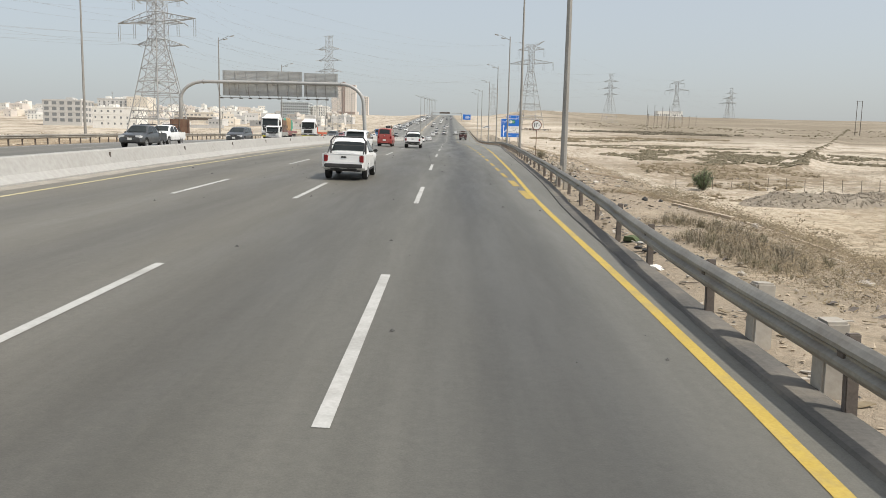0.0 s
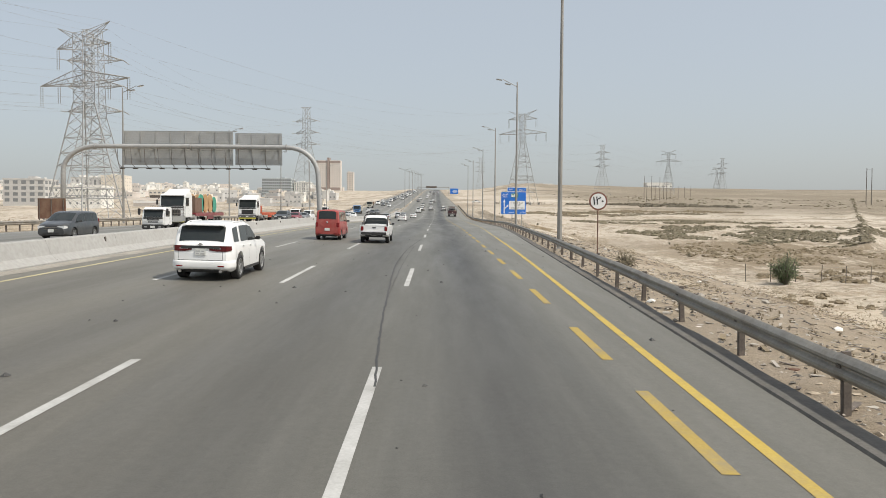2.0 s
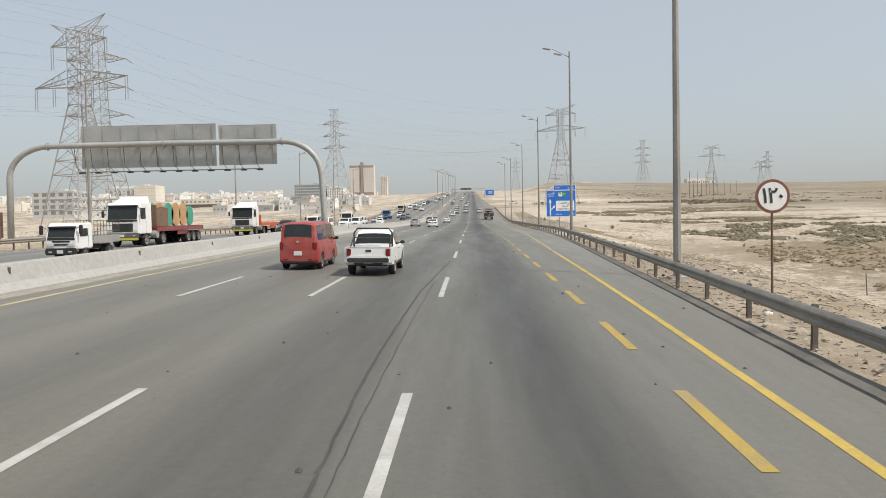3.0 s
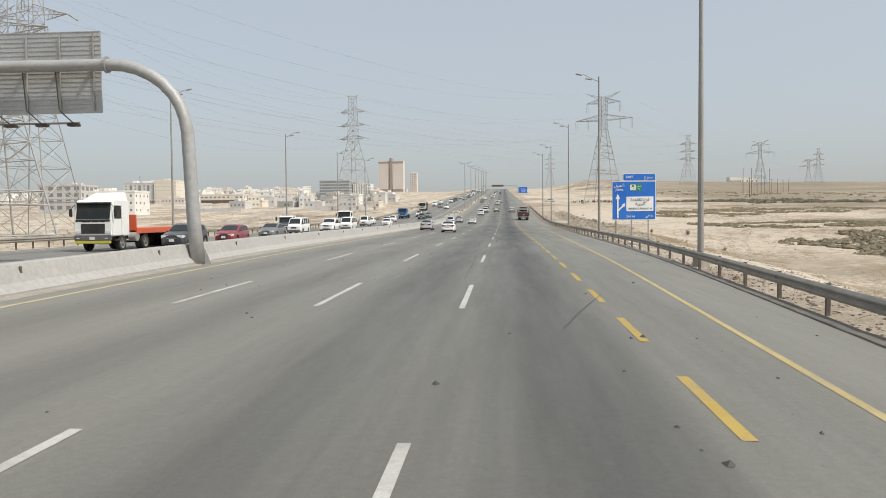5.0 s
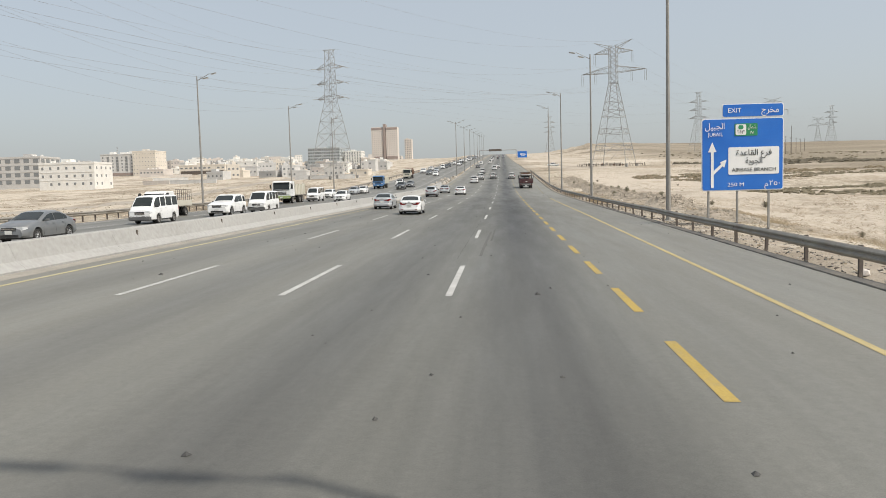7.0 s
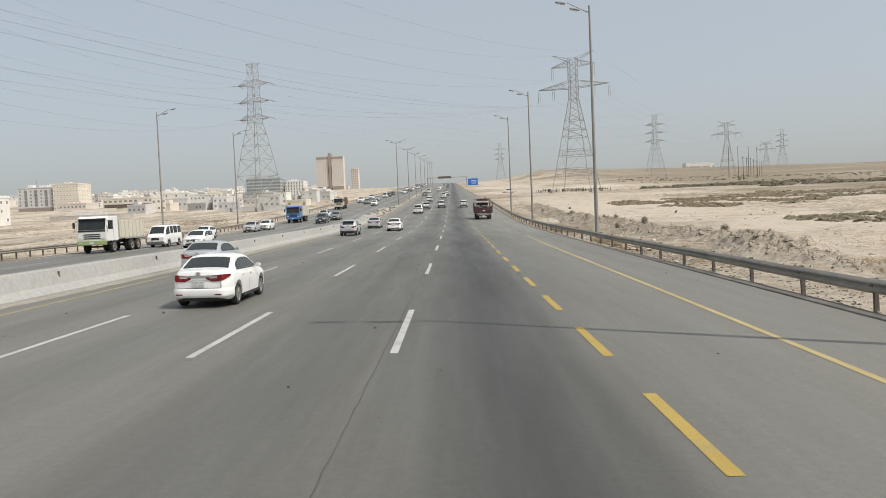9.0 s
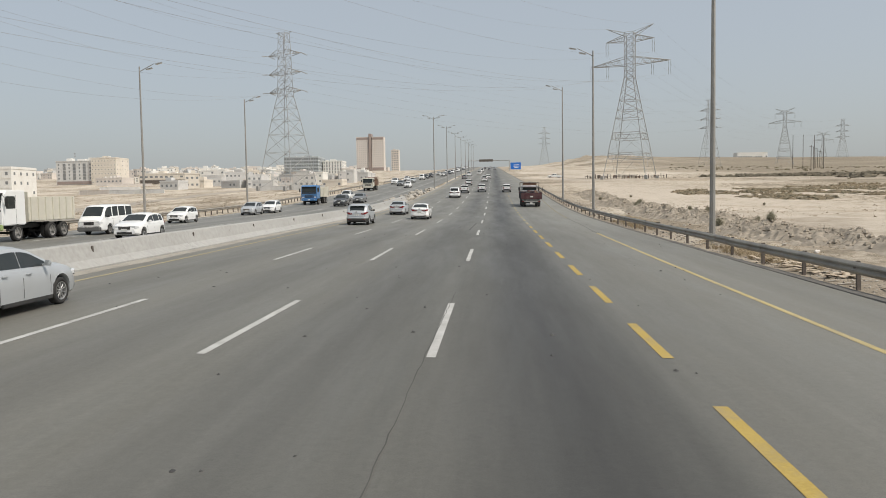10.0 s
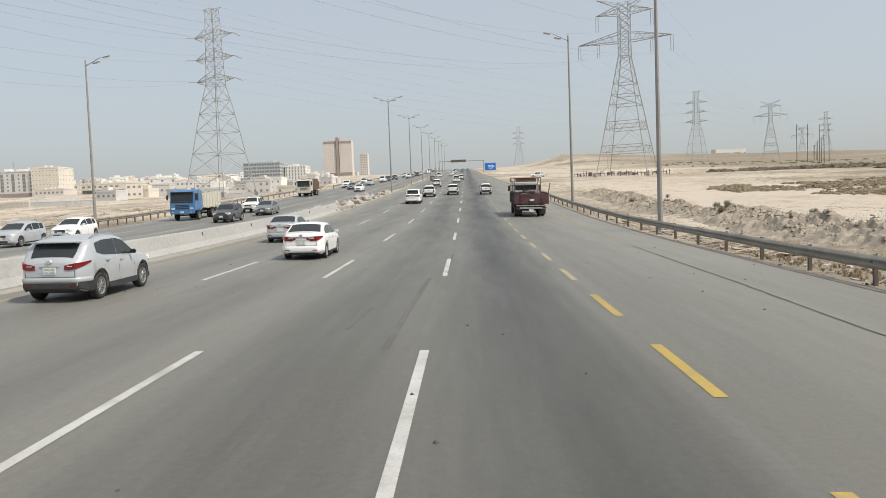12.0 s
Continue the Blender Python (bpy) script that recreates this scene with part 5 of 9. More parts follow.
        bmesh.ops.recalc_face_normals(bm, faces=bm.faces)
        return bm

    def skirt(self, side, h):
        """A strip of cladding along the lower edge of the side, round the wheel arches."""
        bm = bmesh.new()
        prev = None
        for y in self.stations():
            if y < 0.02 or y > self.L - 0.02:
                continue
            zb = self.bottom(y)
            x = self.half(y) + 0.008
            row = [bm.verts.new((side * (x - 0.02), y, zb)), bm.verts.new((side * x, y, zb + 0.03)), bm.verts.new((side * x, y, max(zb + 0.06, min(self.sill + (h if y > self.s["axles"][0] else h * 2.1), self.belt(y) - 0.1))))]
            if prev:
                for j in range(2):
                    bm.faces.new((prev[j], prev[j + 1], row[j + 1], row[j]))
            prev = row
        bmesh.ops.recalc_face_normals(bm, faces=bm.faces)
        return bm

    def cross_pane(self, y0, y1, inset=0.10, off=0.013):
        """Windscreen or rear window: follows the sloping top from y0 to y1."""
        bm = bmesh.new()
        prev = None
        up = 1 if (self.top(y1) - self.top(y0)) * (y1 - y0) > 0 else -1
        n = 6
        for i in range(n + 1):
            y = y0 + (y1 - y0) * i / n
            z = self.top(y)
            w = max(self.roof_half(y), 0.2) - inset
            row = []
            for j in range(9):
                t = -1 + j / 4
                zz = z + 0.020 * (1 - t * t) + 0.004 - (0.02 if abs(t) > 0.9 else 0)
                row.append(bm.verts.new((t * w, y - up * off * 0.8, zz + off * 0.6)))
            if prev:
                for j in range(8):
                    bm.faces.new((prev[j], prev[j + 1], row[j + 1], row[j]))
            prev = row
        bmesh.ops.recalc_face_normals(bm, faces=bm.faces)
        return bm


def wheel_meshes(r, w, spokes=5, key={}):
    """Tyre and rim meshes, shared by every wheel of that size; the outside looks to +x."""
    k = (round(r, 3), round(w, 3), spokes)
    if k in key:
        return key[k]
    tyre = bmesh.new()
    prof = [(r * 0.66, -w / 2 + 0.02), (r * 0.90, -w / 2), (r * 0.985, -w / 2 + 0.03), (r, -w * 0.25), (r, w * 0.25), (r * 0.985, w / 2 - 0.03), (r * 0.90, w / 2), (r * 0.66, w / 2 - 0.02)]
    n = 28
    rings = [[tyre.verts.new((x, q * math.cos(2 * math.pi * i / n), q * math.sin(2 * math.pi * i / n))) for q, x in prof] for i in range(n)]
    for i in range(n):
        a, b = rings[i], rings[(i + 1) % n]
        for j in range(len(prof)):
            jj = (j + 1) % len(prof)
            tyre.faces.new((a[j], a[jj], b[jj], b[j]))
    rr_ = r * 0.675
    # dark disc behind the spokes stands in for the shade inside the wheel
    rod(tyre, (-w * 0.1, 0, 0), (w * 0.08, 0, 0), rr_, rr_, 24)
    bmesh.ops.recalc_face_normals(tyre, faces=tyre.faces)
    rim = bmesh.new()
    if spokes <= 3:
        rod(rim, (-w * 0.05, 0, 0), (w * 0.14, 0, 0), rr_ * 0.96, rr_ * 0.9, 24)
    rod(rim, (w * 0.12, 0, 0), (w * 0.40, 0, 0), r * 0.13, r * 0.10, 12)
    for i in range(spokes):
        a = 2 * math.pi * i / spokes
        m = Matrix.Rotation(a, 4, "X")
        box(rim, w * 0.30, 0, r * 0.08, w * 0.14, r * (0.15 if spokes < 8 else 0.085), r * 0.58, m, 0.006)
    outer = [(rr_, w * 0.10), (rr_, w * 0.46), (rr_ * 0.93, w * 0.44), (rr_ * 0.90, w * 0.10)]
    rings = [[rim.verts.new((x, q * math.cos(2 * math.pi * i / 24), q * math.sin(2 * math.pi * i / 24))) for q, x in outer] for i in range(24)]
    for i in range(24):
        a, b = rings[i], rings[(i + 1) % 24]
        for j in range(3):
            rim.faces.new((a[j], a[j + 1], b[j + 1], b[j]))
    out = []
    for nm, bm, mt in (("tyre", tyre, M_TYRE), ("rim", rim, M_RIM if spokes > 3 else M_STEELRIM)):
        me = bpy.data.meshes.new(nm)
        if nm == "tyre":
            for f in bm.faces:
                f.smooth = True
        bm.to_mesh(me)
        bm.free()
        me.materials.append(mt)
        out.append(me)
    key[k] = out
    return out


def add_wheel(parent, x, y, r, w=0.21, spokes=5):
    wheel = new("wheel")
    wheel.parent = parent
    wheel.matrix_basis = Matrix.Translation((x, y, r)) @ (Matrix.Identity(4) if x > 0 else Matrix.Rotation(math.pi, 4, "Z"))
    for nm, me in zip(("tyre", "rim"), wheel_meshes(r, w, spokes)):
        ob = new(nm, me)
        ob.parent = wheel
    return wheel


def block(name, parent, material, x, y, z, sx, sy, sz, bev=0.02, label="", m=None):
    bm = bmesh.new()
    box(bm, x, y, z, sx, sy, sz, m, bev)
    return part(name, bm, material, parent, label)


def number_plate(parent, y, z, back=True, marks=True):
    s = -1 if back else 1
    p = block("number_plate", parent, M_PLATE, 0, y, z, 0.34, 0.02, 0.18, 0.005, "white number plate")
    for k, dz in enumerate((0.12, 0.04) if marks else ()):
        for x, w in ((-0.08, 0.10), (0.07, 0.13)) if k else ((-0.07, 0.13), (0.08, 0.09)):
            block("plate_bar", p, M_INK, x, y + s * 0.011, z + dz - 0.01, w, 0.004, 0.032, 0.0, "grey bar of plate writing")


def car(kind, body_paint, label, category="car", fine=True, marks=False):
    s = KINDS[kind]
    sh = Shell(s)
    L, W = sh.L, sh.W
    ob = new(kind)
    bm = sh.body()
    for e in bm.edges:
        e.smooth = not (len(e.link_faces) == 2 and e.calc_face_angle(0.0) > radians(38))
    part("body", bm, body_paint, ob, smooth=True)
    # floor and wheel wells
    block("underbody", ob, M_TRIM, 0, L / 2, sh.sill - 0.03, W - 0.42, L - 0.5, 0.30, 0.03)
    for y0, y1 in s.get("sides", ()):
        for side in (-1, 1):
            part("side_window", sh.side_pane(side, y0, y1), M_GLASS, ob, "dark tinted side window")
    if "screen" in s:
        part("windscreen", sh.cross_pane(*s["screen"]), M_GLASS, ob, "dark windscreen")
    if "rear" in s:
        part("rear_window", sh.cross_pane(*s["rear"], s.get("rear_inset", 0.10)), M_GLASS, ob, "dark rear window")
    r = s["wheel"]
    for y in s["axles"]:
        for side in (-1, 1):
            add_wheel(ob, side * (W / 2 - 0.125), y, r, s.get("tyre", 0.22), s.get("spokes", 5))
    # mirrors and handles
    ym = s["mirror"]
    for side in (-1, 1):
        bm = bmesh.new()
        zb = sh.belt(ym) + 0.09
        box(bm, side * (W / 2 + 0.075), ym, zb - 0.04, 0.19, 0.10, 0.12, Matrix.Translation((side * (W / 2 + 0.075), ym, 0)) @ Matrix.Rotation(side * radians(-14), 4, "Z") @ Matrix.Translation((-side * (W / 2 + 0.075), -ym, 0)), 0.03)
        rod(bm, (side * (W / 2 - 0.08), ym + 0.02, zb - 0.02), (side * (W / 2 + 0.05), ym, zb), 0.025, 0.025, 6)
        part("mirror", bm, body_paint if s.get("mirror_painted", True) else M_TRIM, ob)
        for yh in s.get("handles", ()) if fine else ():
            zz = sh.belt(yh) - 0.11
            block("door_handle", ob, M_CHROME if s.get("chrome") else body_paint, side * (sh.half(yh) + 0.008), yh, zz, 0.035, 0.19, 0.035, 0.01)
        for yd in s.get("seams", ()) if fine else ():
            # thin shut line of a door
            za, zb2 = sh.sill + 0.12, sh.belt(yd) - 0.01
            bm = bmesh.new()
            vs = []
            for t in (0, 0.35, 0.7, 1):
                z = za + (zb2 - za) * t
                zm = 0.58 * sh.belt(yd)
                x = sh.half(yd) - (0.05 * max(0, (z - zm) / (sh.belt(yd) - zm)) ** 3) + 0.002
                vs.append((bm.verts.new((side * x, yd - 0.006, z)), bm.verts.new((side * x, yd + 0.006, z))))
            for a, b in zip(vs, vs[1:]):
                bm.faces.new((a[0], a[1], b[1], b[0]))
            part("door_seam", bm, M_TRIM, ob, "dark door shut line")
        if fine:
            block("sill_trim", ob, s.get("sill_mat", M_TRIM), side * (W / 2 - 0.015), (s["axles"][0] + s["axles"][1]) / 2, sh.sill - 0.02, 0.05, s["axles"][1] - s["axles"][0] - 2.5 * r, 0.09, 0.015)
    # rear end
    zt = s["tail_z"]
    tw, th = s["tail_size"]
    for side in (-1, 1):
        part("tail_lamp", sh.wrap_lamp(side, zt, zt + th, tw, s.get("wrap", 0.07), False, 0.014, s.get("tip", 0.5), s.get("slant", 0.0), s.get("point", 0.75)), s.get("tail_mat", M_TAIL), ob, "red tail lamp")
        if s.get("clad") and side == 1:
            block("rear_cladding", ob, M_TRIM, 0, 0.115, sh.sill + 0.06, W - 0.36, 0.27, 0.24, 0.05, "black plastic lower bumper")
        if s.get("clad"):
            part("side_cladding", sh.skirt(side, s["clad"]), M_TRIM, ob, "black plastic lower cladding")
        if fine:
            block("reflector", ob, M_TAIL, side * (W / 2 - 0.33), -0.036 if kind in ("suv", "sedan") else -0.012, sh.sill + 0.17, 0.20, 0.03, 0.035, 0.008, "small red reflector")
    if s.get("bar"):
        lo_, hi_ = s.get("bar_span", (0.55, 0.90))
        block("garnish_bar", ob, s["bar"], 0, -0.006, zt + th * lo_, W * 0.62, 0.03, th * (hi_ - lo_), 0.008, "trim bar between the lamps")
    number_plate(ob, -0.016, s["plate_z"], True, marks)
    if fine and kind in ("suv", "sedan", "crossover"):
        zb = sh.sill + s.get("lip", 0.36)
        block("bumper_seam", ob, M_TRIM, 0, 0.004, zb, W * 0.70, 0.014, 0.012, 0.0, "dark gap above the rear bumper")
        for side in (-1, 1):
            block("boot_seam", ob, M_TRIM, side * W * 0.35, 0.004, zb, 0.010, 0.014, zt - zb + 0.01, 0.0, "dark shut line of the boot lid")
            block("reversing_lens", ob, M_HEAD, side * (sh.half(0) - tw * 0.55), -0.012, zt + th * 0.42, tw * 0.5, 0.012, th * 0.16, 0.004, "pale reversing lamp lens")
        low = sh.sill + (0.26 if s.get("clad") else 0.09)
        part("rear_bumper", sh.bumper(low, zb - 0.01, s["axles"][0] - r * 1.22), body_paint, ob, smooth=True)
        block("plate_recess", ob, body_paint, 0, -0.002, s["plate_z"] + 0.19, 0.52, 0.04, 0.022, 0.008)
    if fine and kind != "pickup":
        block("badge", ob, M_CHROME, 0, -0.012, zt + th * 0.95, 0.14, 0.02, 0.09, 0.03, "small chrome emblem without lettering")
    block("rear_bumper_trim", ob, M_TRIM, 0, 0.13 if kind in ("suv", "sedan", "crossover") else 0.06, sh.sill + s.get("trim_up", 0.04), W * 0.60, 0.16, 0.10, 0.03)
    for x in s.get("exhausts", ()):
        bm = bmesh.new()
        rod(bm, (x, -0.03, sh.sill + 0.03), (x, 0.25, sh.sill + 0.03), 0.05, 0.05, 12)
        part("exhaust", bm, M_CHROME, ob, "exhaust tip")
    # nose
    hw, hh = s["head_size"]
    for side in (-1, 1):
        part("headlamp", sh.wrap_lamp(side, s["head_z"], s["head_z"] + hh, hw, 0.22 if L > 4 else 0.18, True, 0.008, 0.4), M_HEAD, ob, "clear headlamp")
    gy = sh.nose(s["head_z"] + s["head_size"][1] * 0.6)
    grille = block("grille", ob, M_TRIM, 0, (gy + L) / 2 - 0.01, s["head_z"] - 0.05, W * 0.42, L - gy + 0.05, s["head_size"][1] + 0.02, 0.015, "front grille")
    for k in range(2 if fine else 0):
        block("grille_bar", grille, M_CHROME, 0, L + 0.018, s["head_z"] - 0.02 + 0.08 * k, W * 0.40, 0.012, 0.025, 0.004, "chrome grille bar")
    if s.get("front_trim"):
        block("front_bumper", ob, M_BUMPER, 0, L - 0.05, sh.sill - 0.02, W - 0.10, 0.22, 0.34, 0.06, "grey plastic front bumper")
    block("lower_grille", ob, M_TRIM, 0, L - 0.02, sh.sill + 0.06, W * 0.56, 0.06, 0.16, 0.02, "dark lower air intake")
    number_plate(ob, L + 0.028, sh.sill + 0.22, False, marks)
    for extra in s.get("extras", ()):
        extra(ob, sh, body_paint)
    return tagged(ob, label, category)


# --- extras ---
def roof_rails(ob, sh, col):
    for side in (-1, 1):
        y0, y1 = sh.s["rails"]
        bm = bmesh.new()
        pts = []
        for t in np.linspace(0, 1, 7):
            y = y0 + (y1 - y0) * t
            pts.append((side * (sh.roof_half(y) - 0.10), y, sh.top(y) + sh.s.get("rail_up", 0.05) - (0.03 if t in (0, 1) else 0)))
        tube(bm, pts, 0.018, 6)
        part("roof_rail", bm, sh.s.get("rail_mat", M_TRIM), ob)


def spoiler(ob, sh, col):
    y = sh.s["spoiler_y"]
    w = sh.roof_half(y + 0.1) * 2 - 0.26
    block("roof_spoiler", ob, col, 0, y, sh.top(y + 0.22) - 0.035, w, 0.26, 0.035, 0.015)


def load_bed(ob, sh, col):
    """Open pickup bed: two side walls, tailgate and a front wall."""
    y0, y1, zf, zw = sh.s["bed"]
    for side in (-1, 1):
        block("bed_side", ob, col, side * (sh.W / 2 - 0.055), (y0 + y1) / 2 + 0.01, zf - 0.1, 0.09, y1 - y0 - 0.02, zw - zf + 0.1, 0.025)
    block("tailgate", ob, col, 0, y0 + 0.035, zf - 0.12, sh.W - 0.16, 0.07, zw - zf + 0.12, 0.02)
    block("bed_liner", ob, M_TRIM, 0, (y0 + y1) / 2, zf + 0.012, sh.W - 0.24, y1 - y0 - 0.2, 0.02, 0.0)
    block("step_bumper", ob, M_CHROME if sh.s.get("chrome_bumper") else M_TRIM, 0, -0.06, sh.sill + 0.14, sh.W * 0.86, 0.16, 0.16, 0.03, "step bumper")
    block("tailgate_crease", ob, col, 0, y0 - 0.002, zf + 0.06, sh.W * 0.62, 0.02, 0.05, 0.008)
    block("tailgate_rail", ob, col, 0, y0 + 0.03, zw - 0.012, sh.W - 0.18, 0.085, 0.03, 0.012)
    block("tailgate_handle", ob, M_TRIM, 0, y0 - 0.008, zw - 0.16, 0.22, 0.03, 0.07, 0.01)


def roll_bar(ob, sh, col):
    y = sh.s["bed"][1] - 0.22
    bm = bmesh.new()
    w = sh.W / 2 - 0.16
    tube(bm, [(-w, y, 0.85), (-w, y, 1.60), (-w + 0.14, y, 1.78), (w - 0.14, y, 1.78), (w, y, 1.60), (w, y, 0.85)], 0.035, 8)
    for side in (-1, 1):
        rod(bm, (side * (w - 0.03), y, 1.56), (side * w, y - 0.95, 1.08), 0.028, 0.028, 6)
    rod(bm, (-w + 0.02, y, 1.42), (w - 0.02, y, 1.42), 0.022, 0.022, 6)
    part("roll_bar", bm, M_TRIM, ob, "dark tubular rack behind the cab")


def roof_rack(ob, sh, col):
    bm = bmesh.new()
    y0, y1 = sh.s["rack"]
    w = sh.roof_half((y0 + y1) / 2) - 0.05
    z = sh.top((y0 + y1) / 2) + 0.14
    for side in (-1, 1):
        rod(bm, (side * w, y0, z), (side * w, y1, z), 0.018, 0.018, 6)
    for y in np.linspace(y0, y1, 7):
        rod(bm, (-w, y, z), (w, y, z), 0.014, 0.014, 6)
        for side in (-1, 1):
            rod(bm, (side * w, y, z - 0.14), (side * w, y, z), 0.012, 0.012, 6)
    part("roof_rack", bm, M_GALV, ob, "tubular roof rack")


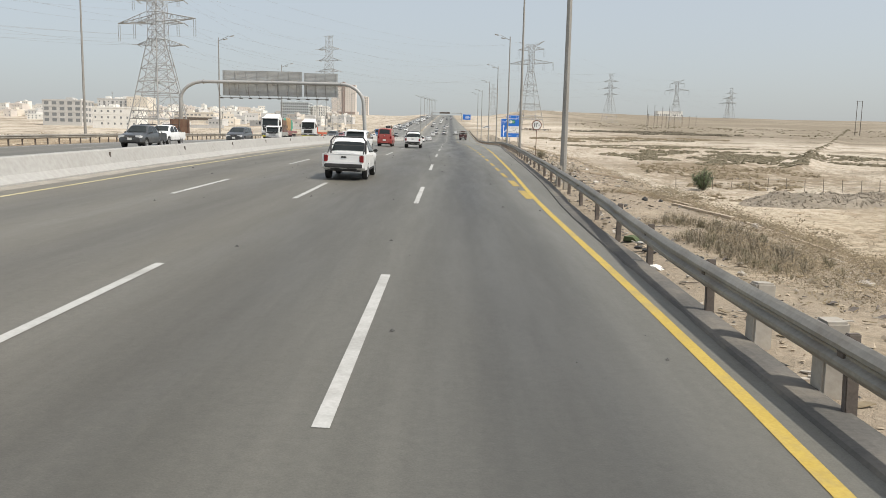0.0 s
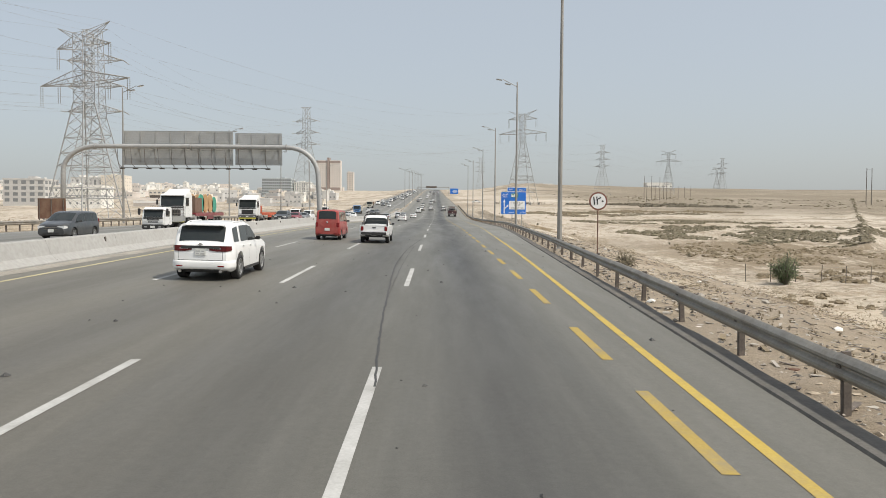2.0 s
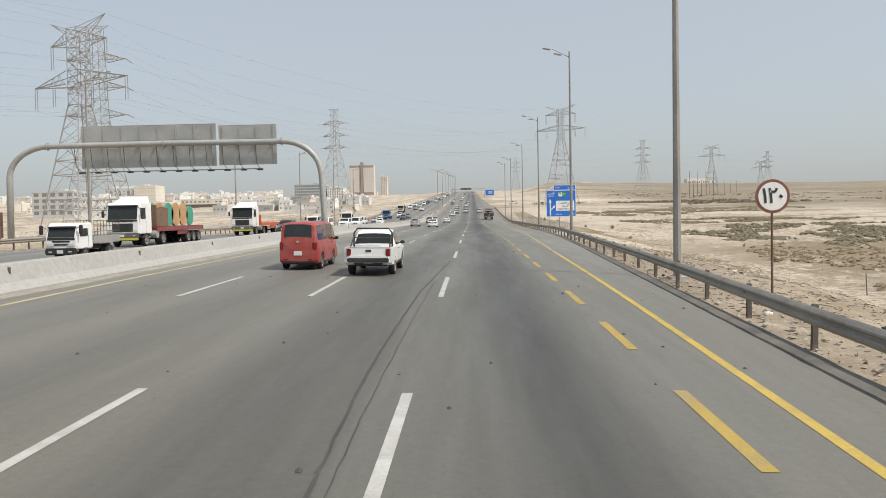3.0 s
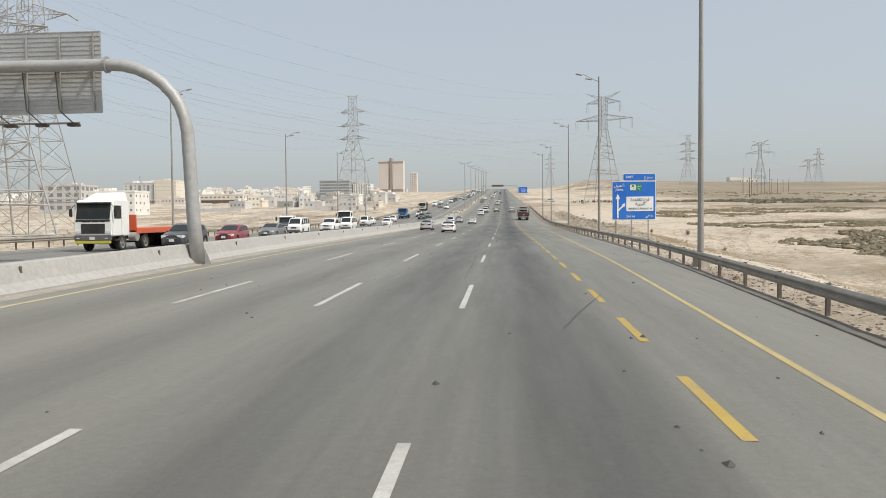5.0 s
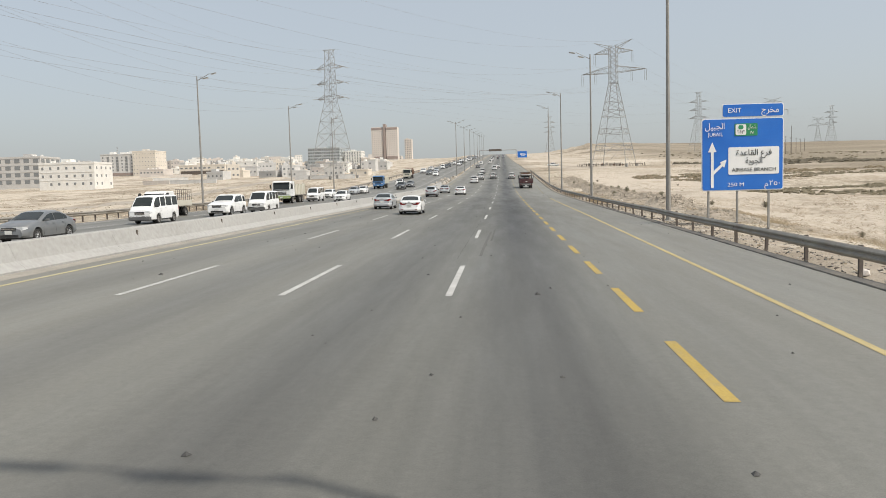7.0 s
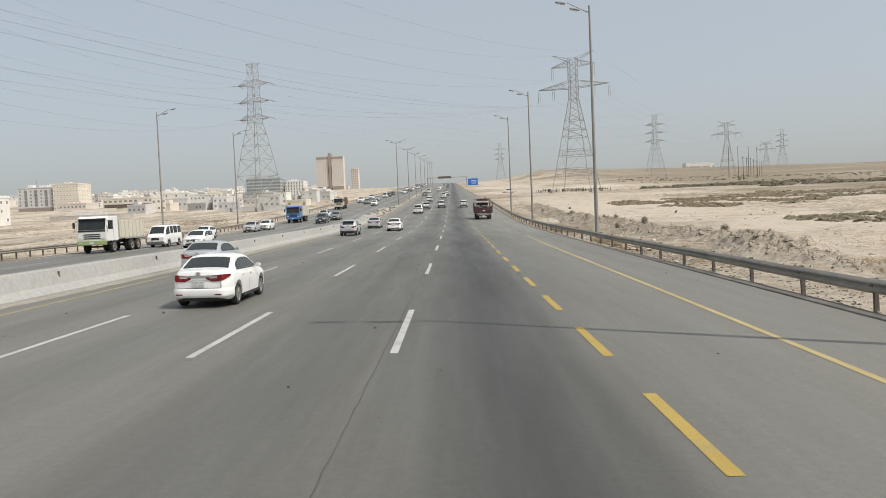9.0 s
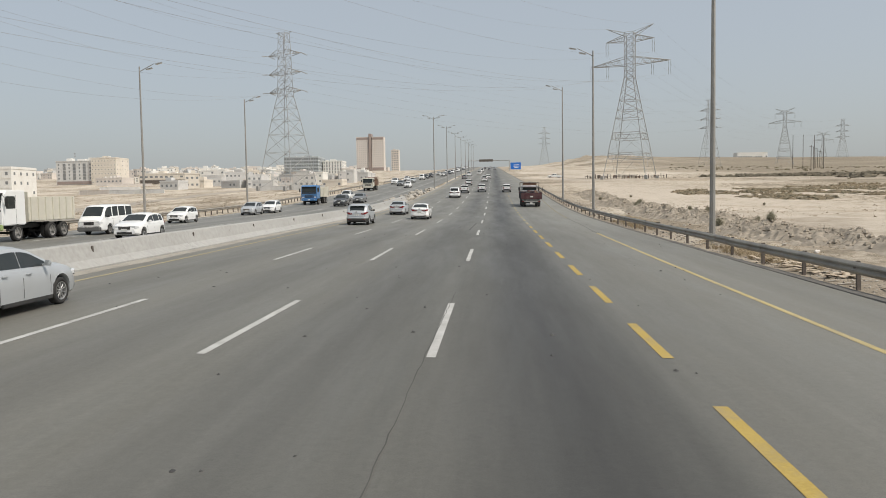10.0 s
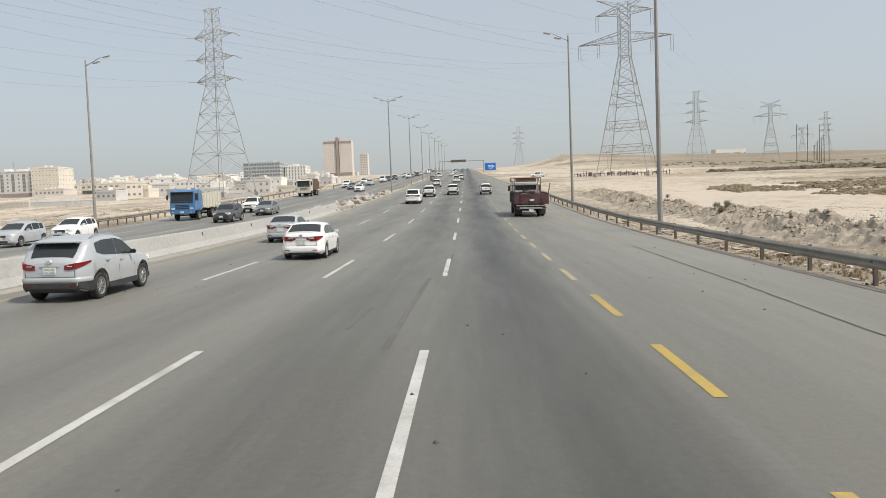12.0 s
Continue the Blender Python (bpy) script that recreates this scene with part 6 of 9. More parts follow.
KINDS = {
    "sedan": dict(length=4.62, width=1.775, wheel=0.325, axles=(0.98, 3.68), sill=0.22, spokes=10, taper=0.7, round=0.20, lean=0.34,
                  top=[(0, 0.90), (0.05, 1.03), (0.15, 1.065), (0.62, 1.10), (1.22, 1.385), (1.50, 1.455), (1.95, 1.475), (2.35, 1.455), (2.62, 1.40), (3.42, 1.045), (3.9, 0.975), (4.25, 0.88), (4.52, 0.79), (4.62, 0.66)],
                  belt=[(0, 0.88), (0.6, 0.985), (1.8, 0.965), (3.4, 0.93), (4.2, 0.82), (4.62, 0.60)],
                  rear=(0.66, 1.24), screen=(3.36, 2.60), sides=((1.02, 1.33), (1.345, 2.13), (2.16, 3.18)), handles=(1.50, 2.36), seams=(1.32, 2.16, 3.20), mirror=2.98,
                  tail_z=0.79, tail_size=(0.44, 0.18), trim_up=0.0, wrap=0.36, tip=0.25, slant=0.07, point=0.28, bar=M_CHROME, plate_z=0.62, head_z=0.62, head_size=(0.50, 0.16)),
    "suv": dict(length=5.10, width=1.925, wheel=0.39, axles=(1.06, 4.10), sill=0.28, spokes=5, taper=0.55, round=0.16, lean=0.20, tyre=0.27,
                top=[(0, 1.02), (0.03, 1.12), (0.10, 1.19), (0.36, 1.66), (0.55, 1.74), (1.2, 1.79), (2.3, 1.79), (2.75, 1.73), (3.50, 1.265), (4.1, 1.19), (4.7, 1.10), (5.0, 1.03), (5.10, 0.86)],
                belt=[(0, 1.00), (0.1, 1.15), (2.0, 1.13), (3.5, 1.10), (4.6, 1.0), (5.1, 0.78)],
                rear=(0.115, 0.37), screen=(3.46, 2.80), sides=((0.50, 1.06), (1.28, 2.16), (2.19, 3.26)), handles=(1.42, 2.36), seams=(1.24, 2.20, 3.28), mirror=3.06, mirror_painted=False,
                tail_z=0.92, tail_size=(0.50, 0.17), wrap=0.22, tip=0.8, bar=M_TRIM, bar_span=(0.42, 0.98), tail_mat=M_TAILDARK, rail_mat=P_WHITE, rail_up=0.015, plate_z=0.80, head_z=0.80, head_size=(0.42, 0.18), exhausts=(-0.62, 0.62),
                rails=(0.8, 2.6), spoiler_y=0.30, extras=(roof_rails, spoiler)),
    "crossover": dict(length=4.41, width=1.82, wheel=0.35, axles=(0.90, 3.54), sill=0.26, spokes=10, taper=0.6, round=0.20, lean=0.26, tyre=0.23,
                      top=[(0, 0.98), (0.04, 1.06), (0.14, 1.14), (0.48, 1.50), (0.70, 1.585), (1.3, 1.655), (2.1, 1.655), (2.5, 1.58), (3.16, 1.16), (3.7, 1.06), (4.1, 0.97), (4.32, 0.90), (4.41, 0.74)],
                      belt=[(0, 0.95), (0.14, 1.10), (0.75, 1.20), (1.2, 1.10), (3.1, 1.00), (4.0, 0.89), (4.41, 0.66)],
                      rear=(0.15, 0.47), rear_inset=0.17, screen=(3.12, 2.54), sides=((0.80, 1.12), (1.13, 1.95), (1.975, 2.95)), handles=(1.3, 2.14), seams=(1.12, 1.97, 2.96), mirror=2.72, mirror_painted=False, lip=0.40,
                      tail_z=0.87, tail_size=(0.30, 0.15), wrap=0.42, tip=0.25, slant=0.13, rail_mat=M_CHROME, rail_up=0.035, plate_z=0.74, head_z=0.72, head_size=(0.44, 0.20), sill_mat=M_TRIM, clad=0.14,
                      rails=(0.8, 2.4), spoiler_y=0.40, extras=(roof_rails, spoiler)),
    "hatchback": dict(length=4.10, width=1.72, wheel=0.31, axles=(0.72, 3.30), sill=0.22, spokes=8, taper=0.6, round=0.20, lean=0.30,
                      top=[(0, 0.90), (0.05, 0.98), (0.42, 1.36), (0.75, 1.46), (1.5, 1.50), (2.05, 1.46), (2.35, 1.38), (3.05, 1.02), (3.6, 0.93), (3.98, 0.83), (4.10, 0.66)],
                      belt=[(0, 0.88), (0.1, 0.96), (1.5, 0.95), (3.0, 0.90), (3.8, 0.80), (4.1, 0.58)],
                      rear=(0.07, 0.43), screen=(3.0, 2.32), sides=((0.60, 1.00), (1.06, 1.82), (1.88, 2.80)), handles=(1.2, 2.0), seams=(1.04, 1.85, 2.84), mirror=2.6,
                      tail_z=0.76, tail_size=(0.30, 0.20), wrap=0.18, plate_z=0.62, head_z=0.60, head_size=(0.42, 0.18)),
    "pickup": dict(length=5.25, width=1.83, wheel=0.37, axles=(1.20, 4.26), sill=0.40, spokes=6, taper=0.4, round=0.10, lean=0.34, tyre=0.24, chrome=True,
                   top=[(0, 0.78), (1.72, 0.78), (1.73, 1.10), (1.86, 1.56), (2.04, 1.69), (2.6, 1.74), (3.05, 1.73), (3.35, 1.64), (3.95, 1.19), (4.5, 1.11), (4.98, 1.02), (5.18, 0.94), (5.25, 0.80)],
                   belt=[(0, 0.76), (1.72, 0.76), (1.74, 1.09), (3.9, 1.05), (4.9, 0.95), (5.25, 0.74)],
                   rear=(1.745, 1.855), rear_inset=0.07, screen=(3.92, 3.34), sides=((1.95, 2.62), (2.70, 3.68)), handles=(2.12, 2.82), seams=(1.86, 2.66, 3.70), mirror=3.50, mirror_painted=False,
                   tail_z=0.78, tail_size=(0.11, 0.27), wrap=0.14, tip=1.0, plate_z=0.50, head_z=0.78, head_size=(0.38, 0.20), grille_mat=M_CHROME, bed=(0.02, 1.72, 0.62, 1.10), extras=(load_bed, roll_bar)),
    "van": dict(length=4.85, width=1.70, wheel=0.33, axles=(1.02, 3.60), sill=0.26, spokes=3, taper=0.35, round=0.09, lean=0.12,
                top=[(0, 1.10), (0.02, 1.30), (0.10, 1.88), (0.25, 1.97), (2.4, 1.99), (3.55, 1.96), (3.86, 1.86), (4.48, 1.20), (4.68, 1.08), (4.80, 0.98), (4.85, 0.80)],
                belt=[(0, 1.10), (0.1, 1.20), (3.6, 1.16), (4.3, 1.06), (4.85, 0.74)], front_trim=True,
                rear=(0.03, 0.10), screen=(4.45, 3.88), sides=((0.28, 1.16), (1.30, 2.22), (2.36, 3.10), (3.24, 4.15)), handles=(2.42, 3.24), seams=(2.30, 3.14, 4.06), mirror=3.95, mirror_painted=False,
                tail_z=0.86, tail_size=(0.12, 0.30), wrap=0.06, tip=1.0, plate_z=0.62, head_z=0.70, head_size=(0.36, 0.20), grille_mat=M_TRIM),
    "minivan": dict(length=4.75, width=1.85, wheel=0.34, axles=(0.95, 3.70), sill=0.24, spokes=8, taper=0.5, round=0.14, lean=0.22,
                    top=[(0, 1.00), (0.04, 1.10), (0.28, 1.56), (0.5, 1.66), (1.5, 1.70), (2.5, 1.68), (2.9, 1.58), (3.75, 1.12), (4.3, 1.0), (4.64, 0.90), (4.75, 0.72)],
                    belt=[(0, 0.98), (0.1, 1.05), (2.0, 1.03), (3.7, 0.97), (4.4, 0.88), (4.75, 0.64)],
                    rear=(0.06, 0.29), screen=(3.70, 2.88), sides=((0.42, 1.08), (1.16, 2.10), (2.18, 3.36)), handles=(1.3, 2.3), seams=(1.12, 2.14, 3.38), mirror=3.1,
                    tail_z=0.88, tail_size=(0.14, 0.34), wrap=0.10, tip=1.0, plate_z=0.72, head_z=0.66, head_size=(0.42, 0.18)),
}


# --- lorries ---
def lorry_cab(ob, col, y0, y1, w, z0, z1, screen_dark=True, bumper=M_TRIM, mirrors=True):
    """A flat-fronted cab from y0 (back) to y1 (front)."""
    bm = bmesh.new()
    prof = [(y0, z0), (y1 - 0.02, z0), (y1, z0 + 0.15), (y1, z0 + (z1 - z0) * 0.45), (y1 - 0.22, z1 - 0.22), (y1 - 0.45, z1), (y0, z1)]
    a = [bm.verts.new((-w / 2, y, z)) for y, z in prof]
    b = [bm.verts.new((w / 2, y, z)) for y, z in prof]
    bm.faces.new(a)
    bm.faces.new(b[::-1])
    for i in range(len(prof)):
        j = (i + 1) % len(prof)
        bm.faces.new((a[i], b[i], b[j], a[j]))
    bmesh.ops.recalc_face_normals(bm, faces=bm.faces)
    bmesh.ops.bevel(bm, geom=list(bm.edges), offset=0.06, segments=2, affect="EDGES")
    cab = part("cab", bm, col, ob)
    zs0, zs1 = z0 + (z1 - z0) * 0.47, z1 - 0.25
    sl = math.atan2(0.22, (z1 - 0.22) - (z0 + (z1 - z0) * 0.45))
    bm = bmesh.new()
    box(bm, 0, 0, 0, w - 0.28, 0.02, (zs1 - zs0) / math.cos(sl), Matrix.Translation((0, y1 + 0.0, zs0)) @ Matrix.Rotation(sl, 4, "X"), 0.02)
    part("windscreen", bm, M_GLASS, cab, "large dark windscreen")
    for s in (-1, 1):
        block("side_window", cab, M_GLASS, s * (w / 2 + 0.004), y1 - 0.75, zs0 + 0.02, 0.02, 0.85, (zs1 - zs0) * 0.85, 0.02, "dark side window")
        block("door_seam", cab, M_TRIM, s * (w / 2 + 0.003), y1 - 1.25, z0 + 0.1, 0.01, 0.015, z1 - z0 - 0.4, 0.0)
        block("headlamp", cab, M_HEAD, s * (w / 2 - 0.30), y1 + 0.0, z0 + 0.16, 0.36, 0.06, 0.18, 0.02, "clear headlamp")
        if mirrors:
            bm = bmesh.new()
            box(bm, s * (w / 2 + 0.22), y1 - 0.05, zs0 + 0.15, 0.20, 0.10, 0.48, None, 0.03)
            rod(bm, (s * (w / 2 - 0.05), y1 - 0.1, zs1 - 0.05), (s * (w / 2 + 0.22), y1 - 0.05, zs0 + 0.6), 0.018, 0.018, 6)
            part("mirror", bm, M_TRIM, cab)
    block("bumper", cab, bumper, 0, y1 + 0.03, z0 - 0.28, w - 0.04, 0.20, 0.36, 0.05, "front bumper")
    block("sun_visor", cab, M_TRIM, 0, y1 - 0.16, z1 - 0.27, w - 0.2, 0.22, 0.10, 0.03, "dark sun visor")
    block("wiper_panel", cab, M_TRIM, 0, y1 + 0.004, zs0 - 0.16, w - 0.22, 0.03, 0.13, 0.02, "dark panel below the windscreen")
    for s in (-1, 1):
        block("step", cab, M_TRIM, s * (w / 2 - 0.08), y1 - 0.75, z0 - 0.30, 0.22, 0.55, 0.10, 0.02, "black entry step")
        block("fog_lamp", cab, M_HEAD, s * (w / 2 - 0.32), y1 + 0.12, z0 - 0.16, 0.22, 0.04, 0.10, 0.02, "clear fog lamp")
    for k in range(3):
        block("grille_bar", cab, M_TRIM, 0, y1 + 0.005, z0 + 0.22 + 0.16 * k, w * 0.56, 0.03, 0.09, 0.01, "dark grille bar")
    number_plate(cab, y1 + 0.14, z0 - 0.2, False, False)
    return cab


def chassis(ob, y0, y1, z, w=0.85):
    for s in (-1, 1):
        block("chassis_beam", ob, M_TRIM, s * w / 2, (y0 + y1) / 2, z - 0.26, 0.09, y1 - y0, 0.26, 0.01)
    for y in np.arange(y0 + 0.4, y1, 1.4):
        block("cross_member", ob, M_TRIM, 0, y, z - 0.2, w, 0.10, 0.12, 0.0)


def axle(ob, y, r, w, dual=False):
    for s in (-1, 1):
        add_wheel(ob, s * (w / 2 - 0.16), y, r, 0.28, 3)
        if dual:
            add_wheel(ob, s * (w / 2 - 0.46), y, r, 0.26, 3)
    bm = bmesh.new()
    rod(bm, (-w / 2 + 0.2, y, r), (w / 2 - 0.2, y, r), 0.08, 0.08, 8)
    part("axle_tube", bm, M_TRIM, ob)


def stake_truck():
    """The old maroon flatbed truck with a ladder rack behind the cab."""
    ob = new("flatbed_truck")
    chassis(ob, 0.3, 7.2, 0.98)
    axle(ob, 1.9, 0.48, 2.4, True)
    axle(ob, 6.2, 0.48, 2.35)
    lorry_cab(ob, P_WHITE, 5.5, 7.3, 2.1, 0.85, 2.62)
    block("bed_floor", ob, P_MAROON, 0, 2.65, 0.98, 2.55, 5.3, 0.14, 0.02)
    for s in (-1, 1):
        block("side_board", ob, P_NAVY if s < 0 else P_MAROON, s * 1.27, 2.65, 1.02, 0.07, 5.3, 0.80, 0.02, "battered dark side board")
        for y in (0.2, 1.5, 2.8, 4.1, 5.2):
            block("side_stake", ob, P_NAVY, s * 1.32, y, 0.95, 0.05, 0.10, 0.92, 0.01)
    tail = block("tailgate", ob, P_MAROON, 0, 0.03, 1.02, 2.5, 0.07, 0.72, 0.02, "battered maroon tailgate")
    for x in (-0.8, 0.0, 0.8):
        block("tail_rib", tail, P_MAROON, x, -0.03, 1.04, 0.08, 0.05, 0.62, 0.01)
    block("tail_sign", tail, M_PLATE, 0.05, -0.06, 1.22, 0.34, 0.02, 0.16, 0.005, "small faded white plate")
    # rack behind the cab
    bm = bmesh.new()
    for x in (-1.22, -0.95, 0.95, 1.22):
        rod(bm, (x, 5.32, 1.1), (x, 5.32, 2.95), 0.032, 0.032, 6)
    for z in (1.78, 2.35, 2.95):
        rod(bm, (-1.25, 5.32, z), (1.25, 5.32, z), 0.036, 0.036, 6)
    for x in (-1.2, 1.2):
        rod(bm, (x, 5.32, 2.95), (x, 6.9, 2.95), 0.03, 0.03, 6)
        rod(bm, (x, 6.9, 2.65), (x, 6.9, 2.95), 0.03, 0.03, 6)
    part("headboard_rack", bm, M_POST, ob, "dark tubular rack behind the cab")
    block("cab_rear_window", ob, M_GLASS, 0, 5.485, 1.95, 1.75, 0.03, 0.42, 0.02, "dark rear window of the cab")
    block("rack_board", ob, M_RUST, 0, 5.36, 2.62, 1.7, 0.05, 0.32, 0.01, "dark board on the rack")
    # loose load
    rnd = random.Random(11)
    for i in range(34):
        x, y = rnd.uniform(-0.95, 0.95), rnd.uniform(0.5, 4.6)
        m = Matrix.Translation((x, y, 1.16 + rnd.uniform(0, 0.62))) @ Matrix.Rotation(rnd.uniform(0, 3), 4, "Z") @ Matrix.Rotation(rnd.uniform(-0.4, 0.4), 4, "X")
        block("load_piece", ob, rnd.choice((M_POST, M_RUST, P_MAROON, M_TRIM, P_NAVY)), 0, 0, 0, rnd.uniform(0.1, 0.5), rnd.uniform(0.5, 1.5), rnd.uniform(0.06, 0.24), 0.02, "scrap metal load", m)
    block("bumper_bar", ob, M_GALV, 0, 0.02, 0.62, 2.2, 0.10, 0.14, 0.02, "pale steel rear bumper bar")
    block("bumper_bar", ob, M_GALV, 0, 0.0, 0.84, 2.3, 0.06, 0.08, 0.01, "pale steel rear bumper bar")
    for s in (-1, 1):
        block("tail_lamp", ob, M_TAIL, s * 1.0, -0.04, 0.66, 0.28, 0.05, 0.10, 0.01, "red tail lamp")
        block("mud_flap", ob, M_TRIM, s * 0.95, 1.2, 0.18, 0.5, 0.03, 0.55, 0.005, "black rubber mud flap")
    number_plate(ob, -0.03, 0.42, True, False)
    block("fuel_tank", ob, M_TRIM, -0.85, 4.3, 0.5, 0.5, 0.9, 0.45, 0.06)
    # crooked pole at the corner
    bm = bmesh.new()
    rod(bm, (1.25, 0.1, 1.4), (1.42, 0.05, 2.55), 0.04, 0.035, 6)
    part("corner_pole", bm, M_POST, ob)
    return tagged(ob, "old maroon flatbed truck loaded with scrap on the exit lane", "truck")


def light_truck(col, bed_mat, label, cage=True):
    ob = new("light_truck")
    chassis(ob, 0.2, 4.9, 0.72, 0.7)
    axle(ob, 1.1, 0.33, 1.7, True)
    axle(ob, 3.9, 0.33, 1.65)
    lorry_cab(ob, col, 3.2, 4.95, 1.70, 0.55, 1.95)
    block("bed_floor", ob, bed_mat, 0, 1.55, 0.78, 1.75, 3.1, 0.10, 0.015)
    for s in (-1, 1):
        block("side_board", ob, bed_mat, s * 0.86, 1.55, 0.85, 0.04, 3.1, 0.36, 0.01)
        if cage:
            bm = bmesh.new()
            for y in np.linspace(0.05, 3.05, 9):
                rod(bm, (s * 0.86, y, 1.2), (s * 0.86, y, 2.05), 0.018, 0.018, 6)
            for z in (1.45, 1.75, 2.05):
                rod(bm, (s * 0.86, 0.05, z), (s * 0.86, 3.05, z), 0.018, 0.018, 6)
            part("cage_side", bm, M_POST, ob, "dark tubular cage side")
    block("tailgate", ob, bed_mat, 0, 0.02, 0.85, 1.75, 0.04, 0.36, 0.01)
    return tagged(ob, label, "light truck")


def tractor_trailer(cab_col, trailer_col, label, load="drums", length=13.5):
    ob = new("articulated_lorry")
    L = length
    chassis(ob, L - 5.4, L - 0.3, 0.95)
    axle(ob, L - 1.4, 0.50, 2.45)
    axle(ob, L - 4.6, 0.50, 2.45, True)
    cab = lorry_cab(ob, cab_col, L - 2.3, L, 2.45, 0.95, 3.25, bumper=M_BUMPER)
    block("bumper_lip", cab, P_YELLOW, 0, L + 0.04, 0.50, 2.3, 0.16, 0.20, 0.03, "yellow lower edge of the bumper")
    block("grille_frame", cab, M_TRIM, 0, L + 0.003, 1.12, 1.55, 0.02, 0.62, 0.02, "large dark grille")
    for x, w in ((-0.62, 0.30), (-0.16, 0.44), (0.42, 0.50)):
        block("name_bar", cab, M_TRIM, x, L + 0.008, 1.84, w, 0.01, 0.14, 0.0, "dark bar of writing")
    bm = bmesh.new()
    vs = [(-1.1, L - 2.3, 3.2), (1.1, L - 2.3, 3.2), (1.1, L - 0.9, 3.25), (-1.1, L - 0.9, 3.25), (-1.0, L - 2.3, 3.75), (1.0, L - 2.3, 3.75)]
    v = [bm.verts.new(p) for p in vs]
    for f in ((0, 1, 2, 3), (0, 4, 5, 1), (3, 2, 5, 4), (0, 3, 4), (1, 5, 2)):
        bm.faces.new([v[i] for i in f])
    bmesh.ops.recalc_face_normals(bm, faces=bm.faces)
    part("roof_deflector", bm, cab_col, ob)
    bm = bmesh.new()
    rod(bm, (-1.25, L - 3.3, 0.85), (-0.75, L - 3.3, 0.85), 0.3, 0.3, 14)
    part("fuel_tank", bm, M_GALV, ob)
    block("trailer_deck", ob, trailer_col, 0, (L - 3.2) / 2, 1.25, 2.5, L - 3.2, 0.16, 0.02)
    for s in (-1, 1):
        block("deck_rail", ob, trailer_col, s * 1.22, (L - 3.2) / 2, 1.05, 0.10, L - 3.2, 0.34, 0.02)
        block("underrun_panel", ob, trailer_col, s * 1.15, L * 0.36, 0.72, 0.06, 2.2, 0.5, 0.02)
    for y in (1.0, 2.25, 3.5):
        axle(ob, y, 0.48, 2.45, True)
    block("headboard", ob, P_BROWN if load == "drums" else trailer_col, 0, L - 3.3, 1.4, 2.4, 0.10, 1.7 if load == "drums" else 0.9, 0.02)
    if load == "drums":
        block("crate_wall", ob, P_BROWN, 0, L - 4.6, 1.41, 2.3, 2.3, 1.5, 0.03, "brown sided container")
        for i, (y, mt, r) in enumerate(((6.6, P_GREEN, 0.95), (5.1, P_WOOD, 0.98), (3.4, P_WOOD, 0.98), (1.9, P_GREEN, 0.85))):
            bm = bmesh.new()
            rod(bm, (-0.62, y, 1.41 + r), (0.62, y, 1.41 + r), r * 0.62, r * 0.62, 20)
            drum = part("cable_drum", bm, M_TRIM, ob, "large cable drum")
            for sx in (-0.7, 0.7):
                bm = bmesh.new()
                rod(bm, (sx - 0.06, y, 1.41 + r), (sx + 0.06, y, 1.41 + r), r, r, 24)
                part("drum_flange", bm, mt, drum, "round drum flange")
    return tagged(ob, label, "lorry")


def tipper(cab_col, body_mat, label, length=8.2, canvas=False, bumper=None):
    ob = new("tipper_truck")
    L = length
    chassis(ob, 0.3, L - 0.2, 0.98)
    for y in (1.3, 2.65):
        axle(ob, y, 0.50, 2.45, True)
    axle(ob, L - 1.4, 0.50, 2.45)
    lorry_cab(ob, cab_col, L - 2.2, L, 2.45, 0.95, 3.0, bumper=bumper or cab_col)
    bm = bmesh.new()
    y1 = L - 2.45
    for s in (-1, 1):
        box(bm, s * 1.2, y1 / 2, 1.15, 0.08, y1, 1.45, None, 0.015)
    box(bm, 0, y1 / 2, 1.10, 2.4, y1, 0.10, None, 0.0)
    box(bm, 0, y1 - 0.05, 1.15, 2.4, 0.08, 1.75, None, 0.015)
    box(bm, 0, 0.05, 1.15, 2.4, 0.08, 1.40, None, 0.015)
    part("tipping_body", bm, body_mat, ob)
    for s in (-1, 1):
        for y in np.linspace(0.25, y1 - 0.25, 7):
            block("body_rib", ob, body_mat, s * 1.27, y, 1.15, 0.08, 0.12, 1.42, 0.01)
    if canvas:
        block("cover", ob, P_BROWN, 0, y1 / 2, 2.55, 2.4, y1, 0.5, 0.18, "brown tarpaulin cover")
    return tagged(ob, label, "truck")


P_GREEN = surface("green_drum_paint", (0.05, 0.28, 0.19), (0.08, 0.33, 0.23), 1.0, 0.6, grain=12)
P_WOOD = surface("cable_drum_wood", (0.40, 0.24, 0.11), (0.48, 0.31, 0.16), 1.2, 0.8, grain=14)
P_YELLOW = paint("yellow_truck_paint", (0.55, 0.50, 0.06), 0.4, 0.3)
P_LIME = paint("lime_green_truck_paint", (0.34, 0.42, 0.18), 0.45, 0.2)


def at(x, y, ahead=True, length=0.0):
    """Pose on the road: the rear at y for traffic going our way; the nose at y for oncoming traffic."""
    tilt = math.degrees(math.atan2(zr(y + 2.5) - zr(y - 0.0), 2.5))
    if ahead:
        roll = math.degrees(math.atan(-FALL)) if x > -13 else 0
        return pose(x, y, road_z(x, y), tilt, roll, 0)
    yy = y + length
    tilt = math.degrees(math.atan2(zr(y + length) - zr(y), max(length, 1)))
    return pose(x, yy, road_z(x, yy), -tilt, 0, 180)


def put(ob, m):
    ob.matrix_basis = m
    return ob


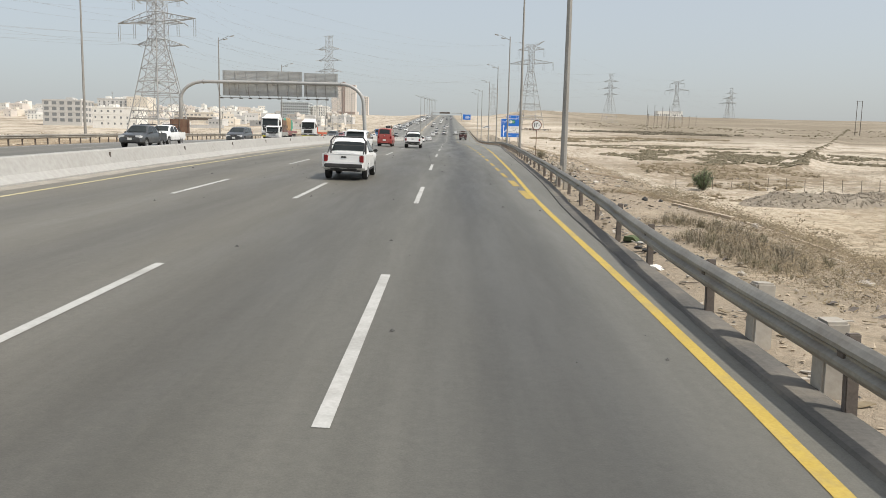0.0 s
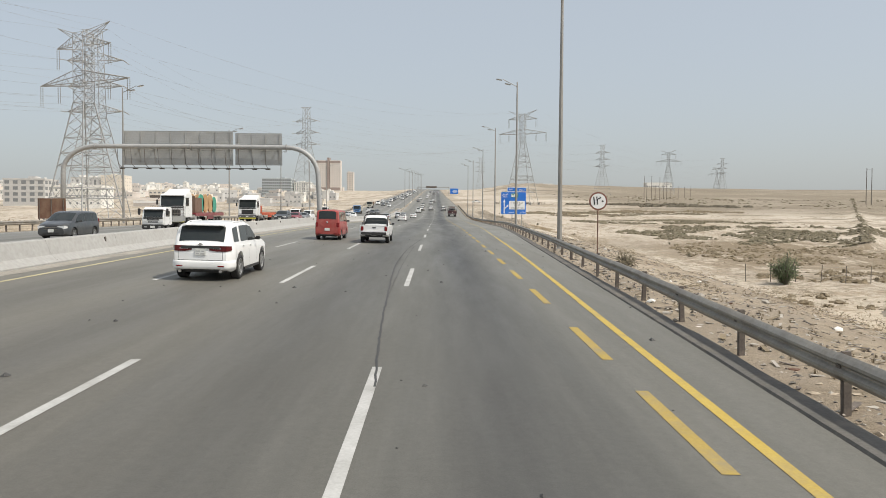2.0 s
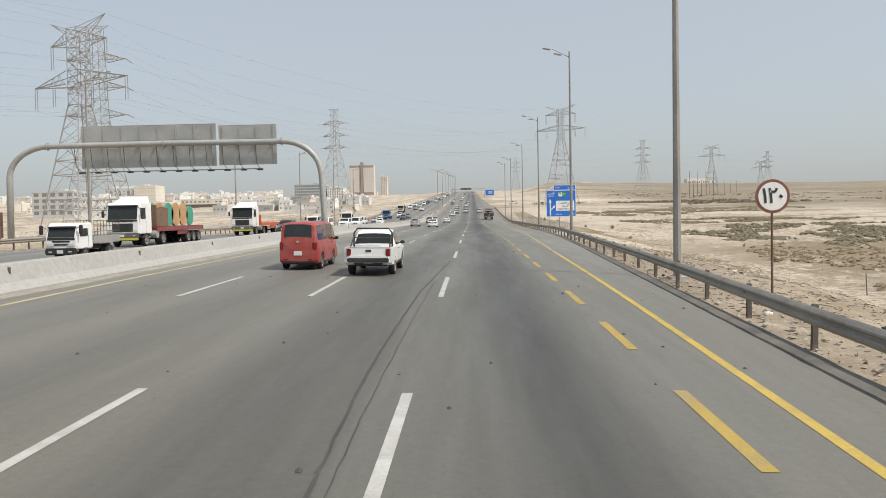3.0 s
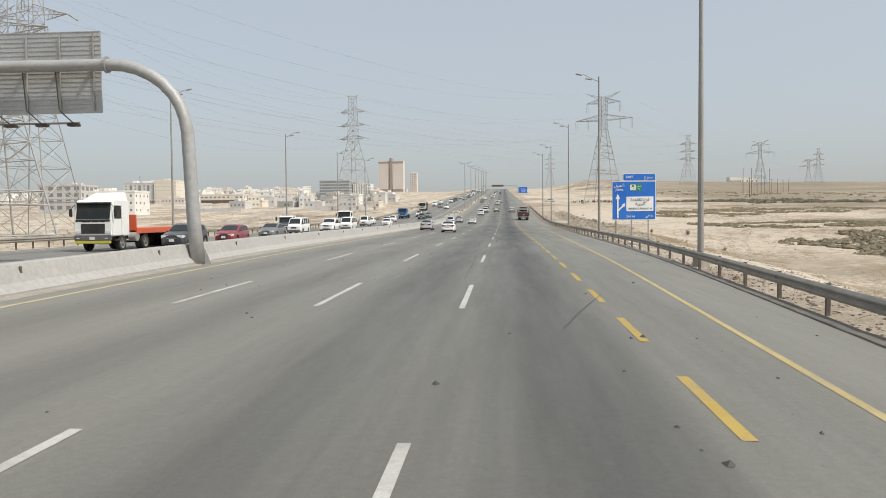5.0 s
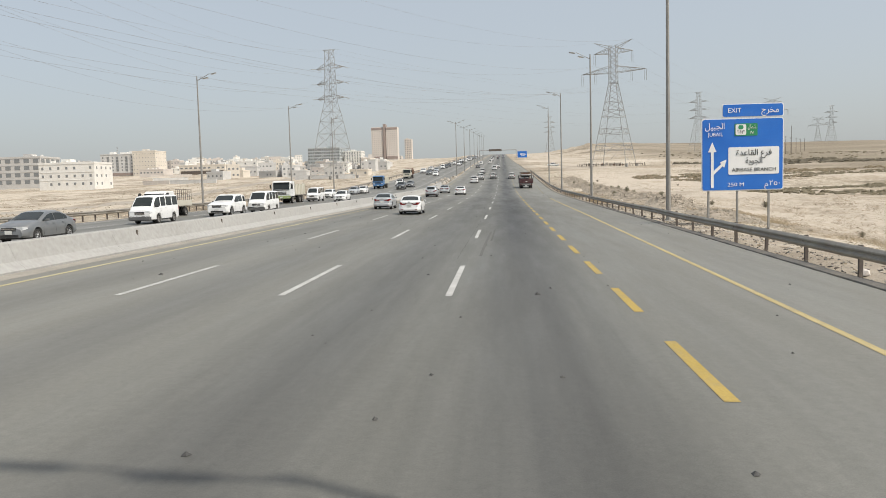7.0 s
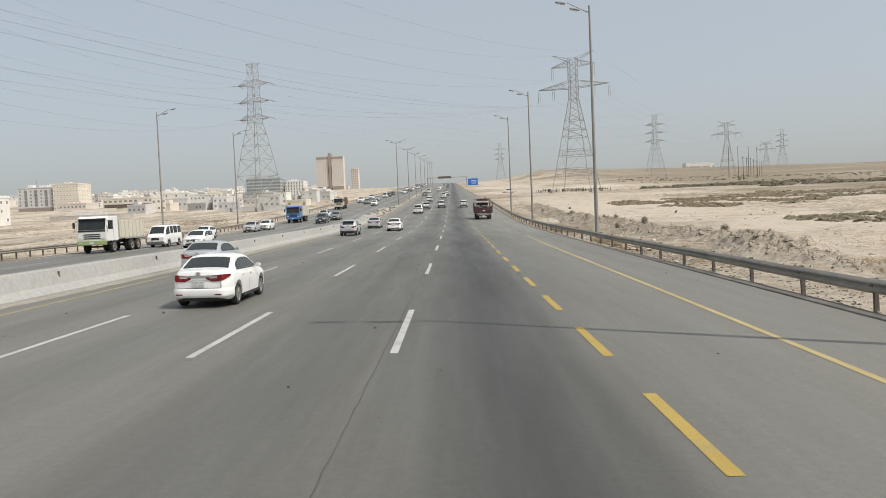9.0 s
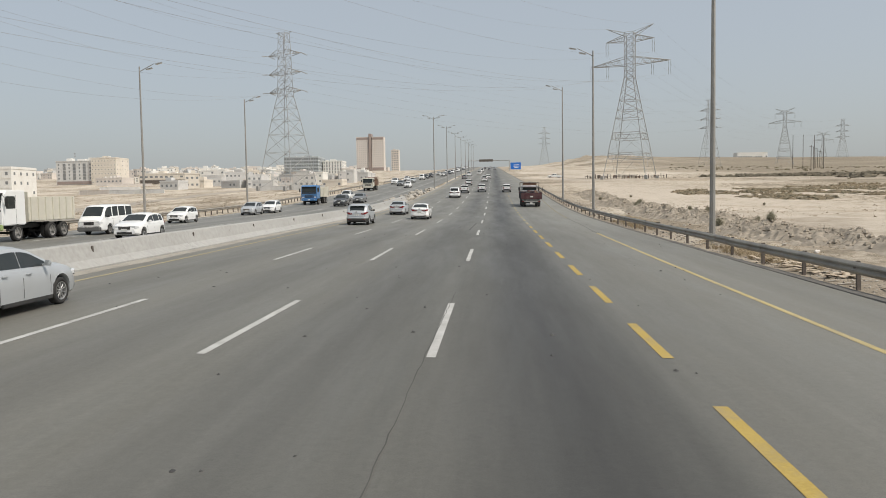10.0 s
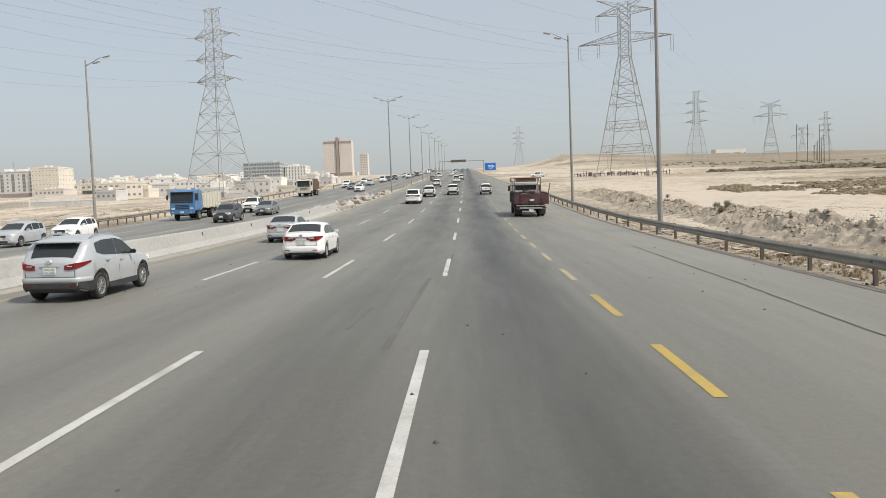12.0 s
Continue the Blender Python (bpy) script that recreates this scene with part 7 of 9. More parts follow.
# going our way
put(car("suv", P_WHITE, "white family SUV with dark glass and red tail lamp band", "suv", True, True), at(-6.3, 61.5))
saloon = put(car("sedan", P_WHITE, "white saloon car with red wrap-round tail lamps", "car", True, True), at(-6.15, 195.2))
copy_thing(saloon, at(-6.01, 266.4))
silver = put(car("sedan", P_SILVER, "silver-grey saloon car with red tail lamps"), at(-9.56, 277.5))
copy_thing(silver, at(-10.2, 207.3))
put(car("crossover", P_SILVER, "silver crossover car with dark lower trim", "suv", True, True), at(-9.9, 254.5))
truck = put(stake_truck(), at(6.2, 301.5) @ Matrix.Scale(1.12, 4))
pick = put(car("pickup", P_WHITE, "white double-cab pickup with open bed", "pickup truck"), at(-3.38, 33.5))
put(car("van", P_VANRED, "red van with dark rear window", "van"), at(-6.3, 89.0))
for x, y in ((-3.0, 86.2), (-1.5, 359.5), (3.8, 358.8), (-5.0, 352.8), (-0.9, 470)):
    copy_thing(pick, at(x, y))

# oncoming
A, B, C = -20.7, -24.4, -28.0
put(car("pickup", P_DARK, "dark grey pickup facing the camera's way", "pickup truck"), at(-22.6, 58.8, False, 5.25))
copy_thing(pick, at(B + 0.2, 68.0, False, 5.25))
put(car("minivan", P_DARK, "dark green-grey people carrier", "minivan"), at(A - 1.0, 83.5, False, 4.75))
put(light_truck(P_WHITE, M_GALV, "white light truck with a caged flatbed"), at(A, 97.2, False, 4.95))
put(tractor_trailer(P_WHITE, P_RED, "white articulated lorry carrying cable drums on a red trailer", "drums"), at(B - 0.2, 113.0, False, 13.5))
put(tractor_trailer(P_WHITE, P_ORANGE, "white tractor unit with an empty orange flatbed trailer", "none"), at(B, 142.0, False, 13.5))
put(car("crossover", P_DARK, "dark grey crossover car with tinted glass", "suv"), at(A, 145.0, False, 4.41))
put(car("hatchback", P_RED, "dark red hatchback car, clean paint"), at(A + 0.1, 154.2, False, 4.1))
grey_sedan = put(car("sedan", P_GREY, "grey saloon car with tinted glass"), at(A - 1.2, 169.0, False, 4.62))
white_van = put(car("van", P_WHITE, "white minibus with a grey bumper and dark windows", "van"), at(B + 0.5, 186.4, False, 4.85))
put(light_truck(P_WHITE, P_BEIGE, "white light truck with beige side boards"), at(C - 0.3, 199.0, False, 4.95) @ Matrix.Scale(1.15, 4))
white_suv = put(car("suv", P_WHITE, "white off-road car with roof rails", "suv"), at(A - 1.9, 197.6, False, 5.1))
copy_thing(white_van, at(A - 0.6, 204.0, False, 4.85))
put(tipper(P_WHITE, P_BEIGE, "white delivery truck with a lime bumper", 7.6, False, P_LIME), at(C, 235.5, False, 7.6))
white_hatch = put(car("hatchback", P_WHITE, "white compact car with dark windows"), at(A, 237.5, False, 4.1))
copy_thing(white_van, at(B - 1.4, 243.0, False, 4.85))
copy_thing(pick, at(B + 0.5, 322.0, False, 5.25))
copy_thing(white_hatch, at(C, 262.0, False, 4.1))
put(car("hatchback", P_SILVER, "silver compact car with dark windows"), at(C + 0.6, 281.0, False, 4.1))
copy_thing(white_hatch, at(C + 1.4, 286.4, False, 4.1))
put(tipper(P_BLUE, P_BEIGE, "blue tipper truck with a ribbed beige body", 8.2), at(C + 0.9, 310.5, False, 8.2))
put(car("crossover", P_DARK, "dark blue-grey crossover car", "suv"), at(A - 0.5, 303.8, False, 4.41))
copy_thing(grey_sedan, at(A + 0.2, 315.0, False, 4.62))
put(tipper(P_BEIGE, P_BROWN, "cream truck with a brown tarpaulin cover", 8.2, True), at(C, 372.0, False, 8.2))
copy_thing(white_suv, at(-6.0, 332.0))
# far traffic on both carriageways
rf = random.Random(21)
pool = []
for k, p, lab, cat in (("hatchback", P_WHITE, "white compact car far up the road", "car"), ("sedan", P_GREY, "grey saloon car far up the road", "car"), ("suv", P_WHITE, "white off-road car far up the road", "suv"),
                       ("sedan", P_SILVER, "silver saloon car far up the road", "car"), ("pickup", P_WHITE, "white pickup far up the road", "pickup truck"), ("van", P_WHITE, "white minibus far up the road", "van"), ("crossover", P_DARK, "dark crossover far up the road", "suv")):
    pool.append(put(car(k, p, lab, cat, False), at(rf.choice((A, B, C)), 388 + 16 * len(pool), False, 4.6)))
for i in range(26):
    y = 502 + i * 19 + rf.uniform(-6, 6)
    copy_thing(rf.choice(pool), at(rf.choice((A, B, C)), y, False, 4.6))
for i in range(13):
    y = 400 + i * 40 + rf.uniform(-12, 12)
    copy_thing(rf.choice(pool), at(rf.choice((-1.9, -5.7, -9.5, 1.95)), y))
# a pickup out on the desert track
copy_thing(pick, pose(26.5, 487.0, land_z(26.5, 487.0) - 0.02, 0, 0, 82))

# ---------- buildings ----------
W_CREAM = surface("cream_render", (0.68, 0.62, 0.53), (0.74, 0.68, 0.59), 0.08, 0.85, grain=1.5, bumps=0.0, dirt=(0.45, 0.39, 0.30), dirt_amount=0.4)
W_WHITE = surface("white_render", (0.74, 0.72, 0.67), (0.80, 0.78, 0.73), 0.1, 0.85, grain=1.5, bumps=0.0, dirt=(0.5, 0.45, 0.37), dirt_amount=0.35)
W_GREY = surface("grey_render", (0.56, 0.55, 0.53), (0.63, 0.62, 0.595), 0.1, 0.85, grain=1.5, bumps=0.0, dirt=(0.34, 0.31, 0.27), dirt_amount=0.4)
W_TAN = surface("tan_cladding", (0.62, 0.565, 0.51), (0.67, 0.615, 0.56), 0.05, 0.75, grain=1.0, bumps=0.0)
# louvres and tower panes are paled: haze is put into their base colours
W_LOUVRE = surface("dark_louvres", (0.28, 0.225, 0.20), (0.33, 0.27, 0.24), 0.05, 0.7, grain=1.0, bumps=0.0)
W_STRIP = surface("grey_glazing", (0.20, 0.205, 0.205), (0.25, 0.255, 0.25), 0.1, 0.3, grain=1.0, bumps=0.0)
W_PALEPANE = surface("haze_pale_panes", (0.47, 0.44, 0.405), (0.52, 0.485, 0.445), 0.1, 0.4, grain=1.0, bumps=0.0)
W_DARKGLASS = surface("grey_green_curtain_wall", (0.40, 0.43, 0.435), (0.46, 0.49, 0.49), 0.06, 0.3, grain=1.0, bumps=0.0)
W_BARE = surface("bare_concrete_frame", (0.50, 0.485, 0.46), (0.57, 0.555, 0.525), 0.1, 0.9, grain=1.5, bumps=0.0)
# window glass is lightened too, with haze put into its tint
M_PANE = glass_mat("window_glass", (0.24, 0.25, 0.25), 0.15)


def window_mesh(w, h, key={}):
    """A recessed pane with frame and sill; made once for each size."""
    k = (w, h)
    if k not in key:
        bm = bmesh.new()
        box(bm, 0, 0.03, 0, w, 0.10, h)
        me = bpy.data.meshes.new("window")
        bm.to_mesh(me)
        bm.free()
        me.materials.append(M_PANE)
        key[k] = me
    return key[k]


def building(name, x0, x1, y, depth, z0, z1, wall, label, category, floors=4, cols=6, win=(1.5, 1.6), skip=0.0, ground_dark=False, roof_box=True, seed=1, side_cols=0, turn=0.0, joined=False):
    """A block with parapet, string courses, stair head and windows on the sides that face the road."""
    rnd = random.Random(seed)
    w, h = x1 - x0, z1 - z0
    b = None if joined else new(name)
    spot = pose((x0 + x1) / 2, y, z0, 0, 0, turn)
    if b:
        b.matrix_basis = spot
    bm = bmesh.new()
    box(bm, 0, depth / 2, -4, w, depth, h + 4, None, 0.06)
    if not joined:
        part("wall", bm, wall, b)
        bm = bmesh.new()
    for sx, sy, cx, cy in ((w + 0.3, 0.35, 0, 0.0), (w + 0.3, 0.35, 0, depth), (0.35, depth, -w / 2, depth / 2), (0.35, depth, w / 2, depth / 2)):
        box(bm, cx, cy, h - 0.02, sx, sy, 1.0)
    if not joined:
        part("parapet", bm, wall, b)
    fh = h / floors
    for f in range(1, 1 if joined else floors):
        bm = bmesh.new()
        box(bm, 0, -0.05, f * fh - 0.12, w + 0.12, 0.16, 0.22)
        part("string_course", bm, wall, b)
    if roof_box:
        if not joined:
            bm = bmesh.new()
        box(bm, rnd.uniform(-w / 4, w / 4), depth * 0.5, h, min(5, w * 0.3), min(5, depth * 0.4), 2.8, None, 0.05)
        if not joined:
            part("stair_head", bm, wall, b)
        for k in range(0 if joined else 3):
            bm = bmesh.new()
            xx = rnd.uniform(-w / 2 + 1, w / 2 - 1)
            rod(bm, (xx, depth * 0.3, h), (xx, depth * 0.3, h + 1.9), 0.8, 0.8, 12)
            part("water_tank", bm, W_WHITE, b, "white rooftop water tank")
    if joined:
        b = part(name, bm, wall)
        b.matrix_basis = spot
        bm = bmesh.new()
        for f in range(floors):
            for c in range(cols):
                if rnd.random() >= skip:
                    box(bm, -w / 2 + w * (c + 0.5) / cols, -0.03, f * fh + fh * 0.34, win[0], 0.10, win[1])
        part("glazing", bm, M_PANE, b)["kind"] = "stuff"
        return tagged(b, label, category)
    me = window_mesh(*win)
    for f in range(floors):
        for c in range(cols):
            if rnd.random() < skip:
                continue
            x = -w / 2 + w * (c + 0.5) / cols
            shared("window", me, b, Matrix.Translation((x, -0.06, f * fh + fh * 0.34)))
        for c in range(side_cols):
            if rnd.random() < skip:
                continue
            shared("window", me, b, Matrix.Translation((w / 2 + 0.06, depth * (c + 0.5) / side_cols, f * fh + fh * 0.34)) @ Matrix.Rotation(math.pi / 2, 4, "Z"))
    if ground_dark:
        # shade of the arcade, added as a flat dark board before the wall
        bm = bmesh.new()
        box(bm, 0, -0.12, 0.2, w * 0.94, 0.2, fh * 0.8)
        part("arcade_shade", bm, M_POST, b, "flat dark board for the shade of the ground-floor arcade")
    return tagged(b, label, category)


building("apartment_block", -347.5, -325, 849, 24, 25.5, 47.5, W_CREAM, "cream block with small square windows and a plain parapet", "apartment block", 6, 8, (0.6, 0.75), seed=3, side_cols=5)
building("white_villa", -230, -201, 508, 18, 10.6, 22.4, W_WHITE, "white two-storey villa with small windows", "house", 3, 7, (1.1, 1.3), 0.15, seed=4, side_cols=4)
building("unfinished_block", -290, -262, 562, 20, 13.0, 29.0, W_BARE, "unfinished grey concrete block with open window holes", "apartment block", 4, 5, (3.2, 2.2), seed=5, side_cols=4)
building("office_block", -199, -166, 930, 30, 30.5, 49.5, W_DARKGLASS, "wide grey-green glazed office block under a roof frame", "office block", 6, 14, (1.9, 1.8), seed=6, roof_box=True, side_cols=8)
building("office_block", -165, -146, 945, 22, 31.0, 46.0, W_WHITE, "pale office block with vertical fins", "office block", 5, 7, (0.9, 2.4), seed=7, side_cols=4)
building("showroom", -273, -233, 780, 22, 22.5, 30.0, W_CREAM, "low cream showroom with a dark ground-floor arcade", "showroom", 2, 10, (2.2, 1.3), 0.1, True, seed=8, side_cols=3)
building("showroom", -232, -212, 800, 22, 23.0, 33.0, W_WHITE, "white shop building with a stepped roof", "showroom", 3, 5, (1.4, 1.4), 0.2, True, seed=9)
building("warehouse", -318, -296, 800, 20, 24.0, 28.2, W_TAN, "low sand-coloured building with a row of openings", "warehouse", 1, 7, (1.4, 1.3), 0.1, seed=10)
building("white_shed", 366, 410, 1390, 20, land_z(388, 1390) - 1.0, land_z(388, 1390) + 9.5, W_WHITE, "long low white building on the desert ridge", "shed", 1, 12, (2.2, 2.4), 0.2, roof_box=False, seed=11)
building("white_shed", 130, 142, 985, 10, 44.0, 48.0, W_WHITE, "small pale hut on the sandy ridge", "shed", 1, 3, (1.2, 1.4), 0.0, roof_box=False, seed=12)


def grey_block(x, y, z):
    """Five-storey block: three tall glazed strips between columns of small windows, plant and a mast on the roof."""
    b = new("apartment_block")
    b.location = (x, y, z)
    W, D, H = 33.0, 22.0, 20.0
    bm = bmesh.new()
    box(bm, 0, D / 2, -3, W, D, H + 3, None, 0.06)
    part("wall", bm, W_GREY, b)
    bm = bmesh.new()
    box(bm, 0, -0.05, 0.2, W - 1.5, 0.5, 2.6)
    part("shopfront", bm, W_LOUVRE, b, "dark glazed ground floor")
    bm = bmesh.new()
    box(bm, 0, D / 2, H, W + 0.6, D + 0.6, 0.7, None, 0.05)
    part("parapet", bm, W_GREY, b)
    for cx in (-9.0, 0.0, 9.0):
        bm = bmesh.new()
        box(bm, cx, 0.0, 4.2, 2.4, 0.4, 14.2)
        strip_ = part("window_strip", bm, W_STRIP, b, "tall dark glazed strip")
        for f in range(5):
            bm = bmesh.new()
            box(bm, cx, -0.24, 6.6 + f * 2.9, 2.4, 0.14, 0.22)
            part("transom", bm, W_GREY, strip_)
    me = window_mesh(1.2, 1.5)
    for cx in (-14.2, -4.6, 4.6, 14.2):
        for f in range(5):
            shared("window", me, b, Matrix.Translation((cx, -0.04, 4.6 + f * 3.0)))
    for cx, w, h in ((-8, 5, 2.6), (3, 7, 2.0), (11, 4, 3.0)):
        bm = bmesh.new()
        box(bm, cx, 9, H + 0.6, w, 5, h, None, 0.05)
        part("roof_box", bm, W_WHITE, b)
    bm = bmesh.new()
    rod(bm, (-4, 9, H), (-4, 9, H + 9), 0.22, 0.12, 6)
    for k in (4.5, 6.0, 7.5):
        box(bm, -4, 9, H + k, 1.5, 0.3, 0.5)
    part("mast", bm, M_GALV, b, "grey roof mast with panel aerials")
    tagged(b, "pale grey five-storey block with three tall dark glazed strips", "apartment block")


def tower_block():
    t = new("tower_block")
    t.location = (-176, 1310, 50)
    H = 50
    for s in (-1, 1):
        bm = bmesh.new()
        box(bm, s * 11.2, 8, -4, 17.5, 16, H + 4, None, 0.08)
        wing = part("wing", bm, W_TAN, t, "tan clad tower wing")
        bm = bmesh.new()
        box(bm, s * 11.2, -0.15, H - 4.0, 16.4, 0.5, 3.2)
        part("louvre_band", bm, W_LOUVRE, wing, "dark louvred top band")
        bm = bmesh.new()
        box(bm, s * 11.2, -0.15, 2.0, 16.4, 0.5, 4.0)
        part("louvre_band", bm, W_LOUVRE, wing, "dark louvred base band")
        for f in range(12):
            bm = bmesh.new()
            box(bm, s * 11.2, -0.04, 7.6 + f * 3.1, 16.2, 0.10, 0.18)
            part("string_course", bm, W_TAN, wing)
    bm = bmesh.new()
    box(bm, 0, 7, -4, 3.6, 17, H + 8.5, None, 0.1)
    part("stair_core", bm, W_LOUVRE, t, "dark brown central core")
    me = window_mesh(1.3, 1.5).copy()
    me.materials[0] = W_PALEPANE
    for s in (-1, 1):
        for f in range(12):
            for c in range(6):
                shared("window", me, t, Matrix.Translation((s * 11.2 - 7.0 + c * 2.8, -0.10, 8.2 + f * 3.1)))
    tagged(t, "tan twin-wing tower block with a dark central core", "tower block")


grey_block(-363.5, 851, 25.5)
tower_block()
building("tower_block", -150, -139, 1345, 16, 52, 82, W_TAN, "slimmer tan tower block behind", "tower block", 9, 4, (1.4, 1.6), seed=14)

# houses of the town, stepping up behind
rc = random.Random(31)
for i in range(300):
    y = 720 + 900 * rc.random() ** 0.8
    x = -rc.uniform(0.10, 0.80) * (y - 60) - 40
    if -395 < x < -195 and y < 870:
        continue
    if -205 < x < -130 and y < 1400:
        continue
    w, h = rc.uniform(6, 17), rc.choice((4.0, 5.0, 6.5, 7, 7.5, 9.5, 11.5))
    z = land_z(x, y + 6)
    depth, wall, boxed, turn = rc.uniform(9, 15), rc.choice((W_CREAM, W_WHITE, W_WHITE, W_WHITE, W_TAN, W_GREY)), rc.random() < 0.6, rc.uniform(-20, 20)
    if i % 4 < 3 or y < 900:
        building("town_house", x, x + w, y, depth, z, z + h, wall, "flat-roofed town house in pale render", "house", max(2, int(h / 3.3)), max(2, int(w / 3.0)), (1.1, 1.2), 0.25, False, boxed, i + 40, 0, turn, True)


# low houses and yards on the slope between the big blocks and the highway
near_town = []
while len(near_town) < 105:
    y = rc.uniform(640, 1180)
    x = -rc.uniform(0.135, 0.36) * y
    if x > -78 or (-385 < x < -205 and y < 880) or (-205 < x < -160 and 905 < y < 975) or any(abs(x - u) < 15 and abs(y - v) < 17 for u, v in near_town):
        continue
    near_town.append((x, y))
    w, h = rc.uniform(6, 15), rc.choice((3.2, 3.6, 4.2, 6.0, 7.0, 8.5))
    z = land_z(x, y + 5)
    building("town_house", x, x + w, y, rc.uniform(8, 13), z, z + h, rc.choice((W_CREAM, W_WHITE, W_TAN, W_GREY, W_GREY, W_BARE)), "low flat-roofed house in dusty render", "house", max(1, int(h / 3.2)), max(2, int(w / 2.8)), (1.3, 1.3), 0.2, False, rc.random() < 0.5, len(near_town) + 700, 0, rc.uniform(-25, 25), True)


def yard_wall(x, y, length, turn, material):
    bm = bmesh.new()
    box(bm, 0, 0, -1.5, length, 0.3, 3.5, None, 0.04)
    box(bm, 0, 0, 2.0, length + 0.1, 0.42, 0.12)
    for k in range(int(length / 5) + 1):
        box(bm, -length / 2 + 5 * k, 0, -1.5, 0.45, 0.45, 3.7)
    ob = part("yard_wall", bm, material)
    ob.matrix_basis = pose(x, y, land_z(x, y), 0, 0, turn)
    tagged(ob, "long dusty yard wall at the edge of the town", "wall", "yard walls")


for k_ in range(16):
    y_ = rc.uniform(560, 820)
    yard_wall(-rc.uniform(0.17, 0.36) * y_, y_, rc.uniform(16, 42), rc.uniform(-25, 25), rc.choice((W_TAN, W_CREAM, W_GREY, W_BARE)))


def graded_track():
    """A graded track that leaves for the town across the bleached plain."""
    run = curve_of([(120, -52), (200, -68), (260, -83), (362, -102), (486, -120), (675, -136), (820, -150)])
    rows = []
    for y in np.arange(120, 820, 4.0):
        w = 3.4 + 0.7 * noise.noise((y * 0.03, 2.0, 7.0))
        rows.append([(run(y) + k * w, y, max(land_z(run(y) + k * w, y), land_z(run(y) + k * w + 2, y + 2)) + (0.16 if abs(k) < 1 else -0.1)) for k in (-1, -0.8, -0.3, 0.3, 0.8, 1)])
    tagged(part("dirt_track", grid_mesh(rows), M_TRACK), "grey-brown graded track across the bleached plain", "track", kind="structure")


M_TRACK = surface("packed_grey_earth", (0.27, 0.238, 0.195), (0.36, 0.32, 0.265), 0.12, 0.95, grain=3, bumps=0.3, dirt=(0.44, 0.38, 0.30), dirt_amount=0.6)
graded_track()


# ---------- far signs, poles, panel ----------
def far_gantry():
    g = new("overhead_sign")
    g.location = (-3.7, 700, zr(700))
    bm = bmesh.new()
    for x in (-11.5, 15):
        rod(bm, (x, 0, -0.5), (x, 0, 6.6), 0.28, 0.24, 8)
    rod(bm, (-11.5, 0, 6.6), (15, 0, 6.6), 0.25, 0.25, 8)
    part("frame", bm, M_GALV, g)
    bm = bmesh.new()
    box(bm, 0, -0.35, 5.9, 9.0, 0.12, 1.5, None, 0.03)
    part("sign_board", bm, M_POST, g, "grey-brown overhead sign board")
    tagged(g, "far overhead sign on a steel frame across the road", "gantry")
    s = new("roadside_sign")
    s.location = (17.5, 776, zr(776))
    bm = bmesh.new()
    box(bm, 0, 0, -1.2, 7.6, 0.1, 6.0, None, 0.03)
    part("sign_board", bm, M_BLUE, s, "blue board")
    for x in (-2.8, 0, 2.8):
        bm = bmesh.new()
        box(bm, x, 0.15, -3.5, 0.15, 0.15, 6.5)
        part("post", bm, M_LAMP, s)
    for k, (a, w) in enumerate(((1.0, 3.0), (1.9, 4.6), (2.9, 4.0))):
        bm = bmesh.new()
        box(bm, 0.6, -0.06, a, w, 0.02, 0.35)
        part("text_bar", bm, M_SIGNWHITE, s, "white bar of writing")
    tagged(s, "far blue road sign beside the climbing road", "road sign")


far_gantry()

# timber poles of a local power line on the desert to the right
def timber_pole(x, y, h=10.5, twin=False):
    p = new("utility_pole")
    p.location = (x, y, land_z(x, y))
    for dx in ((-1.6, 1.6) if twin else (0,)):
        bm = bmesh.new()
        rod(bm, (dx, 0, -0.8), (dx, 0, h), 0.24 if twin else 0.17, 0.18 if twin else 0.12, 8)
        part("mast", bm, M_POST, p, "dark timber mast")
    if twin is not None:
        bm = bmesh.new()
        box(bm, 0, 0, h - 0.6, 4.4 if twin else 1.6, 0.12, 0.12)
        part("crossbar", bm, M_POST, p)
    tagged(p, "dark timber power pole standing on the desert", "utility pole", "timber power poles")


for x, y, tw in ((147, 585, None), (153, 588, None), (160, 592, None), (166.5, 597, None), (134, 530, False), (262, 506, True), (150, 568, False), (168, 610, False), (187, 655, False), (208, 704, False), (230, 756, False), (254, 812, False)):
    timber_pole(x, y, 16.5 if tw is None else 22.0 if tw else 10.5, tw)


def rust_panel():
    p = new("rusty_panel")
    p.location = (-40.6, 122, land_z(-40.6, 122))
    bm = bmesh.new()
    box(bm, 0, 0, 0.5, 3.0, 0.12, 2.2, None, 0.02)
    part("sheet", bm, M_RUST, p, "rust-brown sheet steel")
    for x in (-1.3, 0, 1.3):
        bm = bmesh.new()
        box(bm, x, -0.1, -0.4, 0.08, 0.08, 3.1)
        part("post", bm, M_POST, p)
    tagged(p, "rust-brown steel panel standing beyond the far guardrail", "panel")


rust_panel()

# clutter of small substation gear and low walls at the foot of the wide pylon
for i in range(22):
    x, y = rc.uniform(34, 60), rc.uniform(470, 490)
    bm = bmesh.new()
    s = rc.uniform(0.35, 0.9)
    box(bm, 0, 0, -0.5, s * 1.3, s, s * rc.uniform(0.6, 1.5) + 0.5, None, 0.05)
    ob = part("concrete_block", bm, rc.choice((M_RUBBLE, M_POST, M_RUBBLE, M_RUST)))
    ob.location = (x, y, land_z(x, y))
    tagged(ob, "weathered concrete block near the pylon foot", "block", "blocks near the pylon foot")


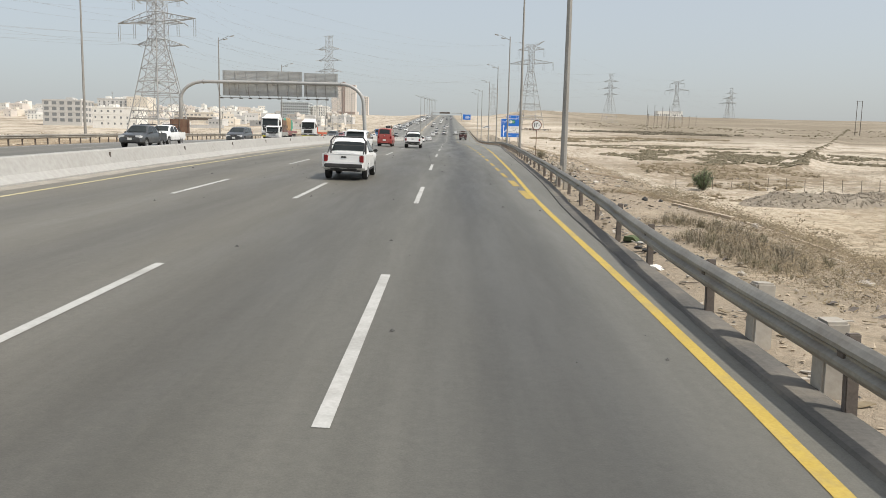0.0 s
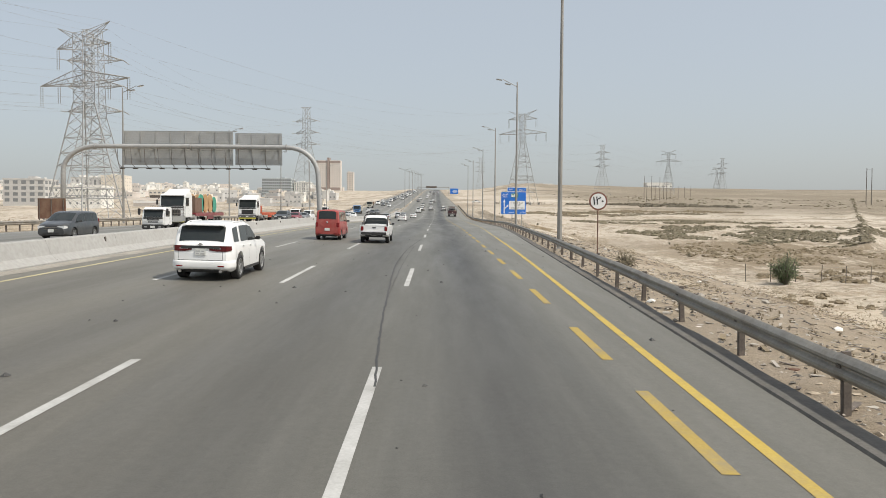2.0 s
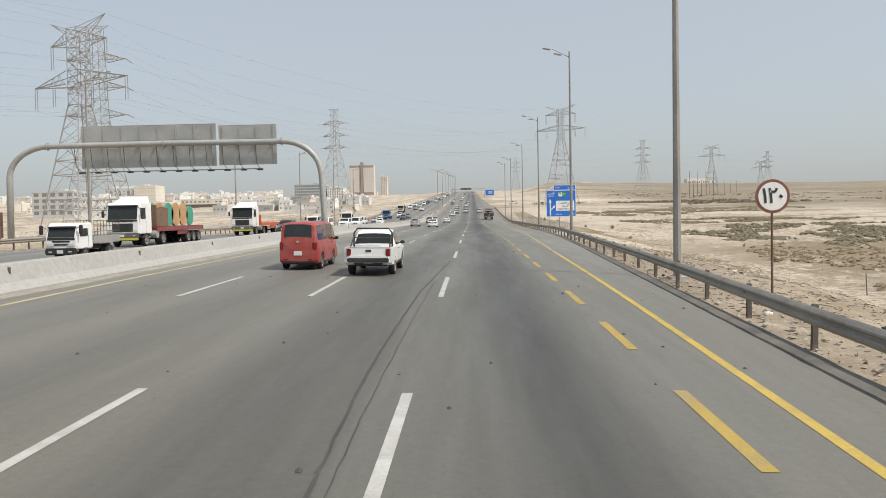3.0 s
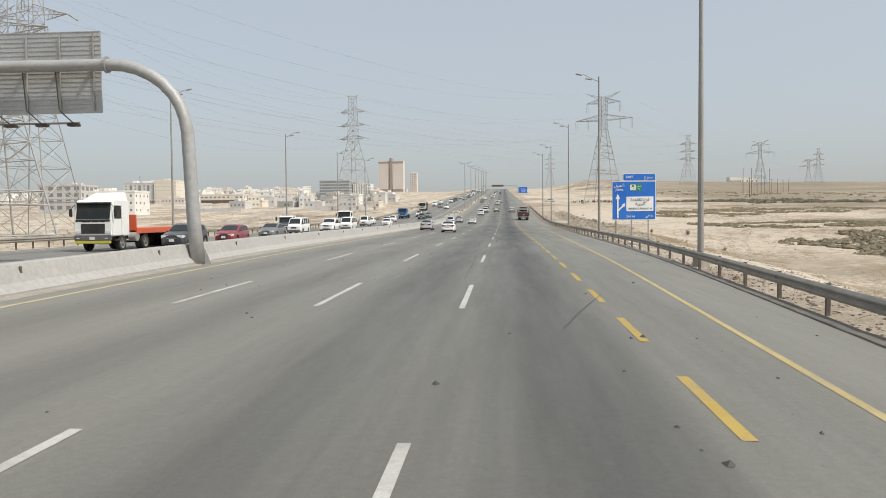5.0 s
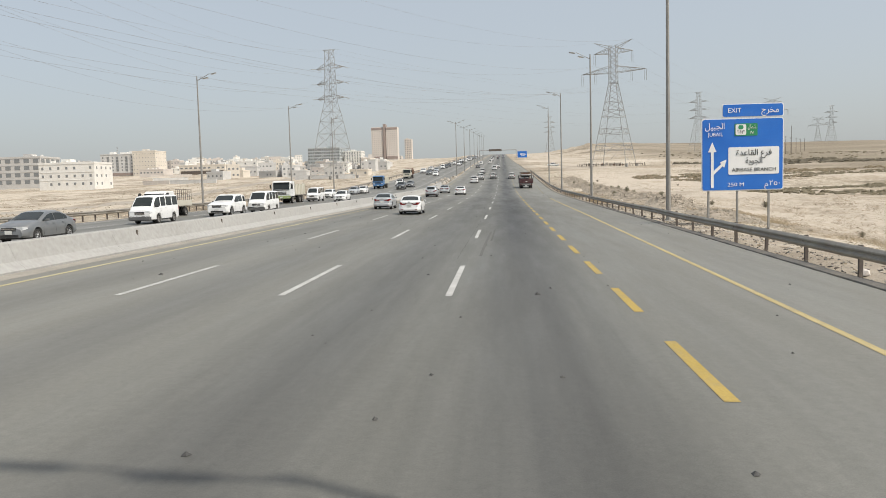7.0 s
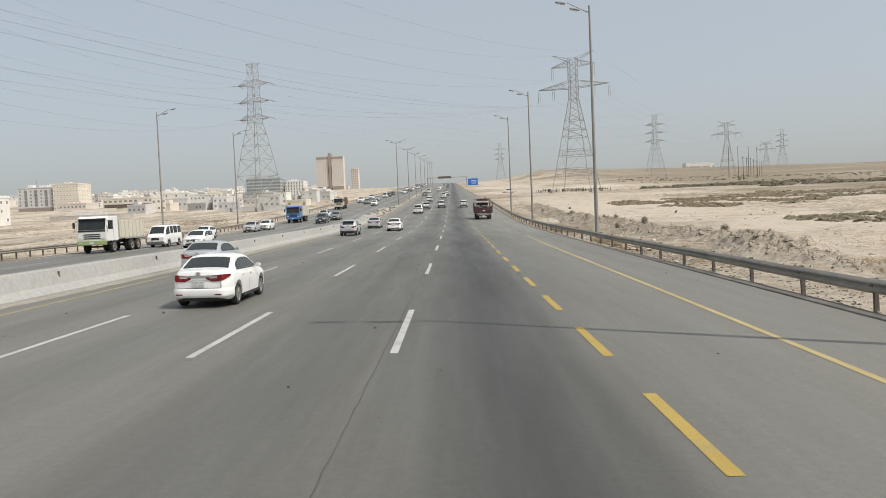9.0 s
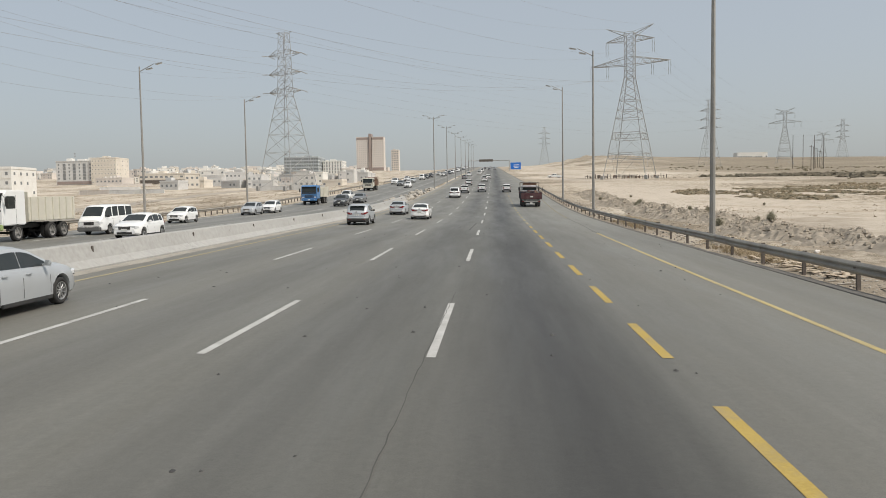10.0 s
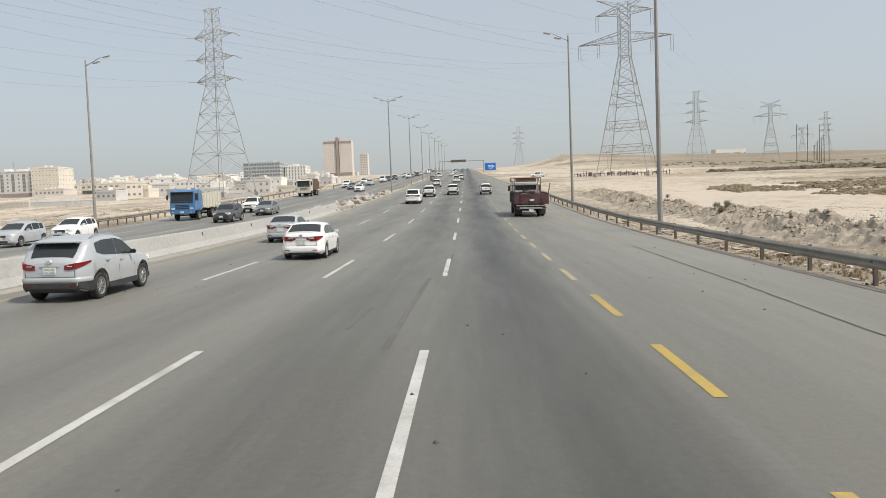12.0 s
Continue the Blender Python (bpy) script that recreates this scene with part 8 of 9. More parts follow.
# two cast blocks beside a lamp foot
for dx, yy, tw in ((0.30, 133.9, 8), (0.62, 135.1, -5)):
    bm = bmesh.new()
    box(bm, 0, 0, -0.25, 0.55, 0.85, 0.75, None, 0.04)
    ob = part("concrete_block", bm, M_RUBBLE)
    xx = rail_x(yy) + dx + 0.15
    ob.matrix_basis = pose(xx, yy, land_z(xx, yy), 0, 0, tw)
    tagged(ob, "weathered cast concrete block behind the guardrail", "block", "blocks by the lamp foot")


def pylon_fence():
    """Stubby posts and a rail round the pylon foot."""
    f = new("post_fence")
    rnd = random.Random(4)
    for i in range(30):
        x, y = 33 + 0.95 * i, 468 + 2.0 * math.sin(i * 0.4)
        z = land_z(x, y)
        bm = bmesh.new()
        box(bm, 0, 0, -0.4, 0.22, 0.22, rnd.uniform(1.2, 2.1), Matrix.Translation((x, y, z)) @ Matrix.Rotation(rnd.uniform(-0.12, 0.12), 4, "Y"), 0.02)
        part("post", bm, M_POST if i % 3 else M_RUBBLE, f)
        if i % 2 == 0 and i < 28:
            bm = bmesh.new()
            rod(bm, (x, y, z + 0.8), (x + 1.9, 468 + 2.0 * math.sin((i + 2) * 0.4), land_z(x + 1.9, y) + 0.8), 0.07, 0.07, 6)
            part("rail", bm, M_POST, f)
    tagged(f, "low dark post fence round the foot of the pylon", "fence")


pylon_fence()

# ---------- scrub, brush and litter ----------
def tufts(name, label, spots, material, height, blades, width=0.05, seed=3):
    """Many dry tufts as one sheet of narrow blades."""
    rnd = random.Random(seed)
    vs, fs = [], []
    for x, y, k in spots:
        z = land_z(x, y)
        for b in range(blades):
            a, lean = rnd.uniform(0, 6.283), rnd.uniform(0.15, 1.0)
            h = height * k * rnd.uniform(0.45, 1.0)
            r0 = 0.22 * k * height * rnd.random()
            bx, by = x + r0 * math.cos(a), y + r0 * math.sin(a)
            tx, ty = bx + math.cos(a) * lean * h * 0.8, by + math.sin(a) * lean * h * 0.8
            w = width * k * rnd.uniform(0.6, 1.4)
            px, py = -math.sin(a) * w, math.cos(a) * w
            n = len(vs)
            mx, my, mz = (bx * 0.45 + tx * 0.55), (by * 0.45 + ty * 0.55), z + h * 0.65
            vs += [(bx - px * 0.5, by - py * 0.5, z - 0.03), (bx + px * 0.5, by + py * 0.5, z - 0.03), (mx + px, my + py, mz), (mx - px, my - py, mz), (tx, ty, z + h * (1.05 - 0.35 * lean))]
            fs += [(n, n + 1, n + 2, n + 3), (n + 3, n + 2, n + 4)]
    me = bpy.data.meshes.new(name)
    me.from_pydata(vs, [], fs)
    me.materials.append(material)
    tagged(new(name, me), label, "scrub", kind="stuff")


rs = random.Random(77)


def scatter(n, xr, yr, gate, seed, lo=0.5, hi=1.3):
    out = []
    while len(out) < n:
        d, y = rs.uniform(*xr), rs.uniform(*yr)
        x = rail_x(y) + d
        if noise.noise((x * 0.045, y * 0.045, seed)) > gate:
            out.append((x, y, rs.uniform(lo, hi)))
    return out


def clumps(name, label, spots, material, leaves, leaf, seed, cushion=False, lift=None):
    """Low desert plants: uneven cushions of twigs under a coat of small leaves; too many to count."""
    rnd = random.Random(seed)
    vs, fs = [], []
    for x, y, k in spots:
        z = land_z(x, y) + (lift(x, y) if lift else 0.0)
        turn, long = rnd.uniform(0, 6.283), rnd.uniform(0.75, 1.35)
        if cushion:
            sides, n = 7, len(vs)
            for r, h in ((0.46, -0.03), (0.36, 0.11), (0.20, 0.20)):
                for i in range(sides):
                    a = turn + 6.283 * i / sides
                    q = r * k * rnd.uniform(0.45, 1.2)
                    vs.append((x + q * long * math.cos(a), y + q / long * math.sin(a), z + (h * rnd.uniform(0.4, 1.3) if h > 0 else h) * k))
            vs.append((x, y, z + 0.22 * k * rnd.uniform(0.7, 1.1)))
            for j in range(2):
                fs += [(n + j * sides + i, n + j * sides + (i + 1) % sides, n + (j + 1) * sides + (i + 1) % sides, n + (j + 1) * sides + i) for i in range(sides)]
            fs += [(n + 2 * sides + i, n + 2 * sides + (i + 1) % sides, n + 3 * sides) for i in range(sides)]
        for b in range(leaves):
            a, r = rnd.uniform(0, 6.283), math.sqrt(rnd.random()) * 0.58 * k
            h = max(0.02, (1 - (r / (0.6 * k)) ** 2)) * (0.30 if cushion else 0.42) * k * rnd.uniform(0.3, 1.05)
            size = min(leaf * (0.7 if cushion else 0.9) * k, 0.11)
            u = Vector((rnd.gauss(0, 1), rnd.gauss(0, 1), rnd.gauss(0, 0.7))).normalized() * size * rnd.uniform(0.5, 1.4)
            w = u.orthogonal().normalized() * size * 0.4
            q = Vector((x + r * long * math.cos(a), y + r / long * math.sin(a), z + h))
            n = len(vs)
            vs += [q - u, q + w, q + u, q - w]
            fs.append((n, n + 1, n + 2, n + 3))
    me = bpy.data.meshes.new(name)
    me.from_pydata(vs, [], fs)
    me.materials.append(material)
    tagged(new(name, me), label, "scrub", kind="stuff")


def heap(n, cx, cy, rx, ry, lo, hi):
    """Spots in an uneven oval patch."""
    out = []
    while len(out) < n:
        a, r = rs.uniform(0, 6.283), math.sqrt(rs.random())
        x, y = cx + rx * r * math.cos(a), cy + ry * r * math.sin(a)
        if noise.noise((x * 0.09, y * 0.09, 31.0)) > 0.02 - 0.25 * (1 - r) and noise.noise((x * 0.4, y * 0.3, 17.0)) > -0.1 - 0.25 * rs.random():
            out.append((x, y, lo + (hi - lo) * rs.random() ** 1.8))
    return out


tufts("dry_grass", "fine dead grass along the verge", scatter(900, (0.5, 14), (-5, 130), 0.05, 1, 0.3, 1.0), M_DRY, 0.15, 26, 0.0035, 4)
clumps("dry_grass", "straw-coloured dead grass by the guardrail", heap(300, 13.2, 222, 1.4, 18, 0.3, 0.9) + heap(200, 14.0, 262, 1.3, 12, 0.4, 0.9) + heap(320, 22, 205, 5, 9, 0.5, 1.1), M_STRAW, 55, 0.055, 5)
clumps("desert_scrub", "brown dead brush heaped behind the verge", scatter(420, (1.5, 34), (-5, 130), 0.15, 13, 0.2, 1.5), M_DRY, 100, 0.045, 14)
clumps("desert_scrub", "tangled brown brush on the embankment", heap(120, 12.8, 26, 4.5, 13, 0.25, 2.0) + heap(90, 18, 54, 7, 18, 0.25, 1.8), M_DRY, 170, 0.035, 33)
clumps("desert_scrub", "dense brown weeds along the foot of the verge", heap(260, 9.4, 24, 2.3, 15, 0.25, 1.1), M_DRY, 120, 0.03, 81)
tufts("dry_weeds", "thin brown weed stalks on the slope below the guardrail", heap(260, 7.9, 25, 1.7, 9, 0.4, 1.3), M_BRUSHGREY, 0.34, 26, 0.004, 87)
tufts("dry_weeds", "grey-green weed stalks on the slope below the guardrail", heap(150, 8.2, 24, 1.8, 9, 0.4, 1.2), M_SAGE, 0.30, 28, 0.005, 88)
clumps("desert_scrub", "tangled low brush on the slope below the guardrail", heap(170, 8.0, 25, 1.9, 10, 0.3, 1.0), M_DRY, 150, 0.026, 89)
clumps("desert_scrub", "straw-coloured weeds along the foot of the verge", heap(170, 9.9, 22, 2.4, 16, 0.25, 1.0), M_STRAW, 120, 0.03, 82)
clumps("desert_scrub", "olive brush on the embankment", heap(60, 14.5, 36, 5, 20, 0.3, 1.7), M_SHRUB, 170, 0.035, 34)
clumps("desert_scrub", "brown brush in a hollow below the road", heap(130, 29, 72, 6, 13, 0.4, 2.4) + heap(60, 44, 112, 10, 10, 0.5, 1.8) + heap(110, 56, 141, 12, 6, 0.6, 2.4), M_DRY, 80, 0.045, 15, True)
clumps("desert_scrub", "dark olive scrub in a long belt across the plain", heap(2300, 82, 212, 40, 24, 0.5, 2.3) + heap(1000, 70, 262, 30, 16, 0.5, 1.9), M_SHRUB, 13, 0.085, 16, True)
clumps("desert_scrub", "straw and olive scrub on the open plain", heap(1200, 58, 345, 22, 28, 0.4, 1.6) + heap(800, 100, 372, 34, 16, 0.5, 1.8), M_DRY, 13, 0.08, 17, True)
clumps("desert_scrub", "dark bushy scrub in a line before the timber poles", heap(520, 112, 470, 40, 12, 1.4, 4.4) + heap(260, 132, 436, 30, 8, 1.6, 5.2), M_BRUSH, 28, 0.08, 18, True)
clumps("desert_scrub", "grey dead brush at the foot of the earth bank", [(rail_x(y) + 5.2 + rs.gauss(0, 1.0), y, rs.uniform(0.25, 0.8)) for y in [rs.uniform(192, 360) for _ in range(150)]], M_DRY, 70, 0.05, 19)
clumps("desert_scrub", "olive growth on the open plain", heap(800, 58, 342, 22, 24, 0.5, 1.7) + heap(500, 88, 352, 22, 14, 0.5, 1.7), M_SHRUB, 14, 0.075, 84, True)
clumps("desert_scrub", "grey-green desert scrub in patches", scatter(1100, (10, 120), (30, 260), 0.12, 3, 0.3, 0.9), M_DRY, 16, 0.10, 6)
clumps("desert_scrub", "olive desert scrub in low patches", scatter(1500, (45, 300), (200, 560), 0.14, 5, 0.5, 1.4), M_SHRUB, 14, 0.12, 7)
clumps("desert_scrub", "dark scrub along the far ridge", scatter(1000, (90, 520), (420, 760), 0.05, 11, 1.0, 2.6), M_SHRUB, 8, 0.15, 9, True)
clumps("desert_scrub", "dark scrub growing along the low bank", [(87 + (y - 192) * 0.5287 + rs.gauss(0, 0.6), y, rs.uniform(0.4, 1.1)) for y in [192 + 560 * rs.random() ** 1.6 for _ in range(520)]], M_SHRUB, 16, 0.085, 20, True)
lefts = [(-rs.uniform(40, 170), rs.uniform(40, 560), rs.uniform(0.4, 1.4)) for _ in range(2200)]
clumps("desert_scrub", "sparse dry scrub beyond the far carriageway", [p for p in lefts if noise.noise((p[0] * 0.05, p[1] * 0.02, 12.0)) > -0.1], M_DRY, 18, 0.11, 10)


patches = []
for _ in range(16):
    patches += heap(70, -rs.uniform(48, 170), rs.uniform(90, 480), rs.uniform(6, 16), rs.uniform(8, 26), 0.4, 1.7)
clumps("desert_scrub", "dark dead scrub in patches beyond the far carriageway", patches, M_DRY, 16, 0.09, 35)


def bush(x, y, h, seed, label, twigs=9, leaves=70, leaf_mat=None, lift=0.0):
    """A desert bush: bent twigs and several hundred small leaves in uneven clumps."""
    rnd = random.Random(seed)
    b = new("bush")
    b.location = (x, y, land_z(x, y) + lift)
    bm = bmesh.new()
    tips = []
    for i in range(twigs):
        a = rnd.uniform(0, 6.283)
        r = rnd.uniform(0.08, 0.46) * h
        p = Vector((math.cos(a) * r, math.sin(a) * r, h * rnd.uniform(0.55, 1.0) * (1.12 - r / h)))
        tube(bm, [(0, 0, -0.1), p * 0.45 + Vector((0, 0, 0.05)), p], [0.035 * h, 0.02 * h, 0.008 * h], 5)
        tips.append(p)
    part("stem", bm, M_POST, b)
    vs, fs = [], []
    for p in tips:
        for k in range(leaves):
            q = p * rnd.uniform(0.25, 1.0) + Vector((rnd.gauss(0, 1), rnd.gauss(0, 1), rnd.gauss(0, 0.8))) * (0.15 if twigs < 10 else 0.075) * h
            q.z = max(q.z, 0.05)
            u = Vector((rnd.gauss(0, 1), rnd.gauss(0, 1), rnd.gauss(0, 1))).normalized() * (0.055 if twigs < 10 else 0.028) * h
            w = u.orthogonal().normalized() * (0.03 if twigs < 10 else 0.014) * h
            n = len(vs)
            vs += [q - u, q + w, q + u, q - w]
            fs.append((n, n + 1, n + 2, n + 3))
    me = bpy.data.meshes.new("foliage")
    me.from_pydata(vs, [], fs)
    me.materials.append(leaf_mat or M_SHRUB)
    f = new("foliage", me)
    f.parent = b
    tagged(b, label, "bush", "desert bushes")


bush(44.4, 133.9, 4.3, 1, "dense dark green bush standing on the sand", 30, 120, M_LEAF)
bush(9.3, 72.0, 0.9, 2, "small grey-green bush behind the guardrail")
for i in range(8):
    y = rs.uniform(90, 330)
    x = rail_x(y) + rs.uniform(7, 60)
    bush(x, y, rs.uniform(0.5, 1.0), i + 5, "low rounded desert bush on sand")


def clods(name, label, spots, material, size, seed):
    """Loose clods and small stones, far too many to count."""
    rnd = random.Random(seed)
    vs, fs = [], []
    tri = ((0, 2, 4), (2, 1, 4), (1, 3, 4), (3, 0, 4), (2, 0, 5), (1, 2, 5), (3, 1, 5), (0, 3, 5))
    for x, y, k in spots:
        z = land_z(x, y)
        n = len(vs)
        a = rnd.uniform(0, 6.283)
        c, s = math.cos(a), math.sin(a)
        for px, py, pz in ((1, 0, 0), (-1, 0, 0), (0, 1, 0), (0, -1, 0), (0, 0, 1), (0, 0, -1)):
            q = size * k * rnd.uniform(0.55, 1.3)
            px, py, pz = px + rnd.uniform(-0.45, 0.45), py + rnd.uniform(-0.45, 0.45), pz + rnd.uniform(-0.2, 0.2)
            vs.append((x + (px * c - py * s) * q, y + (px * s + py * c) * q, z + pz * q * 0.5 + 0.08 * size))
        fs += [tuple(n + i for i in t) for t in tri]
    me = bpy.data.meshes.new(name)
    me.from_pydata(vs, [], fs)
    me.materials.append(material)
    tagged(new(name, me), label, "stones", kind="stuff")


clods("dirt_clods", "bulldozed clods of pale earth along the exit lane", scatter(5000, (4.5, 22), (120, 380), 0.0, 21, 0.2, 1.3), M_EARTH, 0.07, 22)
clods("small_stones", "scattered small stones on the sandy verge", scatter(5200, (-0.2, 12), (-6, 140), -0.35, 23, 0.3, 1.7), M_EARTH, 0.05, 24)
clods("small_stones", "dark gravel and crumbs of bitumen along the kerb", scatter(2600, (-0.45, 1.6), (-6, 320), -0.5, 29, 0.3, 1.6), M_KERB, 0.05, 30)
clods("small_stones", "rubble and stones beyond the far guardrail", [(-36 - 50 * rs.random() ** 2, rs.uniform(30, 420), 0.4 + 2.2 * rs.random() ** 3) for _ in range(2600)], M_EARTH, 0.12, 61)
clods("small_stones", "scattered stones on the open desert", scatter(2600, (8, 90), (0, 300), -0.3, 25, 0.4, 2.0), M_EARTH, 0.12, 26)


def scraps(name, label, spots, material, size, seed):
    """Flat, tilted scraps: torn sheet, bark, cardboard and split wood; far too many to count."""
    rnd = random.Random(seed)
    vs, fs = [], []
    for x, y, k in spots:
        z = land_z(x, y) + 0.012
        a, tilt = rnd.uniform(0, 6.283), rnd.uniform(-0.25, 0.35)
        l, w, th = size * k * rnd.uniform(0.6, 2.2), size * k * rnd.uniform(0.15, 0.7), 0.012
        c, s = math.cos(a), math.sin(a)
        n = len(vs)
        for h in (0.0, th):
            for px, py in ((-l, -w), (l, -w * rnd.uniform(0.4, 1)), (l * rnd.uniform(0.6, 1), w), (-l, w * rnd.uniform(0.5, 1))):
                vs.append((x + px * c - py * s, y + px * s + py * c, z + h + max(px * tilt, -0.02) + size * 0.15))
        fs += [(n + 3, n + 2, n + 1, n), (n + 4, n + 5, n + 6, n + 7)] + [(n + i, n + (i + 1) % 4, n + 4 + (i + 1) % 4, n + 4 + i) for i in range(4)]
    me = bpy.data.meshes.new(name)
    me.from_pydata(vs, [], fs)
    me.materials.append(material)
    tagged(new(name, me), label, "litter", kind="stuff")


scraps("verge_scraps", "weathered brown scraps and split wood strewn on the verge", scatter(1700, (0.1, 11), (-5, 140), -0.25, 41, 0.3, 1.5), M_POST, 0.075, 42)
scraps("verge_scraps", "pale sun-bleached scraps strewn on the verge", scatter(1300, (-0.1, 9), (-5, 150), -0.2, 43, 0.3, 1.4), M_RUBBLE, 0.075, 44)
scraps("verge_scraps", "straw-brown bark and cardboard on the verge", scatter(1300, (0.1, 9), (-5, 330), -0.25, 45, 0.3, 1.5), M_DRY, 0.08, 46)
clods("small_stones", "grey gravel and crumbled concrete behind the guardrail", scatter(6000, (-0.1, 3.2), (40, 335), -0.6, 51, 0.3, 2.0), M_RUBBLE, 0.035, 52)
clods("small_stones", "brown gravel behind the guardrail", scatter(3500, (-0.1, 3.6), (40, 335), -0.6, 53, 0.3, 2.2), M_POST, 0.03, 54)
clumps("desert_scrub", "low olive and brown scrub between road and plain", scatter(520, (5, 48), (62, 200), 0.02, 71, 0.3, 1.2), M_DRY, 45, 0.05, 72)
clumps("desert_scrub", "straw-coloured scrub round the feet of the road sign", heap(260, 19, 176, 5, 14, 0.3, 0.9) + heap(160, 34, 190, 8, 12, 0.3, 0.9), M_STRAW, 60, 0.045, 92)
clumps("desert_scrub", "low brown growth in a broad patch on the plain", heap(900, 62, 174, 20, 20, 0.4, 1.4), M_DRY, 18, 0.07, 94, True)
clumps("desert_scrub", "grey-brown scrub beyond the road sign", heap(240, 38, 215, 10, 20, 0.3, 1.1), M_DRY, 60, 0.05, 93)
clumps("desert_scrub", "straw-coloured low growth on sand", scatter(520, (6, 60), (62, 240), 0.08, 73, 0.4, 1.4), M_STRAW, 34, 0.05, 74)
clumps("desert_scrub", "small dark scrub dotted over the sand", scatter(420, (4, 60), (60, 300), -0.1, 75, 0.25, 0.9), M_SHRUB, 34, 0.055, 76)
tufts("dry_grass", "golden dead grass tufts under the guardrail", [(rail_x(y) + rs.uniform(0.15, 1.5), y, rs.uniform(0.5, 1.2)) for y in [rs.choice((rs.uniform(224, 233), rs.uniform(250, 266))) for _ in range(420)]], M_STRAW, 0.20, 34, 0.004, 85)
scraps("verge_scraps", "pale boards and torn sheet dumped under the guardrail", [(rail_x(y) + rs.uniform(0.2, 1.5), y, rs.uniform(0.5, 1.5)) for y in [rs.choice((rs.uniform(219, 226), rs.uniform(264, 296))) for _ in range(170)]], M_PALEWOOD, 0.22, 86)
scraps("verge_scraps", "grey rubbish and boards under the guardrail", scatter(700, (0.1, 2.6), (200, 335), -0.3, 47, 0.4, 1.8), M_RUBBLE, 0.09, 48)


def timber(pts, w, th, label):
    """A weathered board or pole lying on the ground."""
    a, b = Vector((*pts[0], land_z(*pts[0]) + 0.06)), Vector((*pts[1], land_z(*pts[1]) + 0.10))
    d = b - a
    bm = bmesh.new()
    box(bm, 0, 0, -th / 2, w, d.length, th, None, 0.008)
    ob = part("timber", bm, M_PALEWOOD)
    ob.matrix_basis = Matrix.Translation((a + b) / 2) @ d.to_track_quat("Y", "Z").to_matrix().to_4x4()
    tagged(ob, label, "timber", "boards lying on the verge")


timber(((10.3, 37.4), (10.9, 32.8)), 0.14, 0.08, "long sun-bleached board lying on the verge")
timber(((9.5, 30.4), (10.4, 26.6)), 0.16, 0.10, "long sun-bleached board lying on the verge")
timber(((11.2, 27.6), (11.7, 22.4)), 0.12, 0.09, "long sun-bleached board lying on the verge")
rt = random.Random(63)
for k_ in range(11):
    cx_, cy_, a_ = 10.9 + rt.uniform(-0.5, 0.5), 51.0 + rt.uniform(-0.9, 0.9), rt.uniform(-0.5, 0.5)
    l_ = rt.uniform(0.7, 1.5)
    timber(((cx_ - l_ * math.cos(a_), cy_ - l_ * math.sin(a_)), (cx_ + l_ * math.cos(a_), cy_ + l_ * math.sin(a_))), 0.07, 0.06, "broken brown stick in a heap on sand")


def rubble_mound(cx, cy, rx, ry, h, turn, label, seed):
    """A tipped heap of broken earth and concrete: an uneven mound with its own loose lumps."""
    rnd = random.Random(seed)
    c, s = math.cos(turn), math.sin(turn)

    def up(u, v):
        r = math.hypot(u, v)
        k = max(0.0, 1 - r * r) ** 0.8
        return h * k * (0.75 + 0.45 * noise.noise((u * 2.3 + seed, v * 2.3, 0.5)) + 0.25 * noise.noise((u * 7, v * 7 + seed, 1.5)))
    rows = []
    for j in range(29):
        v = -1.05 + 2.1 * j / 28
        row = []
        for i in range(49):
            u = -1.05 + 2.1 * i / 48
            x, y = cx + u * rx * c - v * ry * s, cy + u * rx * s + v * ry * c
            row.append((x, y, land_z(x, y) + up(u, v) - 0.06))
        rows.append(row)
    ob = new("rubble_mound")
    tagged(ob, label, "rubble mound")
    part("mound", grid_mesh(rows), M_SPOIL, ob)
    bm = bmesh.new()
    for _ in range(1500):
        a, r = rnd.uniform(0, 6.283), math.sqrt(rnd.random())
        u, v = r * math.cos(a), r * math.sin(a)
        x, y = cx + u * rx * c - v * ry * s, cy + u * rx * s + v * ry * c
        q = 0.04 + 0.20 * rnd.random() ** 3
        z = land_z(x, y) + up(u, v)
        vs = [bm.verts.new((x + q * px * rnd.uniform(0.6, 1.3), y + q * py * rnd.uniform(0.6, 1.3), z + q * pz * 0.8)) for px, py, pz in ((1, 0, 0), (-0.5, 0.9, 0), (-0.5, -0.9, 0), (0.1, 0.1, 1), (0, 0, -1))]
        for f in ((0, 1, 3), (1, 2, 3), (2, 0, 3), (1, 0, 4), (2, 1, 4), (0, 2, 4)):
            bm.faces.new([vs[i] for i in f])
    part("scree", bm, M_SPOIL, ob, "loose grey-brown lumps")["kind"] = "stuff"


M_SPOIL = surface("grey_brown_spoil", (0.20, 0.172, 0.132), (0.29, 0.25, 0.195), 0.6, 0.95, grain=6, bumps=0.6, dirt=(0.13, 0.11, 0.082), dirt_amount=0.6)
rubble_mound(50.5, 106, 11.5, 4.6, 2.0, 0.25, "dark mound of tipped rubble on the plain below the road", 3)
rubble_mound(66, 121, 8.5, 3.0, 1.2, 0.1, "dark mound of tipped rubble farther out on the plain", 5)


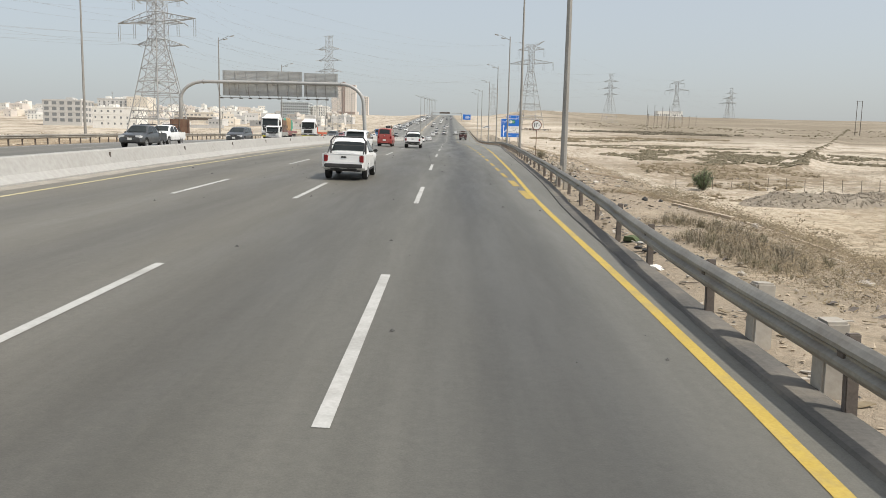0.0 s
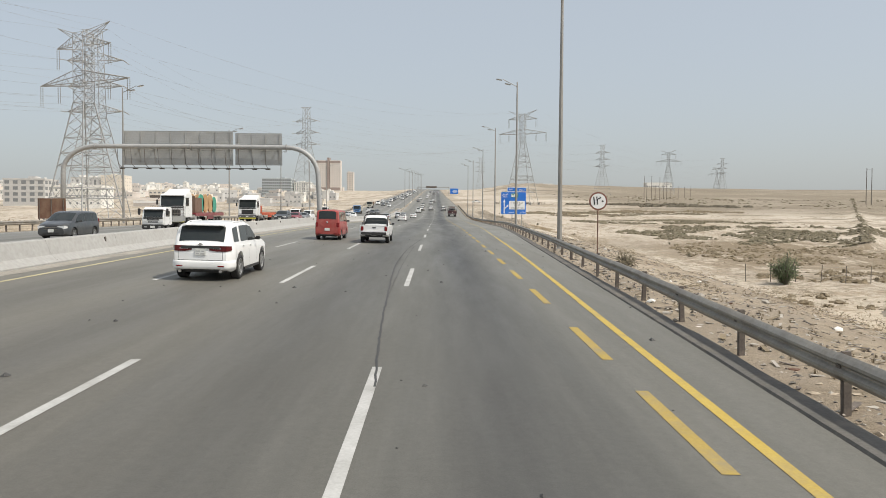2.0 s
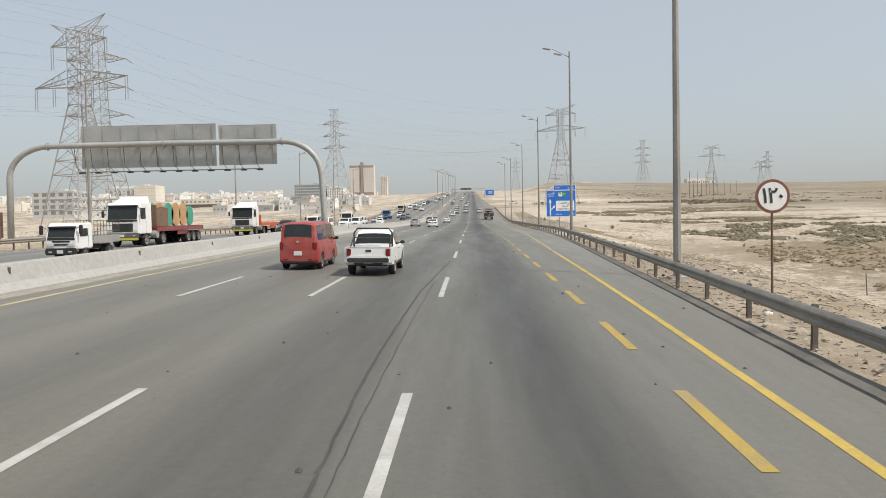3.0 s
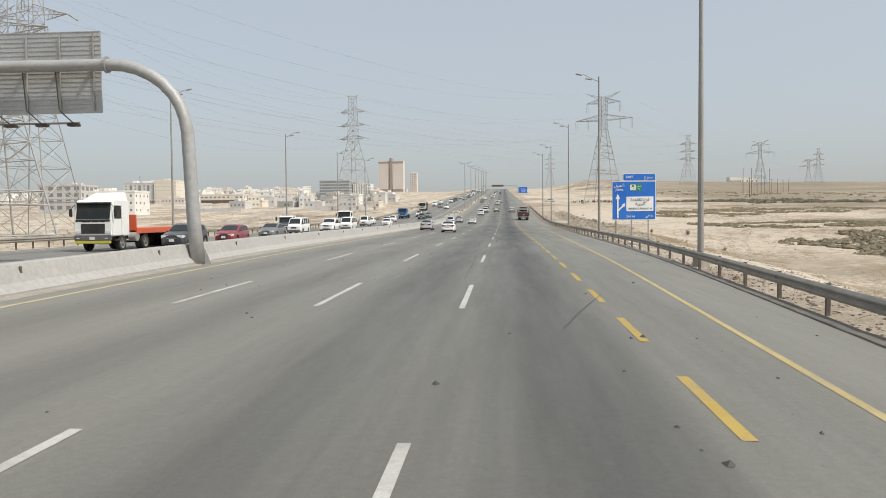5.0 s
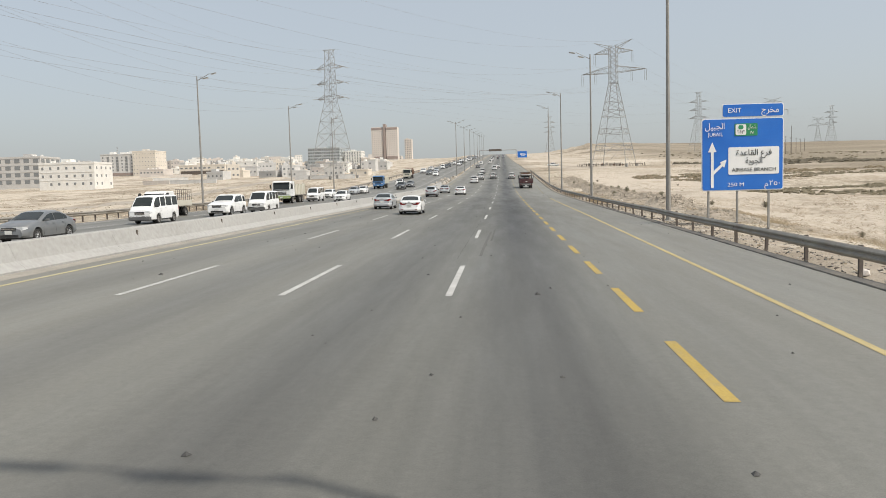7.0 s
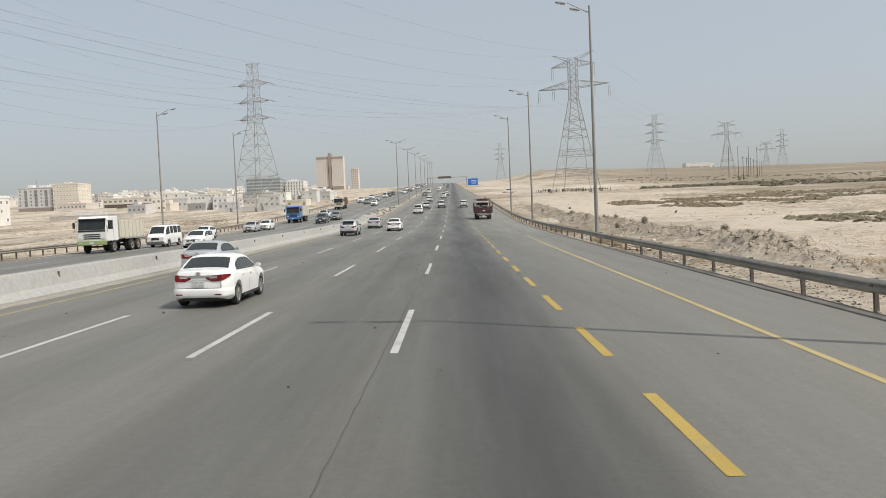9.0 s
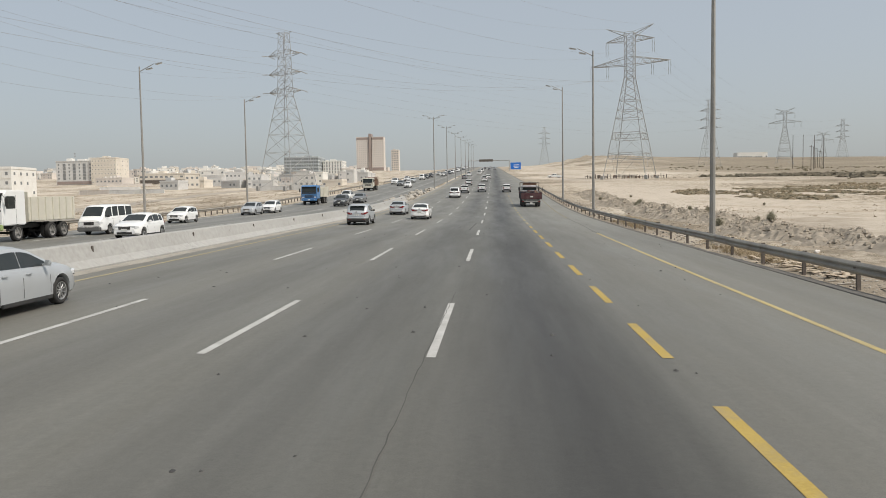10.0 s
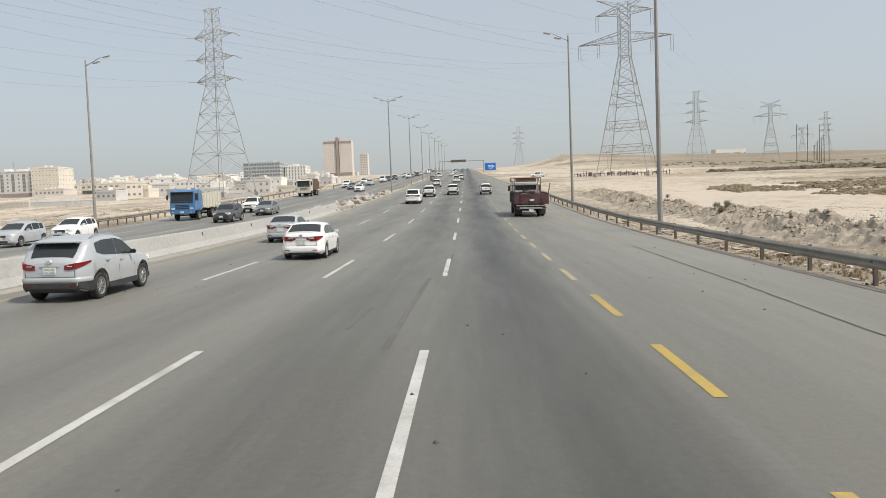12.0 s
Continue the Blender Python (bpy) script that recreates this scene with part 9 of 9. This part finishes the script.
def spoil_ridge():
    """Crumbling bank of graded earth along the exit lane, lumpy, with gaps and scree."""
    rnd = random.Random(91)
    cols = 31

    def rise(d, y):
        u = d / 3.4
        if abs(u) >= 1:
            return -0.12
        run = smooth01((y - 186) / 14) * (1 - smooth01((y - 338) / 20))
        big = max(0.0, 0.62 + 1.0 * noise.noise((y * 0.085, 4.0, 2.0)) + 0.5 * noise.noise((y * 0.27, d * 0.3, 6.0)))
        lump = 0.42 * noise.noise((d * 0.8, y * 0.62, 1.0)) + 0.40 * abs(noise.noise((d * 1.6, y * 1.3, 3.0))) + 0.26 * noise.noise((d * 3.1, y * 2.6, 5.0))
        return 0.72 * run * (1 - u * u) ** 1.3 * max(-0.1, 0.85 * big + lump * (0.5 + big)) - 0.05 - 0.07 * abs(u)
    rows = []
    centre = lambda y: rail_x(y) + 7.5 + 1.3 * noise.noise((y * 0.06, 2.0, 1.0))
    for y in np.arange(186, 358, 0.22):
        rows.append([(centre(y) + d, y, land_z(centre(y) + d, y) + rise(d, y)) for d in np.linspace(-3.5, 3.5, cols)])
    ob = part("spoil_ridge", grid_mesh(rows), M_RIDGE)
    tagged(ob, "lumpy grey-brown bank of graded earth and rubble", "earth bank", kind="structure")
    vs, fs = [], []
    for _ in range(9000):
        y, d = rnd.uniform(188, 352), rnd.gauss(0, 1.5)
        x = centre(y) + d
        up = rise(d, y)
        if up < 0.1 and rnd.random() < 0.7:
            continue
        q, z = 0.03 + 0.20 * rnd.random() ** 3, land_z(x, y) + max(up, 0)
        n = len(vs)
        vs += [(x + q * px * rnd.uniform(0.6, 1.4), y + q * py * rnd.uniform(0.6, 1.4), z + q * pz * 0.7) for px, py, pz in ((1, 0, 0), (-0.5, 0.9, 0), (-0.5, -0.9, 0), (0.1, 0.1, 1), (0, 0, -1))]
        fs += [tuple(n + i for i in f) for f in ((0, 1, 3), (1, 2, 3), (2, 0, 3), (1, 0, 4), (2, 1, 4), (0, 2, 4))]
    me = bpy.data.meshes.new("dirt_clods")
    me.from_pydata(vs, [], fs)
    me.materials.append(M_RIDGE)
    tagged(new("dirt_clods", me), "loose grey-brown lumps on the earth bank", "stones", kind="stuff")
    return centre, rise


M_RIDGE = surface("graded_earth", (0.245, 0.210, 0.163), (0.345, 0.298, 0.235), 0.9, 0.95, grain=7, bumps=0.7, dirt=(0.165, 0.14, 0.105), dirt_amount=0.6)
ridge_mid, ridge_rise = spoil_ridge()
on_ridge = [(ridge_mid(y) + rs.gauss(0, 1.2), y, 0.35 + 0.9 * rs.random() ** 2) for y in [rs.uniform(196, 345) for _ in range(330)]]
clumps("desert_scrub", "grey dead brush caught on the earth bank", on_ridge, M_BRUSHGREY, 80, 0.04, 19, False, lambda x, y: max(0.0, ridge_rise(x - ridge_mid(y), y)))
for i in range(14):
    y = rs.uniform(225, 335)
    d = rs.uniform(-1.6, 1.6)
    bush(ridge_mid(y) + d, y, rs.uniform(0.45, 0.75), i + 60, "round grey-green desert bush on the earth bank", 9, 190, M_SAGE, max(0, ridge_rise(d, y)))


def wire_fence():
    """Leaning posts of an old wire fence in the hollow."""
    f = new("wire_fence")
    rnd = random.Random(8)
    last = None
    for i in range(13):
        x, y = 40.5 + 3.1 * i, 136.5 - 0.2 * i
        p = Vector((x, y, land_z(x, y)))
        q = p + Vector((rnd.uniform(-0.15, 0.15), rnd.uniform(-0.1, 0.1), 2.2))
        bm = bmesh.new()
        rod(bm, p - Vector((0, 0, 0.4)), q, 0.05, 0.045, 6)
        part("post", bm, M_POST, f, "leaning grey fence post")
        if last:
            for t in (0.45, 0.9):
                bm = bmesh.new()
                rod(bm, last[0].lerp(last[1], t), p.lerp(q, t), 0.008, 0.008, 4, False)
                part("wire", bm, M_GALV, f)
        last = (p, q)
    tagged(f, "old wire fence with leaning posts on the sand", "fence")


wire_fence()


def verge_litter():
    rnd = random.Random(17)
    cols = [M_RUBBLE, M_RUBBLE, M_RUBBLE, M_TRIM, M_RUST, W_WHITE, W_TAN]
    for i in range(190):
        y = rnd.uniform(-4, 60) if i < 70 else rnd.uniform(60, 320)
        x = rail_x(y) + rnd.uniform(-0.35, 5.5)
        mt = rnd.choice(cols)
        nm, lab, cat = {"black_plastic_trim": ("tyre_scrap", "torn black rubber scrap on the verge", "scrap"), "white_render": ("plastic_scrap", "crumpled pale plastic litter on the verge", "litter"),
                        "rusted_sheet": ("metal_scrap", "rusty scrap of metal on the verge", "scrap")}.get(mt.name, ("stone", "rough stone lying on the sandy verge", "stone"))
        debris(nm, lab, cat, x, y, rnd.uniform(0.04, 0.17), mt, 500 + i, 0.0, rnd.uniform(0.4, 0.8))


verge_litter()


def road_grit():
    rnd = random.Random(19)
    vs, fs = [], []
    for i in range(420):
        y = rnd.uniform(2, 275)
        x = rnd.uniform(-11, edge_x(y) - 0.1)
        s = rnd.uniform(0.012, 0.05) * (1.6 if rnd.random() < 0.1 else 1)
        z = road_z(x, y)
        n = len(vs)
        a = rnd.uniform(0, 3)
        for k in range(5):
            q = a + k * 1.2566
            r = s * rnd.uniform(0.6, 1.3)
            vs.append((x + math.cos(q) * r, y + math.sin(q) * r * 1.5, z + 0.003))
        vs.append((x, y, z + s * 0.8))
        fs += [(n + k, n + (k + 1) % 5, n + 5) for k in range(5)]
    me = bpy.data.meshes.new("road_grit")
    me.from_pydata(vs, [], fs)
    me.materials.append(M_TAR)
    tagged(new("road_grit", me), "dark grit and rubber crumbs on the asphalt", "grit", kind="stuff")


road_grit()
